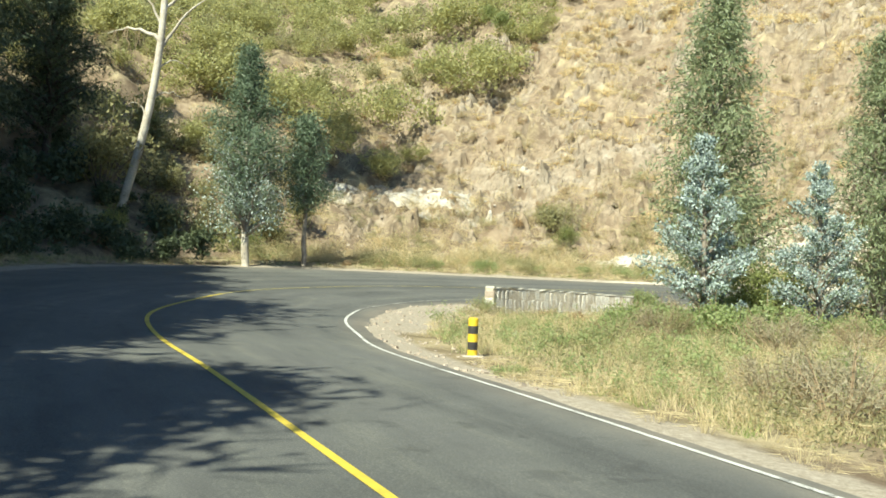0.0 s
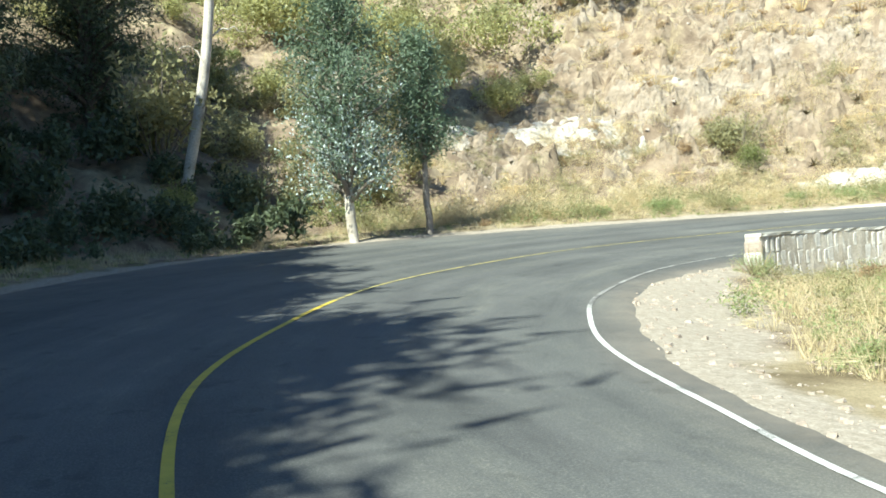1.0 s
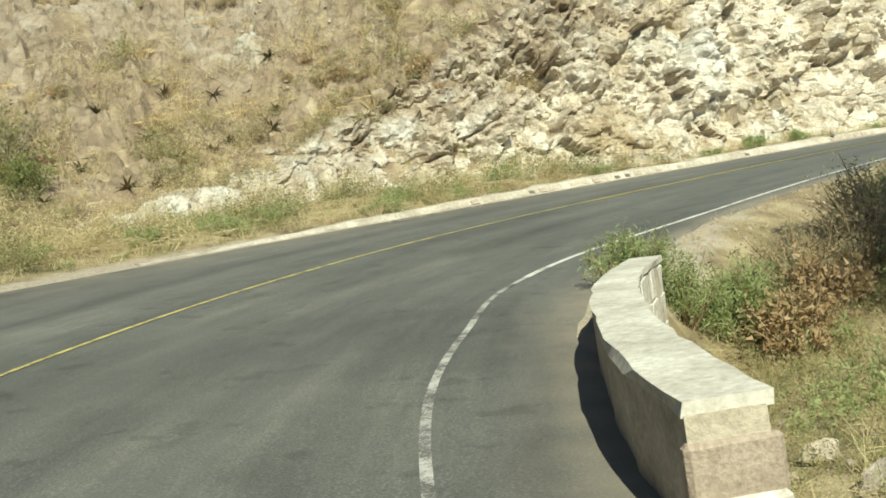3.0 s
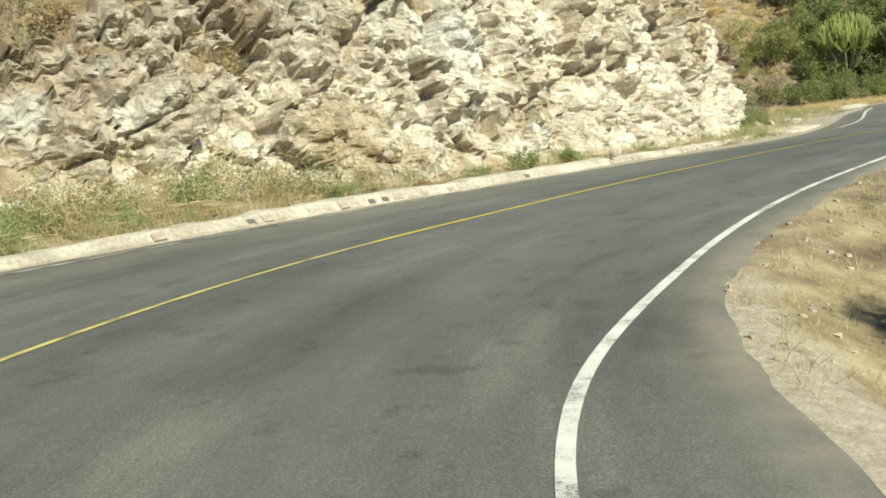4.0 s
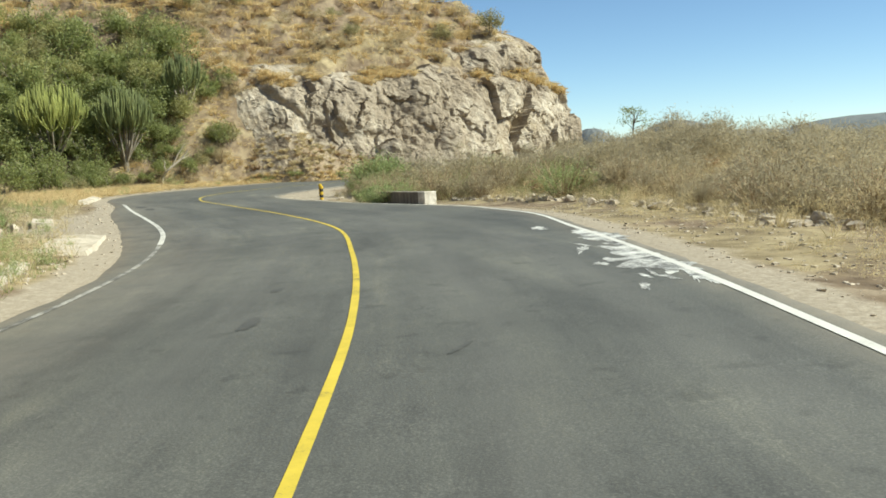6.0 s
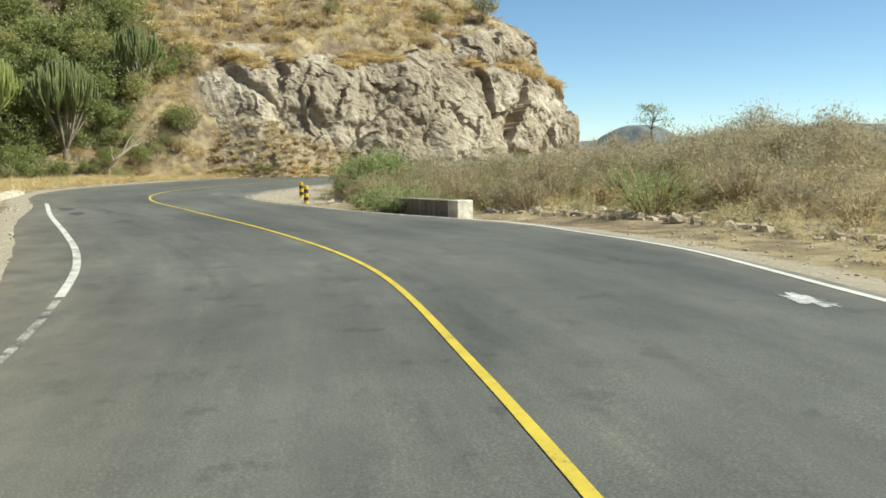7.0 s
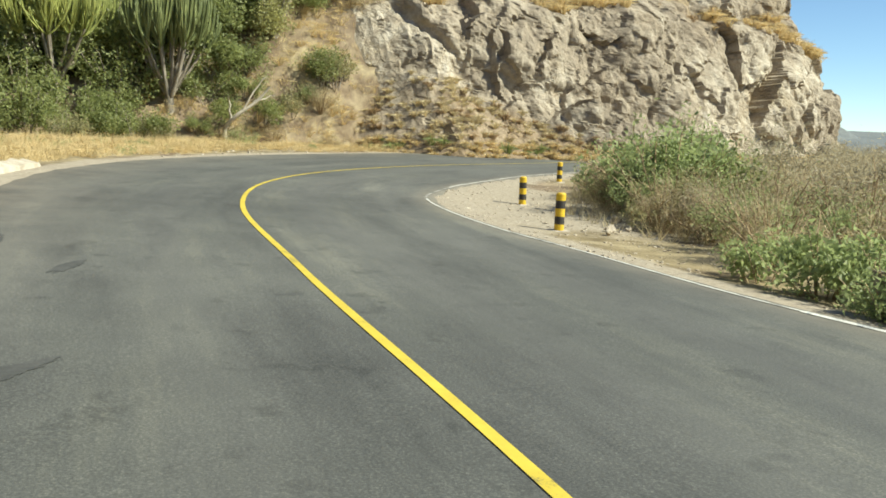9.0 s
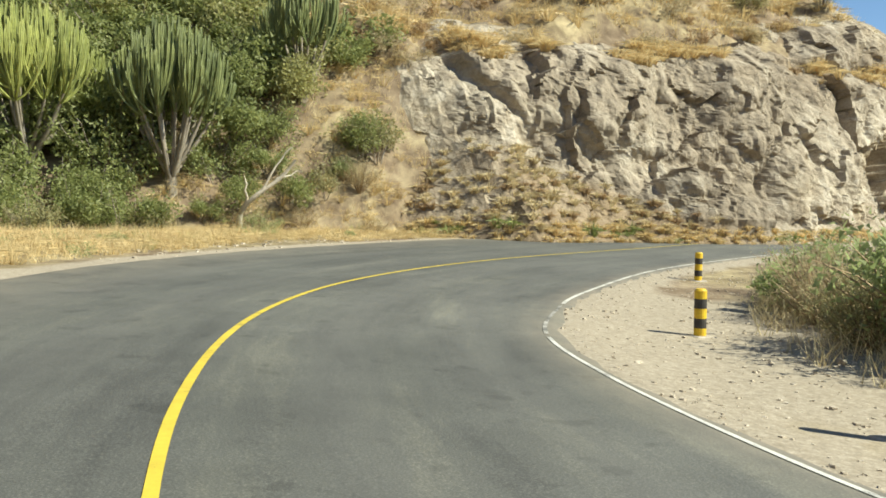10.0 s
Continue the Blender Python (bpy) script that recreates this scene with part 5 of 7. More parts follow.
# -- dry aloes on the earth slope
def aloe(seed):
    """A rosette of stiff pointed leaves."""
    rng = np.random.default_rng(seed)
    root = empty("aloe", 0, 0, 0)
    for k in range(15):
        a, up = k * 2.4 + rng.uniform(-0.2, 0.2), rng.uniform(0.25, 1.1)
        d = np.array([math.cos(a), math.sin(a), 0])
        n = 6
        t = np.linspace(0, 1, n)[:, None]
        p = d * t * 0.42 * math.cos(up * 0.6) + np.array([0, 0, 1]) * (t * 0.42 * up - 0.16 * t**2)
        side = np.array([-d[1], d[0], 0])
        w = 0.035 * (1 - t**1.5) + 0.004
        keel = p - np.array([0, 0, 0.02]) * (1 - t)
        v = np.stack([p + side * w, keel, p - side * w], 1).reshape(-1, 3)
        f = [q for i in range(n - 1) for q in ((3 * i, 3 * i + 1, 3 * i + 4, 3 * i + 3), (3 * i + 1, 3 * i + 2, 3 * i + 5, 3 * i + 4))]
        sheet("leaf", v, f, ALOE_SKIN, root, True)
    return tagged(root, "withered brown-green aloe rosette on the earth slope", "aloe", "aloes on the slope")


ALOE_SKIN = plain("aloe_skin", (0.1, 0.09, 0.045), (0.26, 0.22, 0.12), 3.0, 0.7, 0.3, 0.01)
first_aloe = put(aloe(3), 4.6, 55.0, 1.3)
for k, (ax, ay) in enumerate(((5.4, 54.6), (6.6, 55.6), (7.6, 55.4), (8.4, 56.0), (6.0, 56.8), (9.8, 55.6), (10.6, 56.8), (3.6, 56.2), (7.2, 58.2), (9.0, 58.4), (4.8, 58.0), (11.4, 58.6), (2.2, 55.0), (12.2, 56.2), (1.0, 57.4))):
    again(first_aloe, ax, ay, 1.0 + 0.08 * (k % 6), 47 * k, -0.15)

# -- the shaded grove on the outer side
tall_gum = gum_tree("eucalyptus", 19.0, 4.9, 12, 90, 190, 0.68, 0.14, SHADE_DARKENED_LEAF, BARK_GREY, None, "tall eucalyptus on the outer slope, leaf colour darkened for shade")
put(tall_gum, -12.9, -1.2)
other_gum = gum_tree("eucalyptus", 16.5, 4.5, 13, 80, 190, 0.68, 0.1, SHADE_DARKENED_LEAF, BARK_DARK, None, "eucalyptus in the grove above the bend, leaf colour darkened for shade")
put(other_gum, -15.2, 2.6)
for gx0, gy0, gs, gr, which in ((-13.5, 5.5, 0.95, 40, 0), (-16.5, 10.0, 1.0, 90, 1), (-12, -7, 1.0, 310, 1), (-5.2, -6.2, 0.74, 190, 1), (-7.8, -3.8, 0.8, 30, 0),
                               (-6.5, -11.0, 0.8, 230, 0), (-13.0, -4.5, 1.1, 20, 0), (-16.0, 0.5, 1.05, 70, 1), (-25.5, 14.0, 1.15, 280, 1), (-31.0, 16.0, 1.15, 15, 0), (-14.8, 8.0, 0.9, 200, 1), (-17.6, 6.0, 1.0, 10, 0),
                               (-19.5, 10.5, 1.05, 130, 1), (-15.4, 3.0, 1.0, 265, 0), (-9.6, -5.0, 0.95, 300, 1), (-3.4, -4.8, 0.57, 20, 0), (-6.8, -2.4, 0.76, 120, 1),
                               (-9.2, 2.2, 0.74, 210, 0), (-11.6, 8.6, 0.8, 300, 1), (-13.6, 12.2, 0.8, 45, 0), (-15.8, 17.0, 0.8, 170, 1), (-2.9, -7.4, 0.8, 75, 1)):
    again(other_gum if which else tall_gum, gx0 - 2.7, gy0, gs, gr)
fine_gum = gum_tree("eucalyptus", 17.0, 4.3, 14, 110, 270, 0.27, 0.1, SHADE_DARKENED_LEAF, BARK_DARK, None, "fine-leaved eucalyptus on the shaded bank, leaf colour darkened for shade")
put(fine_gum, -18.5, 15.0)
for gx0, gy0, gs, gr in ((-19.0, 19.5, 0.95, 200), (-21.5, 23.5, 1.0, 60), (-27.5, 22.5, 1.1, 20), (-23.5, 29.0, 0.9, 110), (-28.5, 31.5, 1.1, 170), (-27.2, 36.0, 0.95, 240), (-31.5, 42.0, 1.0, 330), (-33.0, 27.0, 1.2, 55),
                         (-35.0, 37.0, 1.1, 75), (-23.0, 18.5, 1.0, 350), (-21.4, 26.4, 0.7, 215), (-25.5, 33.2, 0.85, 35), (-26.3, 43.2, 0.8, 145)):
    again(fine_gum, gx0, gy0, gs, gr)


def bare_tree():
    """A tall leaning pale trunk with a few bare and drooping limbs."""
    rng = np.random.default_rng(21)
    root = empty("bare_gum_tree", 0, 0, 0)
    t = np.linspace(0, 1, 22)
    trunk = np.stack([2.2 * np.sin(2.95 * t) + 0.1 * np.sin(t * 9), 0.5 * t, 25.0 * t - 0.3], 1)
    sheet("trunk", *tube(trunk, 0.185 * (1 - t) ** 0.7 + 0.05, 12), BARK_PALE, root, True)
    def at(f):
        return np.array([np.interp(f, t, trunk[:, c]) for c in range(3)])
    for f, dx, dz, r in ((0.37, -2.9, 0.5, 0.12), (0.35, 2.6, 3.2, 0.1), (0.44, 2.8, 0.9, 0.1), (0.4, -1.6, 1.8, 0.08), (0.31, 1.4, 0.3, 0.05), (0.24, 1.3, 0.5, 0.05), (0.21, -0.9, 0.6, 0.04), (0.58, -2.0, 1.4, 0.06), (0.66, 2.4, 1.2, 0.06), (0.74, -1.8, 1.6, 0.06), (0.82, 1.6, 1.8, 0.05)):
        p = bend(at(f), at(f) + np.array([dx, rng.uniform(-0.8, 0.8), dz]), 0.5, 9, rng, 0.04)
        limb = sheet("limb", *tube(p, np.linspace(r, 0.02, 9), 7), BARK_PALE, root, True)
        twigs = []
        for k in range(30 if dx < -2.5 else 9):
            s = p[rng.integers(3, 9)]
            e = s + np.array([rng.normal() * 0.5, rng.normal() * 0.5, -rng.uniform(0.5, 2.1) if dx < -2.5 else rng.uniform(-0.3, 0.7)])
            twigs.append(tube(bend(s, e, 0.15, 6, rng, 0.03), np.linspace(0.016, 0.006, 6), 4))
        sheet("twig_spray", *joined(twigs), DRY_STEM, limb)
    q = at(0.9) + rng.normal(size=(13000, 3)) * np.array([2.1, 2.1, 2.4])
    sheet("crown", *leaves_at(q, rng.normal(size=q.shape), 0.42, 0.12, rng, 0.6), SHADE_DARKENED_LEAF, root)
    return tagged(root, "leaning pale bare eucalyptus trunk with drooping dead twigs", "tree")


put(bare_tree(), -20.6, 40.6, 1.0, 8)

# -- bushes: a few of each kind, then copies
KINDS = {
    "olive": [shrub("bush", 2.2, 1.7, 30 + k, 1700, 0.145, OLIVE_LEAF, BARK_GREY, "olive-green thorn bush on the dry slope") for k in range(3)],
    "green": [shrub("bush", 2.0, 1.6, 40 + k, 3000, 0.11, GREEN_LEAF, BARK_GREY, "dark green leafy bush at the foot of the hill") for k in range(3)],
    "bright": [shrub("bush", 1.0, 0.9, 50 + k, 1200, 0.09, BRIGHT_LEAF, DRY_STEM, "bright green leafy weed at the edge of the asphalt") for k in range(3)],
    "dry": [shrub("bush", 1.5, 1.25, 60 + k, 3000, 0.14, TWIG_LEAF if k % 2 else DRY_LEAF, DRY_STEM, "dry grey-brown twiggy bush on the valley side", 40, 0.55, 0.12) for k in range(4)],
    "wisp": [shrub("bush", 1.5, 1.2, 64 + k, 4600, 0.062, (OLIVE_LEAF, BRIGHT_LEAF, DRY_LEAF)[k], DRY_STEM, ("wispy olive-green roadside bush", "wispy light green roadside bush", "wispy dry tan roadside bush")[k], 40, 0.5, 0.24) for k in range(3)],
    "tall": [shrub("bush", 2.0, 1.6, 67 + k, 3200, 0.1, BRIGHT_LEAF, DRY_STEM, "tall fresh green bush beside the bollards", 30, 0.6) for k in range(2)],
    "feather": [shrub("bush", 1.1, 0.75, 74 + k, 3000, 0.1, BRIGHT_LEAF, DRY_STEM, "feathery light green weed at the end of the parapet", 40, 0.35, 0.16) for k in range(2)],
    "rust": [shrub("bush", 0.9, 0.7, 70 + k, 900, 0.09, RUST_LEAF, DRY_STEM, "withered rust-brown weed beside the road", 26, 0.5) for k in range(2)],
}
USED = set()


def bush(kind, x, y, s=1.0, tall=None, sink=0.08):
    k = int(RNG.integers(len(KINDS[kind])))
    first = KINDS[kind][k]
    if first.name not in USED:
        USED.add(first.name)
        return put(first, x, y, s, float(RNG.uniform(0, 360)), sink, tall)
    return again(first, x, y, s, float(RNG.uniform(0, 360)), sink, tall)


def scatter(kind, n, x0, x1, y0, y1, smin, smax, keep, tall=None):
    made = 0
    tries = 0
    while made < n and tries < n * 30:
        tries += 1
        x, y = float(RNG.uniform(x0, x1)), float(RNG.uniform(y0, y1))
        if keep(x, y):
            bush(kind, x, y, float(RNG.uniform(smin, smax)), tall)
            made += 1


def deepness(x, y):
    return float(into_hill(np.array([x]), np.array([y]))[0][0])


def clear(x, y, gap=0.8):
    return float(off_road(np.array([x]), np.array([y]))[0][0]) > gap


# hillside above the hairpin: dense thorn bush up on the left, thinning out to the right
FORMS = {"olive": (2.2, 1.7, 1150, 0.14, OLIVE_LEAF, 6, 0.8), "scrub": (2.4, 1.9, 1900, 0.12, SCRUB_LEAF, 7, 0.85), "green": (2.0, 1.6, 1900, 0.13, GREEN_LEAF, 6, 0.8), "shade": (2.0, 1.7, 1000, 0.2, SHADE_DARKENED_LEAF, 6, 0.8),
         "dry": (1.5, 1.25, 900, 0.11, DRY_LEAF, 16, 0.6), "twig": (1.5, 1.35, 1500, 0.12, TWIG_LEAF, 26, 0.75), "mound": (1.7, 1.6, 2300, 0.12, TWIG_LEAF, 30, 0.85), "straw_mound": (1.3, 1.3, 1900, 0.12, DRY_LEAF, 30, 0.85), "rust": (0.9, 0.7, 420, 0.1, RUST_LEAF, 10, 0.5),
         "weed": (0.7, 0.55, 280, 0.075, BRIGHT_LEAF, 14, 0.35), "straw_weed": (0.8, 0.6, 280, 0.068, STRAW_LEAF, 16, 0.3), "olive_weed": (0.75, 0.6, 280, 0.07, OLIVE_LEAF, 14, 0.35)}


def tussock_form(tall, seed, count, width):
    """A tuft of arching dry blades."""
    rng = np.random.default_rng(seed)
    a = rng.uniform(0, 6.28, count)
    r = rng.uniform(0, 1, count) ** 0.7
    d = np.stack([np.cos(a) * r * 0.9, np.sin(a) * r * 0.9, np.ones(count)], 1)
    c = np.stack([np.cos(a) * r * 0.16 * tall, np.sin(a) * r * 0.16 * tall, np.full(count, -0.05)], 1)
    up = leaves_at(c, d.copy(), tall * 0.8, width, rng)
    tip = c + d / np.linalg.norm(d, axis=1)[:, None] * tall * 0.5
    over = leaves_at(tip, d * np.array([2.4, 2.4, 0.25]), tall * 0.55, width * 0.8, rng, 0.25)
    return joined([up, over])


def patch(n, box, smin, smax, keep, label, seed, forms, mat, name="brush", category="brush"):
    """Plants past counting, strewn over a stretch of ground, as one sheet."""
    rng = np.random.default_rng(seed)
    x0, x1, y0, y1 = box
    xs, ys = rng.uniform(x0, x1, n * 8), rng.uniform(y0, y1, n * 8)
    ok = keep(xs, ys)
    xs, ys = xs[ok][:n], ys[ok][:n]
    zs = land(xs, ys)[0]
    pieces = []
    for x, y, z in zip(xs, ys, zs):
        v, f = forms[rng.integers(len(forms))]
        s, a = rng.uniform(smin, smax), rng.uniform(0, 6.28)
        c, t = math.cos(a) * s, math.sin(a) * s
        pieces.append((np.stack([v[:, 0] * c - v[:, 1] * t + x, v[:, 0] * t + v[:, 1] * c + y, v[:, 2] * s * rng.uniform(0.8, 1.2) + z - 0.06], 1), f))
    return tagged(sheet(name, *joined(pieces), mat), label, category, kind="stuff")


def weeds(kind, n, box, smin, smax, keep, label, seed):
    tall, spread, count, size, mat, stems, fill = FORMS[kind]
    forms = [shrub_form(tall, spread, seed * 10 + k, count, size * (1.15 if kind == "straw_weed" else 0.85), stems, fill, 0.15 if kind == "straw_weed" else 0.34, 9)[1] for k in range(5)]
    return patch(n, box, smin, smax, keep, label, seed, forms, mat, "weeds", "weeds")


def tussocks(n, box, smin, smax, keep, label, seed, mat, width=0.02):
    return patch(n, box, smin, smax, keep, label, seed, [tussock_form(0.7, seed * 10 + k, 38, width) for k in range(5)], mat, "tussock_grass", "grass")


def hill(lo, hi, scale=4.0, shift=0.0, least=-9.0):
    def keep(x, y):
        deep = into_hill(x, y)[0]
        ok = (deep > lo) & (deep < hi)
        if lo < 0:
            ok &= off_road(x, y)[0] > 1.5
        if least > -5:
            ok[ok] = np.array([rough(a, b, shift, scale, 3) for a, b in zip(x[ok], y[ok])]) > least
        return ok
    return keep


def beside(lo, hi, sign, scale=2.5, shift=0.0, least=-9.0, where=None):
    def keep(x, y):
        out, side, _ = off_road(x, y)
        ok = (out > lo) & (out < hi) & (np.sign(side) == sign) & (into_hill(x, y)[0] < 1.0)
        if where is not None:
            ok &= where(x, y)
        if least > -5:
            ok[ok] = np.array([rough(a, b, shift, scale, 3) for a, b in zip(x[ok], y[ok])]) > least
        return ok
    return keep


def brush(kind, n, box, smin, smax, keep, label, seed):
    """Far bushes past counting, as one sheet of leaves."""
    rng = np.random.default_rng(seed)
    tall, spread, count, size, mat, stems, fill = FORMS[kind]
    forms = [shrub_form(tall, spread, seed * 10 + k, count, size, stems, fill, 0.15 if stems >= 26 else 0.5, 11)[1] for k in range(4)]
    x0, x1, y0, y1 = box
    pieces = []
    tries = 0
    while len(pieces) < n and tries < n * 30:
        tries += 1
        x, y = float(rng.uniform(x0, x1)), float(rng.uniform(y0, y1))
        if keep(x, y):
            v, f = forms[rng.integers(4)]
            s, a = rng.uniform(smin, smax), rng.uniform(0, 6.28)
            c, t = math.cos(a) * s, math.sin(a) * s
            w = np.stack([v[:, 0] * c - v[:, 1] * t + x, v[:, 0] * t + v[:, 1] * c + y, v[:, 2] * s * rng.uniform(0.8, 1.15) + height(x, y) - 0.08], 1)
            pieces.append((w, f))
    return tagged(sheet("brush", *joined(pieces), mat), label, "brush", kind="stuff")


# hillside above the hairpin: dense thorn bush up on the left, thinning out to the right
def high_left(x, y):
    return x < -9.5 + (y - 60.0) * 0.45


brush("scrub", 130, (-46, 6, 50, 106), 0.9, 2.5, lambda x, y: deepness(x, y) > 7 and high_left(x, y) and rough(x, y, 3, 7.0, 2) > -0.35, "yellow-green thorn scrub high on the hillside", 201)
brush("olive", 60, (-44, 2, 48, 98), 0.6, 1.5, lambda x, y: deepness(x, y) > 4 and high_left(x, y - 5) and rough(x, y, 9, 8.0, 2) > -0.2, "olive scrub on the hillside", 202)
brush("green", 26, (-40, 2, 48, 98), 0.5, 1.3, lambda x, y: deepness(x, y) > 4 and high_left(x, y - 3), "darker green scrub on the hillside", 206)
brush("rust", 190, (-20, 26, 50, 80), 0.4, 1.0, lambda x, y: deepness(x, y) > 1.5, "withered brown weeds on the earth slope", 203)
brush("dry", 130, (-24, 26, 48, 82), 0.3, 0.8, lambda x, y: deepness(x, y) > 0.3, "dry withered scrub on the earth slope", 204)
# the undergrowth's leaf colour carries some of the shade under the trees
brush("shade", 190, (-40, -13.5, 6, 46), 0.5, 1.3, lambda x, y: clear(x, y, 1.3) and deepness(x, y) > -7 and x < -13 - max(0, y - 36) * 0.9, "undergrowth below the grove, leaf colour darkened for shade", 205)
brush("olive", 20, (-26, -13, 43, 54), 0.7, 1.4, lambda x, y: clear(x, y, 3.0), "olive bushes round the bare trunk", 207)
tussocks(420, (-14, 30, 50, 82), 0.7, 1.6, hill(1.5, 30), "dry arching tussocks on the earth slope", 231, STRAW)
tussocks(500, (0, 26, 62, 96), 0.8, 1.8, hill(8, 45, 5.0, 6, -0.1), "golden grass high on the slope", 239, GOLD_STRAW, 0.03)
tussocks(300, (-30, 30, 50, 84), 0.7, 1.6, hill(2, 30, 5.0, 4, 0.12), "golden tussocks in patches on the slope", 232, GOLD_STRAW)
weeds("straw_weed", 520, (-16, 22, 42, 60), 0.8, 1.8, hill(-7, 8, 3.0, 1, -0.25), "dry straw-coloured weeds at the foot of the slope", 233)
weeds("olive_weed", 380, (-16, 20, 42, 60), 0.8, 1.7, hill(-7, 7, 3.0, 6, 0.0), "olive weeds at the foot of the slope", 234)
weeds("weed", 190, (-15, 16, 42, 58), 0.5, 1.2, beside(0.8, 6, 1, 2.5, 8, 0.0), "fresh green weeds behind the far edge of the road", 235)
tussocks(500, (-16, 14, 42, 56), 0.6, 1.3, beside(1.0, 9, 1), "tall dry grass behind the far edge of the road", 236, STRAW, 0.012)
tussocks(260, (12, 46, 45, 52), 0.4, 0.9, beside(1.3, 6, 1), "dry grass along the foot of the road cut", 237, STRAW, 0.012)
weeds("weed", 60, (12, 45, 45, 52), 0.4, 0.8, beside(1.2, 5, 1, 2.0, 3, 0.05), "green weeds along the foot of the road cut", 238)
# the inside of the bend, full of mixed weeds



def past_turnout(x, y):
    d = np.hypot(x[:, None] - WALL_LINE[None, :, 0], y[:, None] - WALL_LINE[None, :, 1]).min(1)
    return (d > 1.5) & (np.hypot(x - 1.5, y - 12.7) > 0.6) & (np.hypot(x - 1.7, y - 11.2) > 0.7)


def behind_wall(x, y):
    d = np.hypot(x[:, None] - WALL_LINE[None, :, 0], y[:, None] - WALL_LINE[None, :, 1])
    i = d.argmin(1)
    n = normals_of(WALL_LINE)[i]
    s = (x - WALL_LINE[i, 0]) * n[:, 0] + (y - WALL_LINE[i, 1]) * n[:, 1]
    return (d.min(1) > 0.5) & (d.min(1) < 4.0) & (s < -0.4)


weeds("straw_weed", 120, (0, 10, 26, 35), 0.22, 0.45, behind_wall, "dry tan weeds behind the parapet", 245)
weeds("olive_weed", 190, (0, 10, 26, 35), 0.3, 0.65, behind_wall, "olive weeds behind the parapet", 246)
tussocks(220, (0, 10, 26, 35), 0.3, 0.55, behind_wall, "dry grass behind the parapet", 247, STRAW, 0.012)
weeds("straw_weed", 560, (-1, 20, -6, 37), 0.4, 0.85, beside(1.5, 16, -1, 2.0, 2, -0.3, past_turnout), "dry tan weeds inside the bend", 241)
weeds("olive_weed", 330, (-1, 20, -6, 37), 0.5, 1.15, beside(1.5, 16, -1, 2.0, 5, -0.25, past_turnout), "olive weeds inside the bend", 242)
weeds("weed", 380, (-1, 19, 2, 37), 0.5, 1.15, beside(1.5, 14, -1, 2.0, 9, -0.1, past_turnout), "light green weeds inside the bend", 243)
tussocks(520, (-1, 20, -8, 37), 0.4, 0.9, beside(1.5, 16, -1, 2.0, 3, -0.4, past_turnout), "dry grass tufts inside the bend", 244, STRAW, 0.01)
for x, y, s, kind in ((1.3, 56.2, 1.1, "olive"), (2.0, 55.4, 0.8, "green"), (0.4, 56.6, 0.8, "olive"), (-4.0, 52.6, 0.5, "bright"), (-8.7, 41.6, 0.5, "rust"), (-2.2, 45.9, 0.75, "bright"), (-4.6, 44.6, 0.6, "bright"), (0.6, 47.3, 0.6, "bright"),
                      (3.0, 47.9, 0.75, "bright"), (5.2, 48.2, 0.7, "bright"), (9.5, 48.8, 0.5, "bright"), (-22.1, 41.4, 2.2, "olive"), (-18.6, 43.0, 1.2, "olive"), (-15.2, 43.6, 0.9, "green"),
                      (-24.4, 44.0, 1.4, "green"), (-19.5, 38.0, 0.9, "green"), (-13.6, 42.2, 0.6, "olive"), (-7.2, 42.6, 0.5, "rust"), (14.7, 49.6, 1.0, "bright"), (17.8, 48.6, 0.5, "bright"),
                      (24.3, 47.8, 0.75, "bright"), (25.9, 47.4, 0.7, "bright"), (22.4, 48.1, 0.5, "bright"), (30.0, 46.9, 0.4, "bright"), (11.4, 49.4, 0.45, "bright"), (20.2, 48.2, 0.4, "rust")):
    bush(kind, x, y, s)
# inside the bend, by the parapet
for x, y, s, kind in ((8.8, 33.6, 0.8, "rust"), (9.9, 33.4, 0.5, "wisp"), (11.0, 33.9, 0.6, "wisp"), (12.4, 35.0, 0.8, "wisp"), (11.6, 32.6, 0.7, "olive"), (13.4, 33.6, 0.9, "wisp"), (13.6, 36.0, 0.7, "wisp"),
                      (9.2, 28.4, 0.6, "olive"), (5.6, 27.2, 0.8, "bright"), (5.6, 19.6, 1.2, "bright"), (6.9, 19.8, 1.3, "bright"), (8.3, 20.2, 1.3, "bright"), (9.9, 20.0, 1.1, "bright"), (4.4, 20.6, 0.9, "bright"), (11.4, 20.8, 1.2, "bright"), (5.0, 22.6, 1.1, "bright"), (7.4, 24.4, 1.4, "bright"), (8.8, 24.2, 1.2, "green"), (4.2, 17.6, 0.6, "wisp"), (5.4, 18.6, 0.7, "wisp"), (7.4, 17.4, 0.75, "wisp"), (9.6, 17.6, 0.7, "wisp"), (6.4, 15.6, 0.45, "wisp"), (8.6, 14.6, 0.5, "wisp"), (4.6, 12.8, 0.4, "wisp"), (6.6, 10.4, 0.4, "wisp"), (10.4, 12.4, 0.5, "wisp"),
                      (11.4, 18.6, 0.8, "olive"), (3.0, 15.8, 0.5, "bright"), (2.6, 9.6, 0.35, "bright"), (0.6, 17.2, 0.35, "bright"), (0.4, 19.0, 0.3, "bright"), (0.1, 26.9, 0.5, "wisp"), (1.6, 27.2, 0.3, "wisp"), (2.6, 28.0, 0.35, "wisp"), (4.6, 29.0, 0.45, "wisp"),
                      (13.2, 17.5, 1.0, "olive"), (15.0, 24.0, 1.2, "olive"), (14.5, 30.5, 1.0, "dry"), (2.2, 26.4, 0.6, "rust"), (3.3, 24.6, 0.6, "rust")):
    bush(kind, x, y, s)
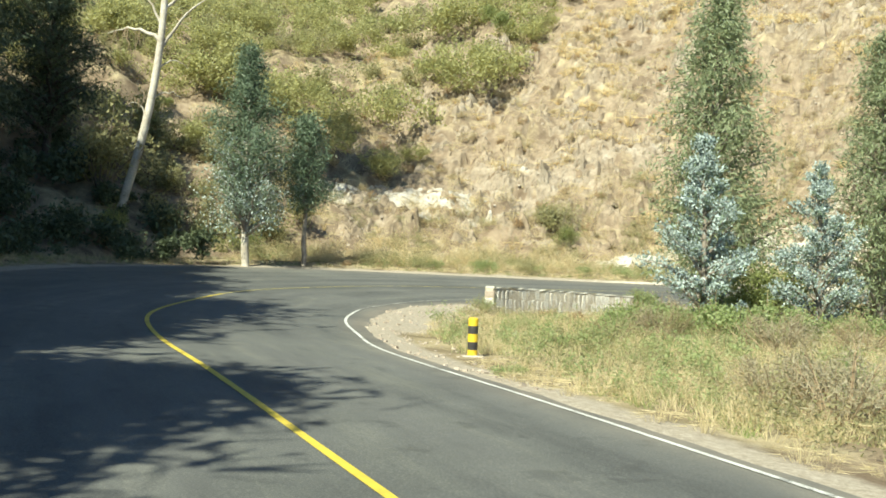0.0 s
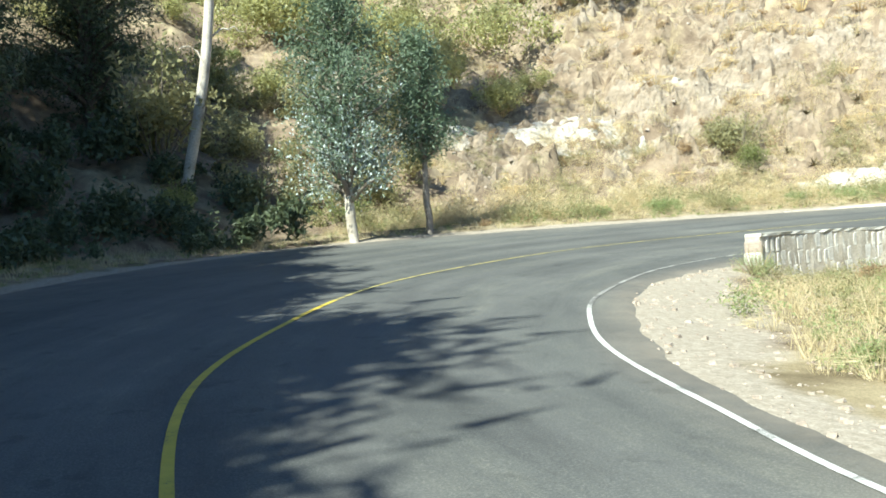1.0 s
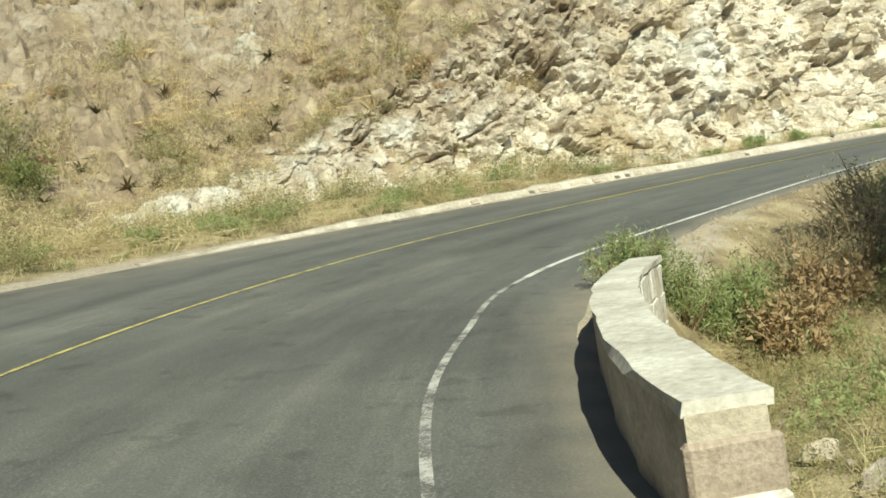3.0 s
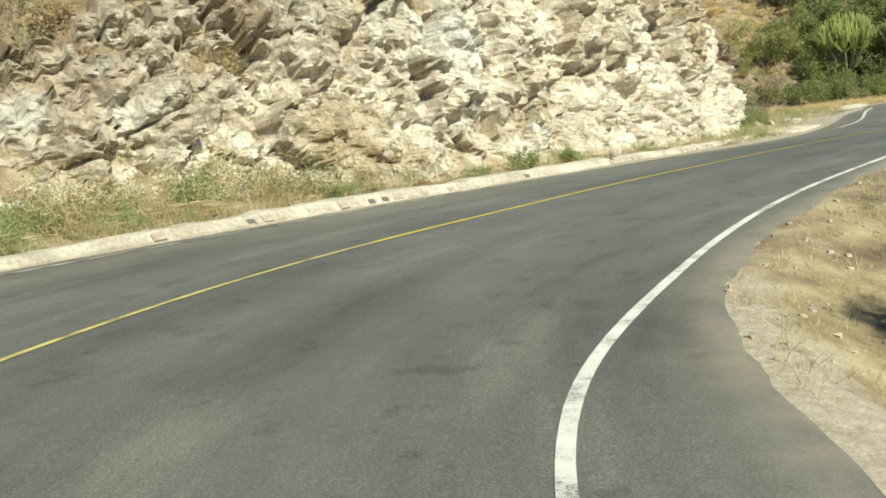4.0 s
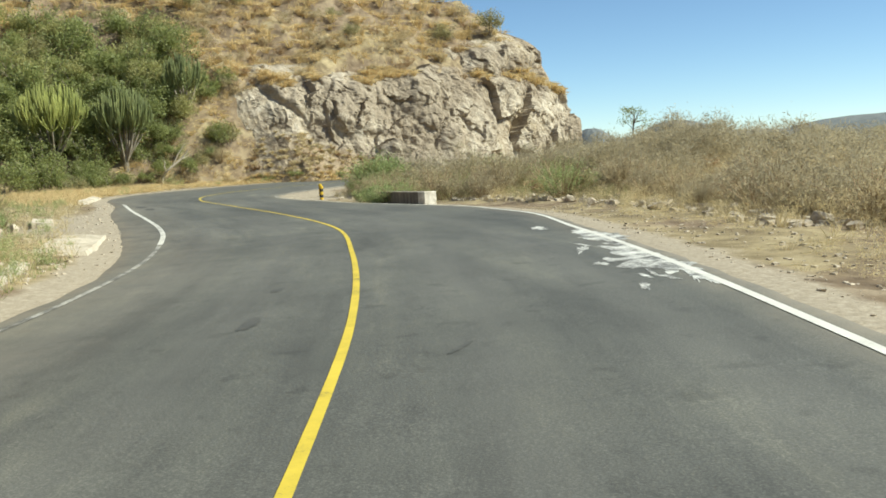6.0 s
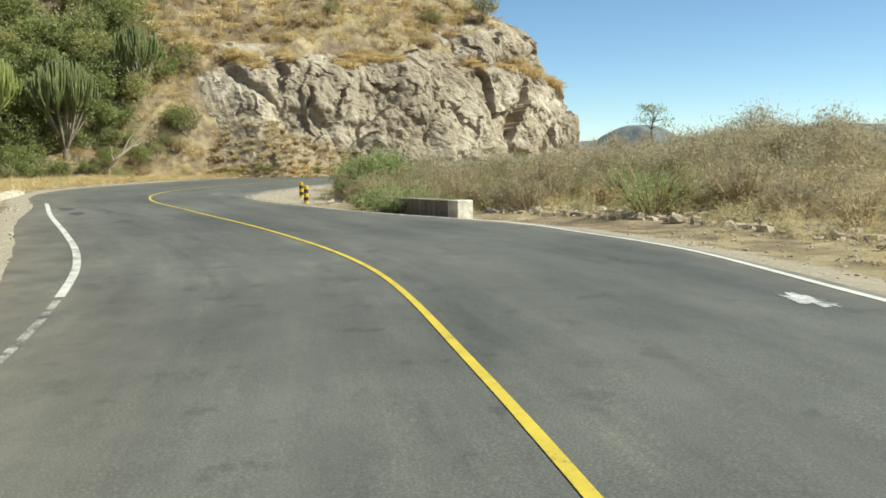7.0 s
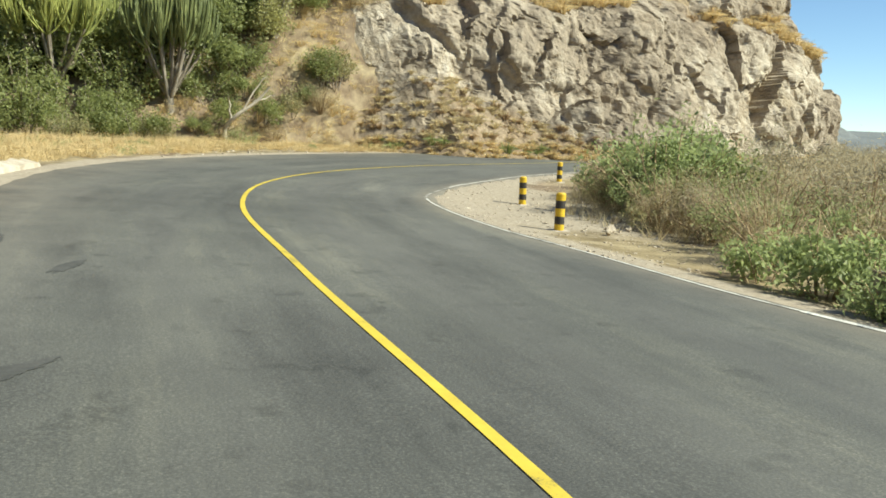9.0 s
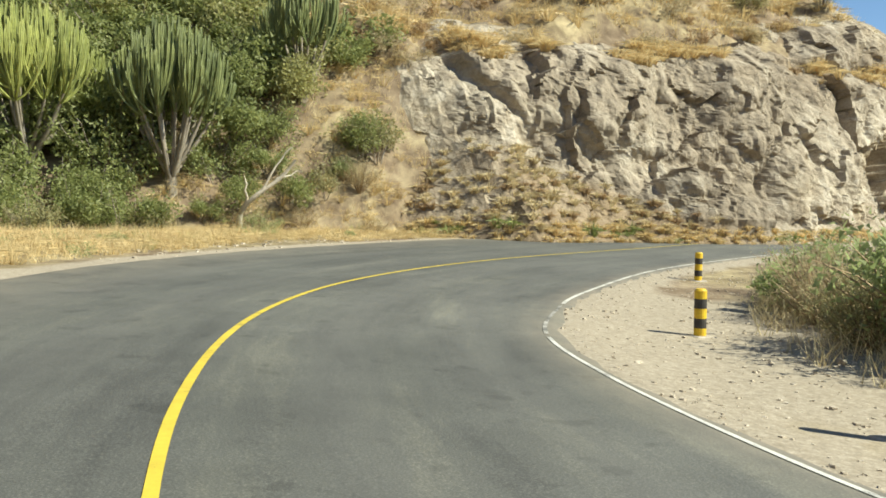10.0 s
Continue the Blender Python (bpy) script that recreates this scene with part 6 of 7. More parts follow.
scatter("dry", 26, 4, 24, 4, 33, 0.4, 0.8, lambda x, y: clear(x, y, 2.4) and x < 6 + 0.6 * y)
# the valley side along the second stretch
brush("twig", 110, (33, 114, -12, 30), 0.7, 1.5, lambda x, y: clear(x, y, 6.0) and deepness(x, y) < -3, "grey-brown brush on the valley side", 211)
brush("olive", 36, (36, 110, -4, 29), 0.35, 0.65, lambda x, y: clear(x, y, 6.0) and deepness(x, y) < -3, "olive brush on the valley side", 212)
brush("rust", 60, (33, 100, 10, 32), 0.7, 1.2, lambda x, y: clear(x, y, 4.5), "withered reddish-tan brush on the valley side", 213)
brush("mound", 120, (40, 104, 4, 29.5), 0.6, 1.25, lambda x, y: clear(x, y, 6.0) and deepness(x, y) < -3, "rounded grey-brown thorn bushes on the valley side", 215)
brush("straw_mound", 110, (38, 100, 12, 31), 0.6, 1.2, lambda x, y: clear(x, y, 5.0) and deepness(x, y) < -3, "rounded dry tan bushes on the valley side", 216)
brush("mound", 12, (61, 75, 28.5, 33), 1.0, 1.35, lambda x, y: clear(x, y, 4.0), "tall rounded dry bushes behind the bollards", 217)
brush("straw_mound", 14, (60, 76, 29, 33.5), 1.1, 1.5, lambda x, y: clear(x, y, 3.6), "tall dry tan bushes behind the bollards", 218)
brush("mound", 26, (46, 66, 20, 29), 1.0, 1.4, lambda x, y: clear(x, y, 7.0), "taller grey-brown brush on the swell", 214)
scatter("wisp", 16, 44, 86, 27, 34.5, 0.8, 1.5, lambda x, y: clear(x, y, 3.6) and deepness(x, y) < -3)
scatter("dry", 46, 33, 71, 27, 34, 0.6, 1.2, lambda x, y: clear(x, y, 4.0) and deepness(x, y) < -3)
scatter("dry", 10, 12, 34, 20, 33.5, 0.5, 0.9, lambda x, y: clear(x, y, 4.5))
weeds("straw_weed", 520, (36, 88, 24, 36), 0.5, 1.0, beside(3.0, 12, -1), "dry tan weeds under the valley-side bushes", 251)
weeds("olive_weed", 90, (46, 88, 26, 37), 0.6, 1.4, beside(2.8, 10, -1), "olive weeds under the valley-side bushes", 252)
weeds("straw_weed", 120, (14, 40, 22, 36), 0.3, 0.8, beside(3.6, 12, -1, 2.0, 4, -0.1), "withered weeds on the bare shoulder", 253)
weeds("straw_weed", 150, (20, 46, 25, 37), 0.25, 0.6, beside(1.5, 6, -1, 1.6, 11, -0.1), "brown withered weeds among the rubble", 256)
weeds("olive_weed", 34, (9, 18, 34, 39), 0.18, 0.4, beside(0.5, 3.5, -1, 1.2, 13, -0.1), "olive weeds at the broken edge of the asphalt", 257)
weeds("straw_weed", 70, (9, 20, 34, 39), 0.15, 0.38, beside(0.35, 3.5, -1, 1.2, 17, -0.1), "low brown weeds at the broken edge of the asphalt", 259)
weeds("straw_weed", 110, (10, 30, 31, 38), 0.3, 0.7, beside(1.3, 6, -1, 1.5, 7, -0.05), "short dry weeds on the shoulder", 255)
tussocks(220, (2, 17, -12, 12), 0.3, 0.7, beside(0.55, 3.0, -1, 1.5, 5, -0.1), "dry grass at the edge of the inner verge", 262, STRAW, 0.014)
tussocks(160, (9, 32, 31, 38), 0.25, 0.6, beside(1.0, 6, -1, 1.5, 2, -0.2), "trampled dry grass on the shoulder", 256, STRAW, 0.012)
tussocks(320, (72, 98, 46, 58), 0.5, 1.1, beside(1.2, 9, 1), "uneven golden grass below the euphorbias", 257, GOLD_STRAW, 0.02)
weeds("weed", 30, (78, 100, 34, 54), 0.5, 0.9, beside(1.4, 6, 1), "green weeds in the golden grass", 258)
weeds("weed", 60, (44, 66, 44, 56), 0.5, 1.0, beside(2.0, 9, 1), "green weeds behind the lay-by", 254)
for x, y, s, kind in ((58.5, 36.35, 0.85, "bright"), (58.0, 35.9, 0.8, "wisp"), (59.4, 35.9, 0.95, "bright"), (60.3, 36.2, 1.1, "bright"), (61.3, 36.5, 0.9, "bright"), (59.9, 35.4, 1.2, "bright"), (58.9, 34.9, 0.8, "wisp"), (60.2, 35.0, 0.9, "wisp"), (62.8, 35.6, 0.9, "wisp"), (64.2, 35.2, 1.1, "wisp"), (65.6, 34.6, 1.2, "wisp"), (69.0, 35.1, 1.2, "wisp"),
                      (70.0, 35.0, 1.2, "tall"), (71.2, 34.6, 1.35, "tall"), (70.6, 34.2, 1.2, "tall"), (69.2, 34.9, 1.0, "wisp"), (72.0, 35.2, 0.9, "wisp"), (72.8, 35.2, 1.0, "wisp"), (74.4, 34.8, 1.1, "wisp"), (75.2, 34.7, 0.9, "dry"), (47.2, 49.4, 1.2, "feather"), (48.4, 49.2, 1.0, "feather"), (49.6, 50.0, 1.1, "wisp"), (47.6, 50.8, 1.3, "wisp"), (50.9, 50.2, 0.9, "feather"), (48.9, 51.4, 1.2, "olive"), (76.0, 34.6, 1.3, "bright"), (77.2, 34.2, 1.2, "feather"), (76.9, 33.6, 0.9, "tall"), (78.4, 33.4, 1.0, "wisp"), (67.4, 34.4, 1.1, "wisp"), (63.4, 34.0, 1.0, "wisp"),
                      (70.4, 34.0, 1.2, "green"), (66.6, 35.0, 0.9, "dry"), (68.0, 35.6, 0.8, "dry"), (71.8, 34.3, 1.0, "dry"), (73.6, 34.4, 0.9, "wisp"), (72.6, 33.0, 1.2, "wisp"), (75.5, 33.4, 1.3, "bright"),
                      (42.6, 30.0, 0.6, "dry"), (40.9, 29.6, 0.5, "dry"), (34.6, 30.6, 0.9, "dry"), (36.9, 30.2, 0.8, "dry"), (31.8, 31.0, 0.7, "dry"), (29.4, 31.6, 0.6, "rust")):
    bush(kind, x, y, s)
# the hollow with the spurges, and the slope over the far cliff
for x, y, s, kind in ((89.6, 53.2, 0.7, "olive"), (93.4, 50.6, 0.6, "olive"), (95.3, 48.9, 0.7, "green"), (96.6, 48.8, 1.2, "green"), (97.2, 50.8, 1.8, "green"), (96.8, 52.6, 2.0, "green"),
                      (95.4, 52.7, 1.6, "green"), (93.0, 52.6, 1.4, "green"), (98.4, 47.2, 1.2, "green"), (97.4, 46.9, 0.9, "green"), (99.8, 48.8, 1.6, "green"), (95.0, 57.5, 2.0, "green"), (92.5, 55.9, 1.8, "green"),
                      (95.3, 47.0, 0.9, "wisp"), (96.5, 45.5, 0.8, "wisp"), (97.6, 44.6, 0.8, "olive"), (93.2, 51.2, 1.2, "green"), (92.4, 53.2, 1.3, "green"), (91.2, 55.4, 1.4, "green"), (94.4, 52.8, 1.2, "green"), (96.2, 47.8, 0.9, "green"), (96.9, 46.0, 0.9, "green"), (97.8, 48.4, 1.6, "green"),
                      (98.6, 50.8, 2.0, "green"), (96.4, 54.6, 1.8, "green"), (98.0, 57.0, 2.0, "green"), (93.6, 57.6, 1.8, "green"), (89.0, 57.8, 1.7, "green"), (101.0, 53.0, 2.4, "green"), (102.5, 48.2, 1.8, "green"),
                      (104.8, 50.4, 2.6, "green"), (107.0, 47.6, 2.2, "green"), (101.8, 57.6, 2.4, "green"), (106.4, 55.4, 2.4, "green"), (110.5, 50.5, 2.2, "green"), (98.4, 61.4, 2.0, "green"), (94.0, 62.0, 1.8, "green"),
                      (104.0, 62.0, 2.2, "green"), (99.2, 43.2, 1.1, "green"), (98.3, 43.3, 1.0, "wisp"), (99.4, 42.6, 1.1, "olive"), (98.2, 44.0, 0.9, "feather"), (97.5, 42.6, 0.6, "wisp"), (110.0, 58.0, 2.2, "green"), (85.3, 49.6, 0.5, "bright"), (94.9, 43.6, 0.4, "bright"), (97.6, 40.2, 0.4, "bright"),
                      (99.4, 37.2, 0.35, "bright"), (86.6, 60.6, 1.4, "olive"), (81.0, 63.0, 1.4, "olive"), (116.5, 20.5, 1.2, "olive"), (119.0, 14.5, 1.3, "olive"), (112.5, 30.0, 0.8, "olive")):
    bush(kind, x, y, s)
brush("rust", 120, (97, 136, 4, 50), 0.6, 1.3, lambda x, y: 3.5 < deepness(x, y) < 18, "brown withered scrub above the far cliff", 219)
brush("olive", 60, (97, 150, 12, 84), 0.7, 1.6, lambda x, y: deepness(x, y) > 11, "olive scrub on the hill above the far cliff", 221)
brush("dry", 150, (95, 140, 4, 60), 0.5, 1.2, lambda x, y: 4.0 < deepness(x, y) < 22, "dry scrub above the far cliff", 222)
brush("green", 60, (88, 107, 44, 60), 0.9, 1.9, lambda x, y: deepness(x, y) > 3 and x - 96 > (48 - y) * 0.5, "dense green thicket behind the euphorbias", 223)
tussocks(380, (92, 116, 10, 47), 0.35, 0.85, beside(0.9, 4.5, 1), "golden grass along the foot of the far cliff", 229, GOLD_STRAW, 0.02)
tussocks(420, (80, 114, 56, 84), 0.8, 1.7, hill(3, 34), "golden grass on the slope above the thicket", 228, GOLD_STRAW, 0.03)
tussocks(260, (84, 98, 45, 60), 0.5, 1.05, beside(1.6, 7, 1), "golden grass on the bank below the thicket", 230, GOLD_STRAW, 0.02)
brush("scrub", 44, (90, 112, 46, 66), 0.9, 1.8, lambda x, y: deepness(x, y) > 3 and x - 96 > (48 - y) * 0.5, "light green thicket above the euphorbias", 225)
tussocks(500, (95, 112, 34, 52), 0.6, 1.2, hill(-1.0, 9), "golden grass on the bank beside the far cliff", 226, GOLD_STRAW)
def shelf_grass(at, n, tall, mat, label, seed):
    """Tufts lodged on the far cliff."""
    rng = np.random.default_rng(seed)
    forms = [tussock_form(tall, 10 * seed + k, 30, 0.05) for k in range(4)]
    pieces = []
    for p in at[rng.integers(0, len(at), n)]:
        v, f = forms[rng.integers(4)]
        pieces.append((v * rng.uniform(0.5, 1.5) + p, f))
    return tagged(sheet("tussock_grass", *joined(pieces), mat), label, "grass", kind="stuff")


shelf_grass(SHELF[0], 380, 0.7, GOLD_STRAW, "golden grass on the ledge of the far cliff", 77)
shelf_grass(SHELF[1], 170, 0.4, STRAW, "dry tufts on the earth bank below the far cliff", 78)
shelf_grass(SHELF[2], 420, 0.36, GOLD_STRAW, "golden grass at the foot of the far cliff", 80)
shelf_grass(SHELF[2], 26, 0.5, GREEN_BLADE, "green weeds at the foot of the far cliff", 81)
shelf_grass(SHELF[1], 60, 0.35, RUST_LEAF, "brown withered tufts on the earth bank", 79)
tussocks(900, (96, 140, 8, 70), 1.0, 2.2, hill(6, 30), "golden tussocks on the slope above the far cliff", 227, GOLD_STRAW, 0.04)
brush("olive", 30, (45, 92, 50, 84), 0.7, 1.5, lambda x, y: deepness(x, y) > 0, "olive scrub on the slope behind the lay-by", 224)
scatter("dry", 12, 46, 60, 48.5, 56, 0.4, 0.8, lambda x, y: deepness(x, y) > -5 and clear(x, y, 2.5))
# the green bush and the tall straw at the far end of the parapet
for x, y, s, kind in ((5.55, 34.45, 0.95, "feather"), (6.3, 34.4, 0.95, "feather"), (8.4, 35.0, 0.6, "wisp"), (9.8, 35.2, 0.6, "feather"), (11.2, 35.4, 0.55, "wisp"), (7.3, 34.3, 1.2, "feather"), (9.4, 33.9, 1.0, "wisp"), (10.4, 34.1, 1.2, "wisp"), (11.4, 34.3, 1.2, "wisp"), (12.6, 34.6, 0.9, "dry"), (9.8, 32.6, 0.9, "wisp"), (7.3, 33.4, 1.2, "rust"), (8.2, 33.8, 1.2, "rust"), (8.9, 34.4, 0.9, "wisp"), (12.4, 33.8, 0.8, "wisp")):
    bush(kind, x, y, s)
weeds("straw_weed", 30, (6.9, 9.6, 33.2, 34.9), 0.6, 1.0, beside(0.2, 4, -1), "tall tan weeds behind the end of the parapet", 260)
weeds("weed", 8, (6.4, 8.0, 34.2, 34.9), 0.8, 1.2, beside(0.2, 4, -1), "tall green weeds behind the end of the parapet", 261)
for firsts in KINDS.values():
    for first in firsts:
        if first.name not in USED:
            bush_spot = (40 + len(USED), 24)
            put(first, *bush_spot, 0.8)


def spurge(name, tall, spread, seed, skin, label, arms=13, forks=5):
    """A candelabra euphorbia: a short trunk and many ribbed, jointed arms that sweep out and turn straight up."""
    rng = np.random.default_rng(seed)
    root = empty(name, 0, 0, 0)
    z0 = tall * 0.16
    sheet("trunk", *tube([(0, 0, -0.4), (0.02, 0, z0 * 0.5), (0, 0.03, z0)], [0.26, 0.22, 0.2], 10), SPURGE_WOOD, root, True)
    def ribbed(path, r):
        v, f = tube(path, r, 10)
        ring = v.reshape(len(path), 10, 3)
        c = ring.mean(1, keepdims=True)
        star = np.where(np.arange(10) % 2 == 0, 1.0, 0.62)[None, :, None]
        return (c + (ring - c) * star).reshape(-1, 3), f
    for k in range(arms):
        a = k * 2.4 + rng.uniform(-0.3, 0.3)
        f = math.sqrt((k + 0.6) / arms)
        out = spread * f
        lo = np.array([0.1 * math.cos(a), 0.1 * math.sin(a), z0 * rng.uniform(0.55, 1.0)])
        mid = np.array([math.cos(a) * out * 0.72, math.sin(a) * out * 0.72, tall * (0.52 - 0.06 * f)])
        n = 9
        t = np.linspace(0, 1, n)[:, None]
        p = lo * (1 - t) + mid * t
        p[:, 2] -= 0.03 * tall * np.sin(t[:, 0] * math.pi)
        limb = sheet("limb", *tube(p, np.linspace(0.085, 0.05, n), 7), SPURGE_WOOD, root, True)
        for j in range(forks):
            b = a + rng.normal() * 0.32 / (0.35 + f)
            o2 = out * rng.uniform(0.72, 1.08) + rng.uniform(0.0, 0.22)
            top = tall * (1 - 0.3 * (o2 / spread) ** 2.2) * rng.uniform(0.84, 1.0)
            q0 = p[rng.integers(7, 9)]
            e = np.array([math.cos(b) * o2, math.sin(b) * o2, max(top, q0[2] + 0.5)])
            m = 13
            s = np.linspace(0, 1, m)[:, None]
            q = q0 * (1 - s) + e * s
            sweep = np.sin(s[:, 0] * math.pi / 2) ** 0.7 - s[:, 0]
            q[:, 0] += sweep * (e[0] - q0[0])
            q[:, 1] += sweep * (e[1] - q0[1])
            r = 0.054 * (1 - 0.18 * (np.arange(m) % 4 == 0)) * np.r_[np.full(m - 1, 1.0), 0.35] * np.linspace(0.75, 1.0, m)
            sheet("arm", *ribbed(q, r), skin, limb)
    return tagged(root, label, "succulent tree")


put(spurge("candelabra_spurge", 6.9, 2.3, 81, SPURGE, "dark green candelabra euphorbia with bare grey lower limbs", 25, 11), 95.6, 50.3, 1, 0, 0.2)
put(spurge("candelabra_spurge", 6.6, 2.9, 82, SPURGE_YELLOW, "yellowish-green candelabra euphorbia among dense bushes", 27, 11), 94.6, 55.2, 1, 0, 0.2)
up_spurge = spurge("candelabra_spurge", 5.8, 2.0, 83, SPURGE, "tall euphorbia on the slope above the hollow", 15, 9)
put(up_spurge, 100.4, 45.8, 1, 0, 0.3)
again(up_spurge, 116.0, 60.0, 0.8, 100, 0.3)


def dead_branch():
    rng = np.random.default_rng(5)
    root = empty("dead_branch", 0, 0, 0)
    p = np.array([(0, 0, -0.2), (-0.2, 0.1, 0.8), (-0.5, -0.5, 1.5), (-0.3, -1.4, 2.2), (-0.4, -2.0, 2.9)])
    p = curve_through(p, 0.25)
    sheet("stem", *tube(p, np.linspace(0.13, 0.05, len(p)), 8), BARK_PALE, root, True)
    for k, e in ((6, (-0.9, -0.2, 2.4)), (9, (-0.2, -1.8, 3.4)), (10, (0.3, -2.2, 2.5))):
        sheet("fork", *tube(bend(p[k], e, 0.15, 7, rng, 0.04), np.linspace(0.06, 0.02, 7), 6), BARK_PALE, root, True)
    return tagged(root, "bent pale dead branch among the bushes", "branch")


put(dead_branch(), 95.6, 47.6, 1.0)


def far_tree():
    """A thin flat-crowned tree out on the swell."""
    rng = np.random.default_rng(14)
    root = empty("thorn_tree", 0, 0, 0)
    p = bend((0, 0, -0.3), (0.25, 0, 4.0), 0, 8, rng, 0.05)
    sheet("trunk", *tube(p, np.linspace(0.11, 0.05, 8), 7), BARK_DARK, root, True)
    wood, q = [], []
    for k in range(11):
        a = k * 2.4
        e = p[-1 - k % 3] + np.array([math.cos(a) * rng.uniform(0.7, 1.7), math.sin(a) * rng.uniform(0.7, 1.7), rng.uniform(0.1, 1.0)])
        w = bend(p[-1 - k % 3], e, 0.1, 6, rng, 0.03)
        wood.append(tube(w, np.linspace(0.04, 0.012, 6), 5))
        q.append(e + rng.normal(size=(70, 3)) * np.array([0.38, 0.38, 0.16]))
    sheet("bough_work", *joined(wood), BARK_DARK, root, True)
    q = np.vstack(q)
    sheet("crown", *leaves_at(q, rng.normal(size=q.shape), 0.17, 0.08, rng, 0.1), GREEN_LEAF, root)
    return tagged(root, "thin flat-crowned tree standing above the dry brush", "tree")


put(far_tree(), 92.4, 9.8, 0.85)

# ---------------------------------------------------------------- grass
def grass(name, n, box, keep, tall, blades, mat, label, lean=0.35, width=0.012, seed=1):
    """Tufts of blades as one sheet of many."""
    rng = np.random.default_rng(seed)
    x0, x1, y0, y1 = box
    xs, ys = rng.uniform(x0, x1, n * 4), rng.uniform(y0, y1, n * 4)
    ok = keep(xs, ys, rng)
    xs, ys = xs[ok][:n], ys[ok][:n]
    if not len(xs):
        return None
    z = land(xs, ys)[0] - 0.02
    m = len(xs) * blades
    h = np.repeat(rng.uniform(tall[0], tall[1], len(xs)), blades)
    c = np.repeat(np.stack([xs, ys, z], 1), blades, 0)
    c[:, :2] += rng.normal(size=(m, 2)) * 0.10 * h[:, None] ** 0.5
    d = np.c_[rng.normal(size=(m, 2)) * lean, np.ones(m)]
    ob = sheet(name, *leaves_at(c, d, h, width + 0.012 * h, rng), mat)
    return tagged(ob, label, "grass", kind="stuff")


def verge(lo, hi, side_sign):
    def keep(x, y, rng):
        out, side, _ = off_road(x, y)
        deep = into_hill(x, y)[0]
        return (out > lo) & (out < hi) & (np.sign(side) == side_sign) & (deep < 0.5)
    return keep


def slope_keep(lo, hi, patch, shift):
    def keep(x, y, rng):
        deep = into_hill(x, y)[0]
        w = np.array([rough(a, b, shift, 4.0, 3) for a, b in zip(x, y)])
        return (deep > lo) & (deep < hi) & (w > patch)
    return keep


def in_bend(x, y, rng):
    out, side, _ = off_road(x, y)
    w = np.array([rough(a, b, 1, 2.5, 3) for a, b in zip(x, y)])
    return (out > 1.1) & (side < 0) & (w > -0.7 + 1.1 * np.exp(-(out - 1.1) / 0.8)) & (np.hypot(x - 1.9, y - 12.2) > 1.3)


grass("dry_grass", 10000, (0, 19, -10, 35), in_bend, (0.1, 0.42), 13, STRAW, "tall dry straw-coloured grass inside the bend", 0.5, 0.006, 2)
grass("green_grass", 9000, (1, 19, 4, 35), in_bend, (0.08, 0.32), 11, GREEN_BLADE, "pale green grass mixed into the dry verge", 0.7, 0.005, 3)
grass("dry_grass", 5000, (-22, 46, 8, 52), verge(0.9, 9, 1), (0.12, 0.42), 10, STRAW, "dry grass on the outer verge", 0.5, 0.006, 4)
grass("dry_grass", 500, (8, 22, 33, 39), verge(0.1, 3.5, -1), (0.05, 0.2), 10, STRAW, "short dry grass at the broken edge of the asphalt", 0.6, 0.005, 14)
grass("green_grass", 2600, (-22, 40, 20, 52), verge(0.8, 4, 1), (0.1, 0.32), 10, GREEN_BLADE, "short green weeds along the outer verge", 0.6, 0.008, 5)
grass("dry_grass", 3400, (-30, 30, 44, 80), slope_keep(0, 30, 0.1, 2), (0.2, 0.6), 9, STRAW, "dry grass tufts on the earth slope", 0.5, 0.008, 6)
grass("dry_grass", 1300, (-6, 46, 50, 76), slope_keep(1.5, 24, 0.05, 7), (0.25, 0.65), 14, STRAW, "pale tussocks clinging to the road cut", 0.6, 0.006, 7)
grass("dry_grass", 4200, (64, 98, 47, 62), verge(1.2, 13, 1), (0.15, 0.5), 10, GOLD_STRAW, "golden dry grass below the euphorbias", 0.5, 0.008, 8)
grass("dry_grass", 6500, (96, 150, 0, 75), slope_keep(6, 45, -0.1, 4), (0.35, 0.8), 8, GOLD_STRAW, "golden grass on the slope above the cliff", 0.5, 0.02, 9)
grass("dry_grass", 7000, (28, 108, 8, 37), verge(3.0, 26, -1), (0.2, 0.6), 9, STRAW, "dry grass among the valley-side brush", 0.55, 0.008, 10)
grass("dry_grass", 1500, (44, 64, 45, 60), verge(1.4, 14, 1), (0.12, 0.4), 10, STRAW, "dry grass behind the lay-by", 0.5, 0.006, 11)

grass("dry_grass", 900, (94, 103, 38, 51), slope_keep(-1.5, 7, -0.6, 4), (0.2, 0.55), 10, GOLD_STRAW, "golden grass at the foot of the far cliff", 0.5, 0.008, 12)

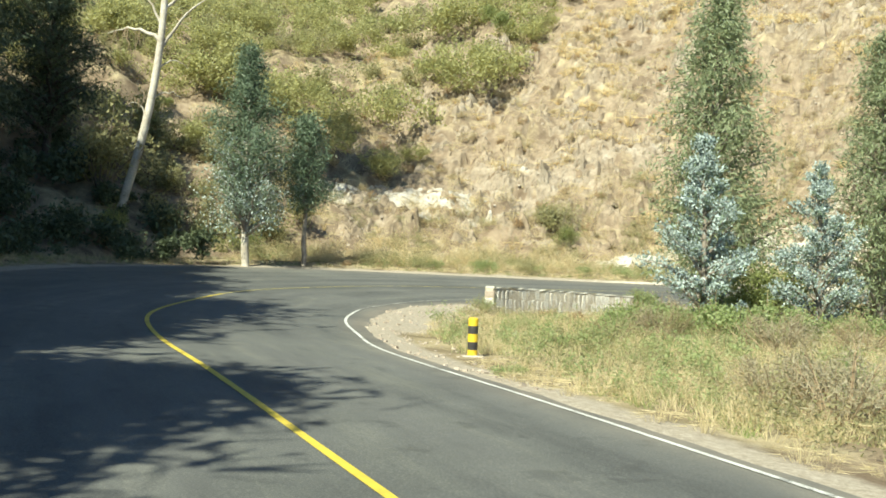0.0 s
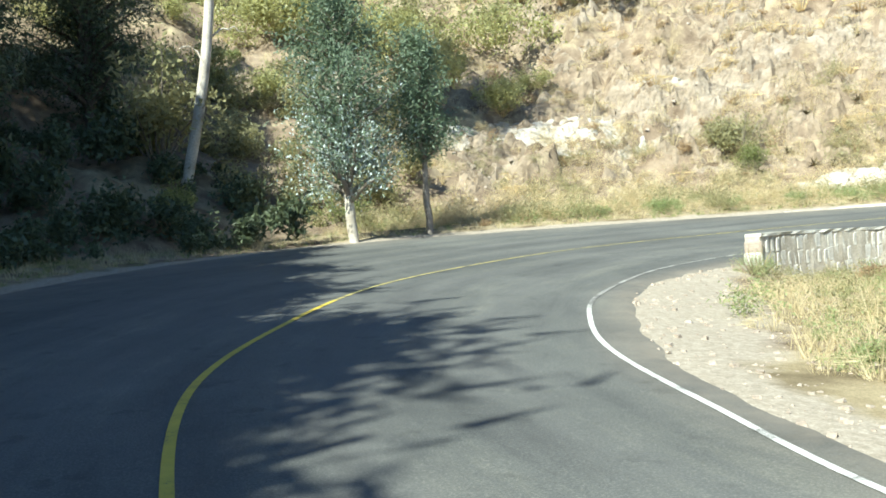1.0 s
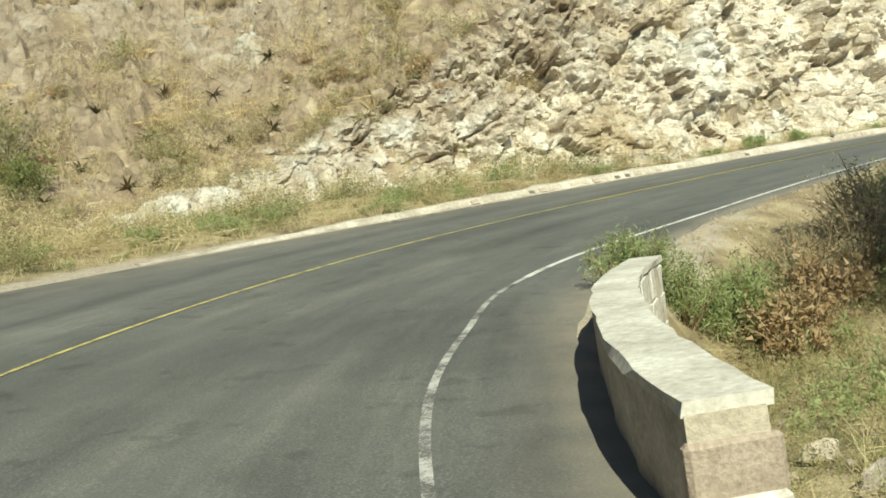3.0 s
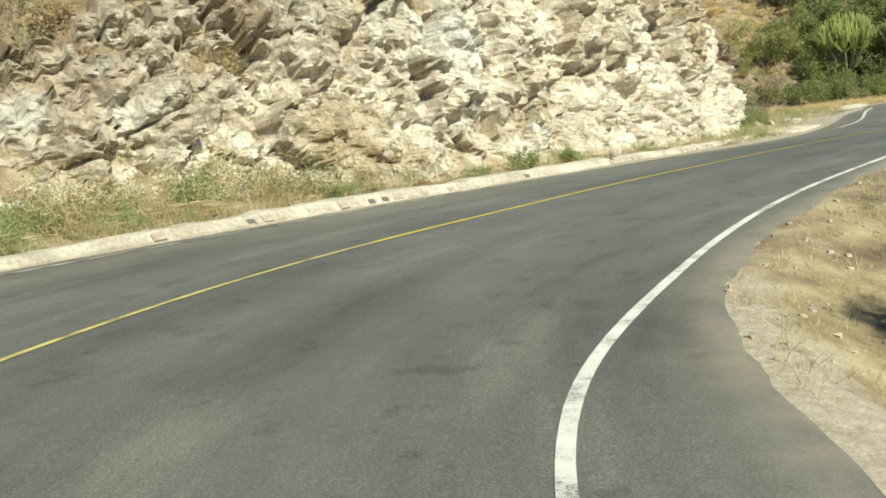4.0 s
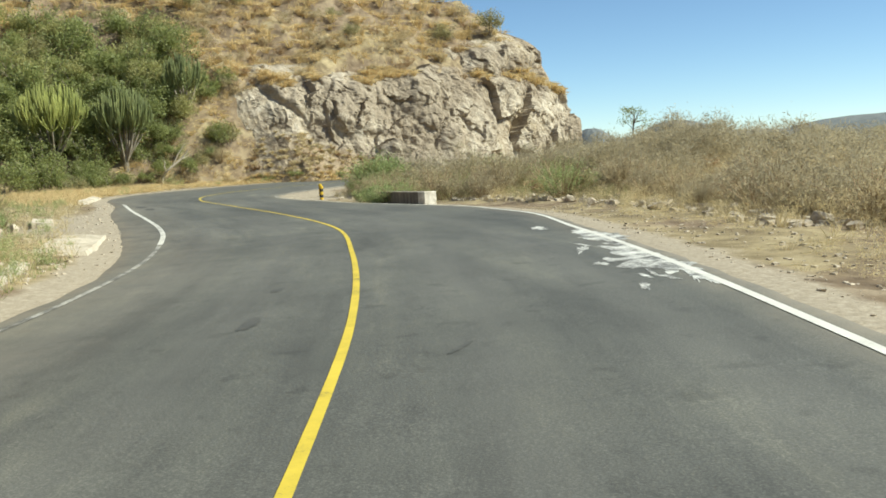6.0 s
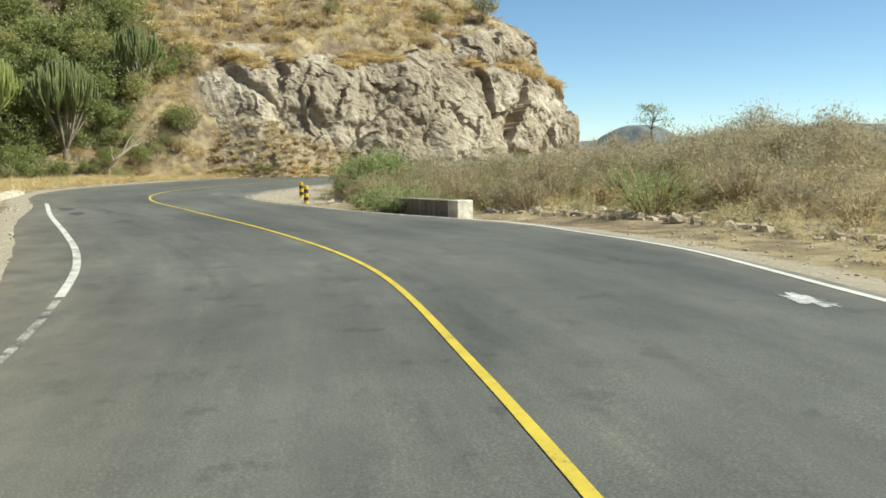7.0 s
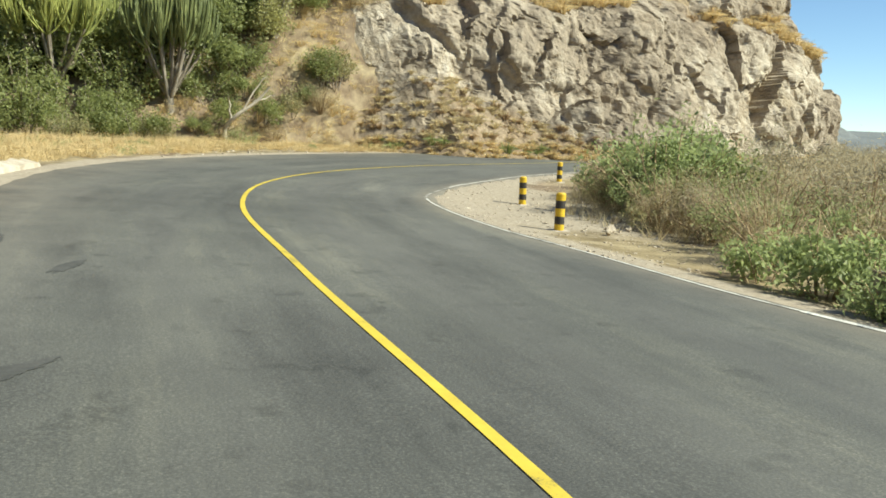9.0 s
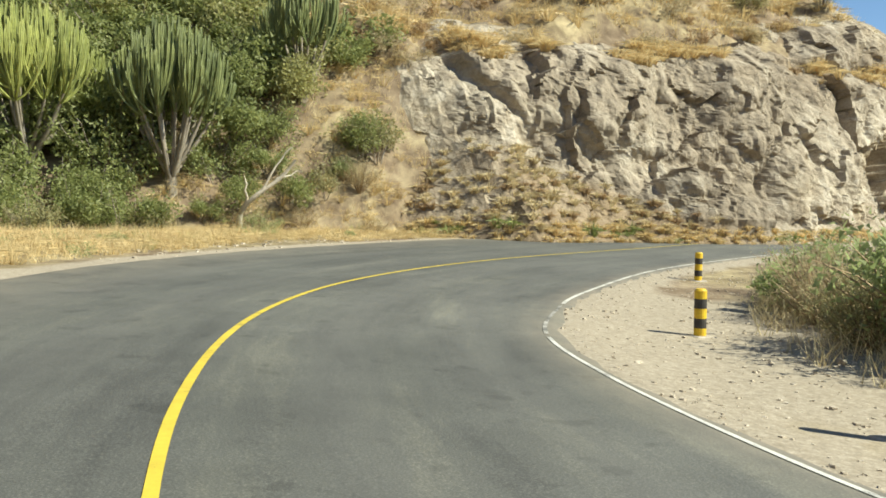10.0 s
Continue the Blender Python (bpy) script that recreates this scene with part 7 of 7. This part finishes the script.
# ---------------------------------------------------------------- small stones on the gravel
def pebbles(name, n, box, keep, sizes, mat, label, seed):
    rng = np.random.default_rng(seed)
    x0, x1, y0, y1 = box
    xs, ys = rng.uniform(x0, x1, n * 6), rng.uniform(y0, y1, n * 6)
    ok = keep(xs, ys, rng)
    xs, ys = xs[ok][:n], ys[ok][:n]
    z = land(xs, ys)[0]
    base = np.array([(1, 1, -0.6), (-1, 1, -0.6), (-1, -1, -0.6), (1, -1, -0.6), (0.8, 0.8, 0.6), (-0.8, 0.8, 0.6), (-0.8, -0.8, 0.6), (0.8, -0.8, 0.6)], float) * 0.6
    tri = np.array([(4, 5, 6, 7), (0, 4, 7, 3), (1, 5, 4, 0), (2, 6, 5, 1), (3, 7, 6, 2)])
    s = sizes[0] + (sizes[1] - sizes[0]) * rng.uniform(0, 1, (len(xs), 1, 1)) ** 3
    v = base[None] * s * rng.uniform(0.55, 1.35, (len(xs), 8, 3))
    a = rng.uniform(0, 6.28, len(xs))
    c, sn = np.cos(a)[:, None], np.sin(a)[:, None]
    v = np.stack([v[:, :, 0] * c - v[:, :, 1] * sn, v[:, :, 0] * sn + v[:, :, 1] * c, v[:, :, 2]], 2)
    v += np.stack([xs, ys, z], 1)[:, None]
    f = (tri[None] + (np.arange(len(xs)) * 8)[:, None, None]).reshape(-1, 4)
    return tagged(sheet(name, v.reshape(-1, 3), f, mat), label, "stones", kind="stuff")


def bare(lo, hi, sign):
    def keep(x, y, rng):
        out, side, _ = off_road(x, y)
        return (out > lo) & (out < hi) & (np.sign(side) == sign) & (into_hill(x, y)[0] < 0.3)
    return keep


pebbles("gravel_stones", 1700, (-3, 5, 8, 32), bare(0.05, 3.2, -1), (0.01, 0.085), STONE, "loose stones on the hairpin turnout", 1)
pebbles("gravel_stones", 1000, (34, 58, 26, 37), bare(3.2, 4.6, -1), (0.04, 0.3), BOULDER, "band of tan rubble below the valley-side brush", 8)
pebbles("gravel_stones", 2200, (18, 62, 28, 39), bare(0.3, 6, -1), (0.01, 0.055), BOULDER, "scattered stones and rubble on the valley shoulder", 2)
pebbles("gravel_stones", 1500, (18, 48, 26, 39), bare(0.5, 5, -1), (0.01, 0.08), BOULDER, "broken rubble along the valley shoulder", 9)
pebbles("gravel_stones", 900, (9, 24, 33, 39), bare(0.0, 3.5, -1), (0.01, 0.07), BOULDER, "stones along the broken edge of the asphalt", 10)
pebbles("gravel_stones", 3000, (62, 86, 31, 42), bare(0.05, 4, -1), (0.008, 0.055), BOULDER, "loose stones round the bollards", 3)
pebbles("gravel_stones", 1300, (36, 66, 43, 52), bare(0.05, 5, 1), (0.012, 0.09), BOULDER, "loose chippings on the lay-by", 4)
pebbles("gravel_stones", 900, (10, 45, 44, 51), bare(0.9, 5, 1), (0.02, 0.13), BOULDER, "fallen stones at the foot of the road cut", 5)
def on_slope(x, y, rng):
    deep = into_hill(x, y)[0]
    w = np.array([rough(a, b, 12, 5.0, 3) for a, b in zip(x, y)])
    return (deep > 0.5) & (deep < 18) & (w > 0.05)


pebbles("slope_stones", 1500, (-14, 26, 48, 74), on_slope, (0.04, 0.2), STONE, "pale rubble weathering out of the earth slope", 7)
pebbles("gravel_stones", 900, (80, 106, 24, 50), bare(0.3, 4, 1), (0.02, 0.11), BOULDER, "fallen stones below the far cliff", 6)


# ---------------------------------------------------------------- distance
def distant_hill(x, y, r, tall, seed, mat, label):
    n, m = 40, 12
    v = []
    for i in range(n):
        for j in range(m):
            a, f = 2 * math.pi * i / (n - 1), j / (m - 1)
            rr = r * f * (1 + 0.08 * rough(math.cos(a) * 2 + seed, math.sin(a) * 2, 0, 1.0, 3))
            v.append((math.cos(a) * rr * 1.7, math.sin(a) * rr, tall * (math.cos(f * math.pi) * 0.5 + 0.5) * (1 + 0.12 * min(1.0, 3 * f) * rough(math.cos(a) * 3, math.sin(a) * 3 + f * 4, seed, 1.0, 3))))
    ob = sheet("distant_hill", v, grid_faces(n, m), mat, smooth=True)
    ob.matrix_basis = pose(x, y, -45)
    return tagged(ob, label, "hill", kind="structure")


# the haze of distance is mixed into the hills' base colour
FAR_HAZE_TINT = plain("haze_tinted_far_hill", (0.14, 0.155, 0.16), (0.2, 0.21, 0.2), 0.01, 1.0, 0.1, 1.0)
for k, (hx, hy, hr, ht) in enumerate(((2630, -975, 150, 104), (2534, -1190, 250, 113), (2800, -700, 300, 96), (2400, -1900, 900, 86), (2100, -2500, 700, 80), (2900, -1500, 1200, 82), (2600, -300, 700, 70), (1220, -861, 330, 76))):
    distant_hill(hx, hy, hr, ht, k + 3, FAR_HAZE_TINT, "hill on the horizon with blue-green haze painted into its colour")


# ---------------------------------------------------------------- marks on the asphalt
def spill(x, y, sx, sy, rz, seed, material, label, ragged=0.75):
    """A thin irregular stain lying on the road."""
    n = 72
    ring = []
    for k in range(n):
        a = 2 * math.pi * k / n
        r = 1 + ragged * rough(math.cos(a) * 2.4 + seed, math.sin(a) * 2.4, seed, 1.0, 5)
        c, s = math.cos(a) * sx * r, math.sin(a) * sy * r
        t = radians(rz)
        ring.append((x + c * math.cos(t) - s * math.sin(t), y + c * math.sin(t) + s * math.cos(t)))
    rings = [np.array(ring) * f + np.array([x, y]) * (1 - f) for f in (1.0, 0.66, 0.33, 0.02)]
    p = np.vstack(rings)
    z = level(p[:, 0], p[:, 1])[0] + 0.005
    faces = [(r * n + k, r * n + (k + 1) % n, (r + 1) * n + (k + 1) % n, (r + 1) * n + k) for r in range(3) for k in range(n)]
    ob = sheet("road_stain", np.c_[p, z], np.array(faces), material, smooth=True)
    return tagged(ob, label, "stain", kind="structure")


LIME = paint_material("spilled_lime", (0.72, 0.71, 0.66), 0.44)
smear = np.random.default_rng(31)
LIME_LABEL = "chalky white lime spilled across the edge line"
for k, (lx, ly, la, lb) in enumerate(((34.7, 35.95, 1.0, 0.3), (31.0, 36.85, 0.85, 0.38), (37.7, 36.1, 0.5, 0.14), (35.9, 35.85, 0.8, 0.16), (30.1, 36.85, 0.8, 0.24), (32.2, 36.55, 0.8, 0.16),
                                           (28.9, 37.0, 0.5, 0.08))):
    spill(lx, ly, la, lb, -10, 3 + 4 * k, LIME, LIME_LABEL, 0.8)
for k in range(34):
    lx = float(smear.choice([31.0, 34.6, 32.5])) + smear.normal() * 1.1
    ly = float(np.interp(lx, [28, 38], [37.1, 35.35])) + abs(smear.normal()) * 0.4
    spill(lx, ly, smear.uniform(0.12, 0.5), smear.uniform(0.02, 0.08), -10 + smear.uniform(-15, 15), 60 + 4 * k, LIME, "fleck of spilled white lime on the roadside", 0.9)
TAR = plain("dark_tar", (0.06, 0.06, 0.055), (0.09, 0.089, 0.082), 2.0, 0.75, 0.3, 0.005)
for k, (lx, ly, la, lb) in enumerate(((60.5, 46.1, 0.55, 0.22), (58.3, 45.55, 0.7, 0.2), (59.0, 44.72, 0.45, 0.08), (29.0, 42.1, 0.4, 0.09), (31.6, 41.7, 0.22, 0.06), (55.1, 44.1, 0.5, 0.1), (26.7, 40.4, 0.25, 0.03))):
    spill(lx, ly, la, lb, 12 - 8 * k, 40 + 3 * k, TAR, "dark tar patch on the worn asphalt", 0.35)
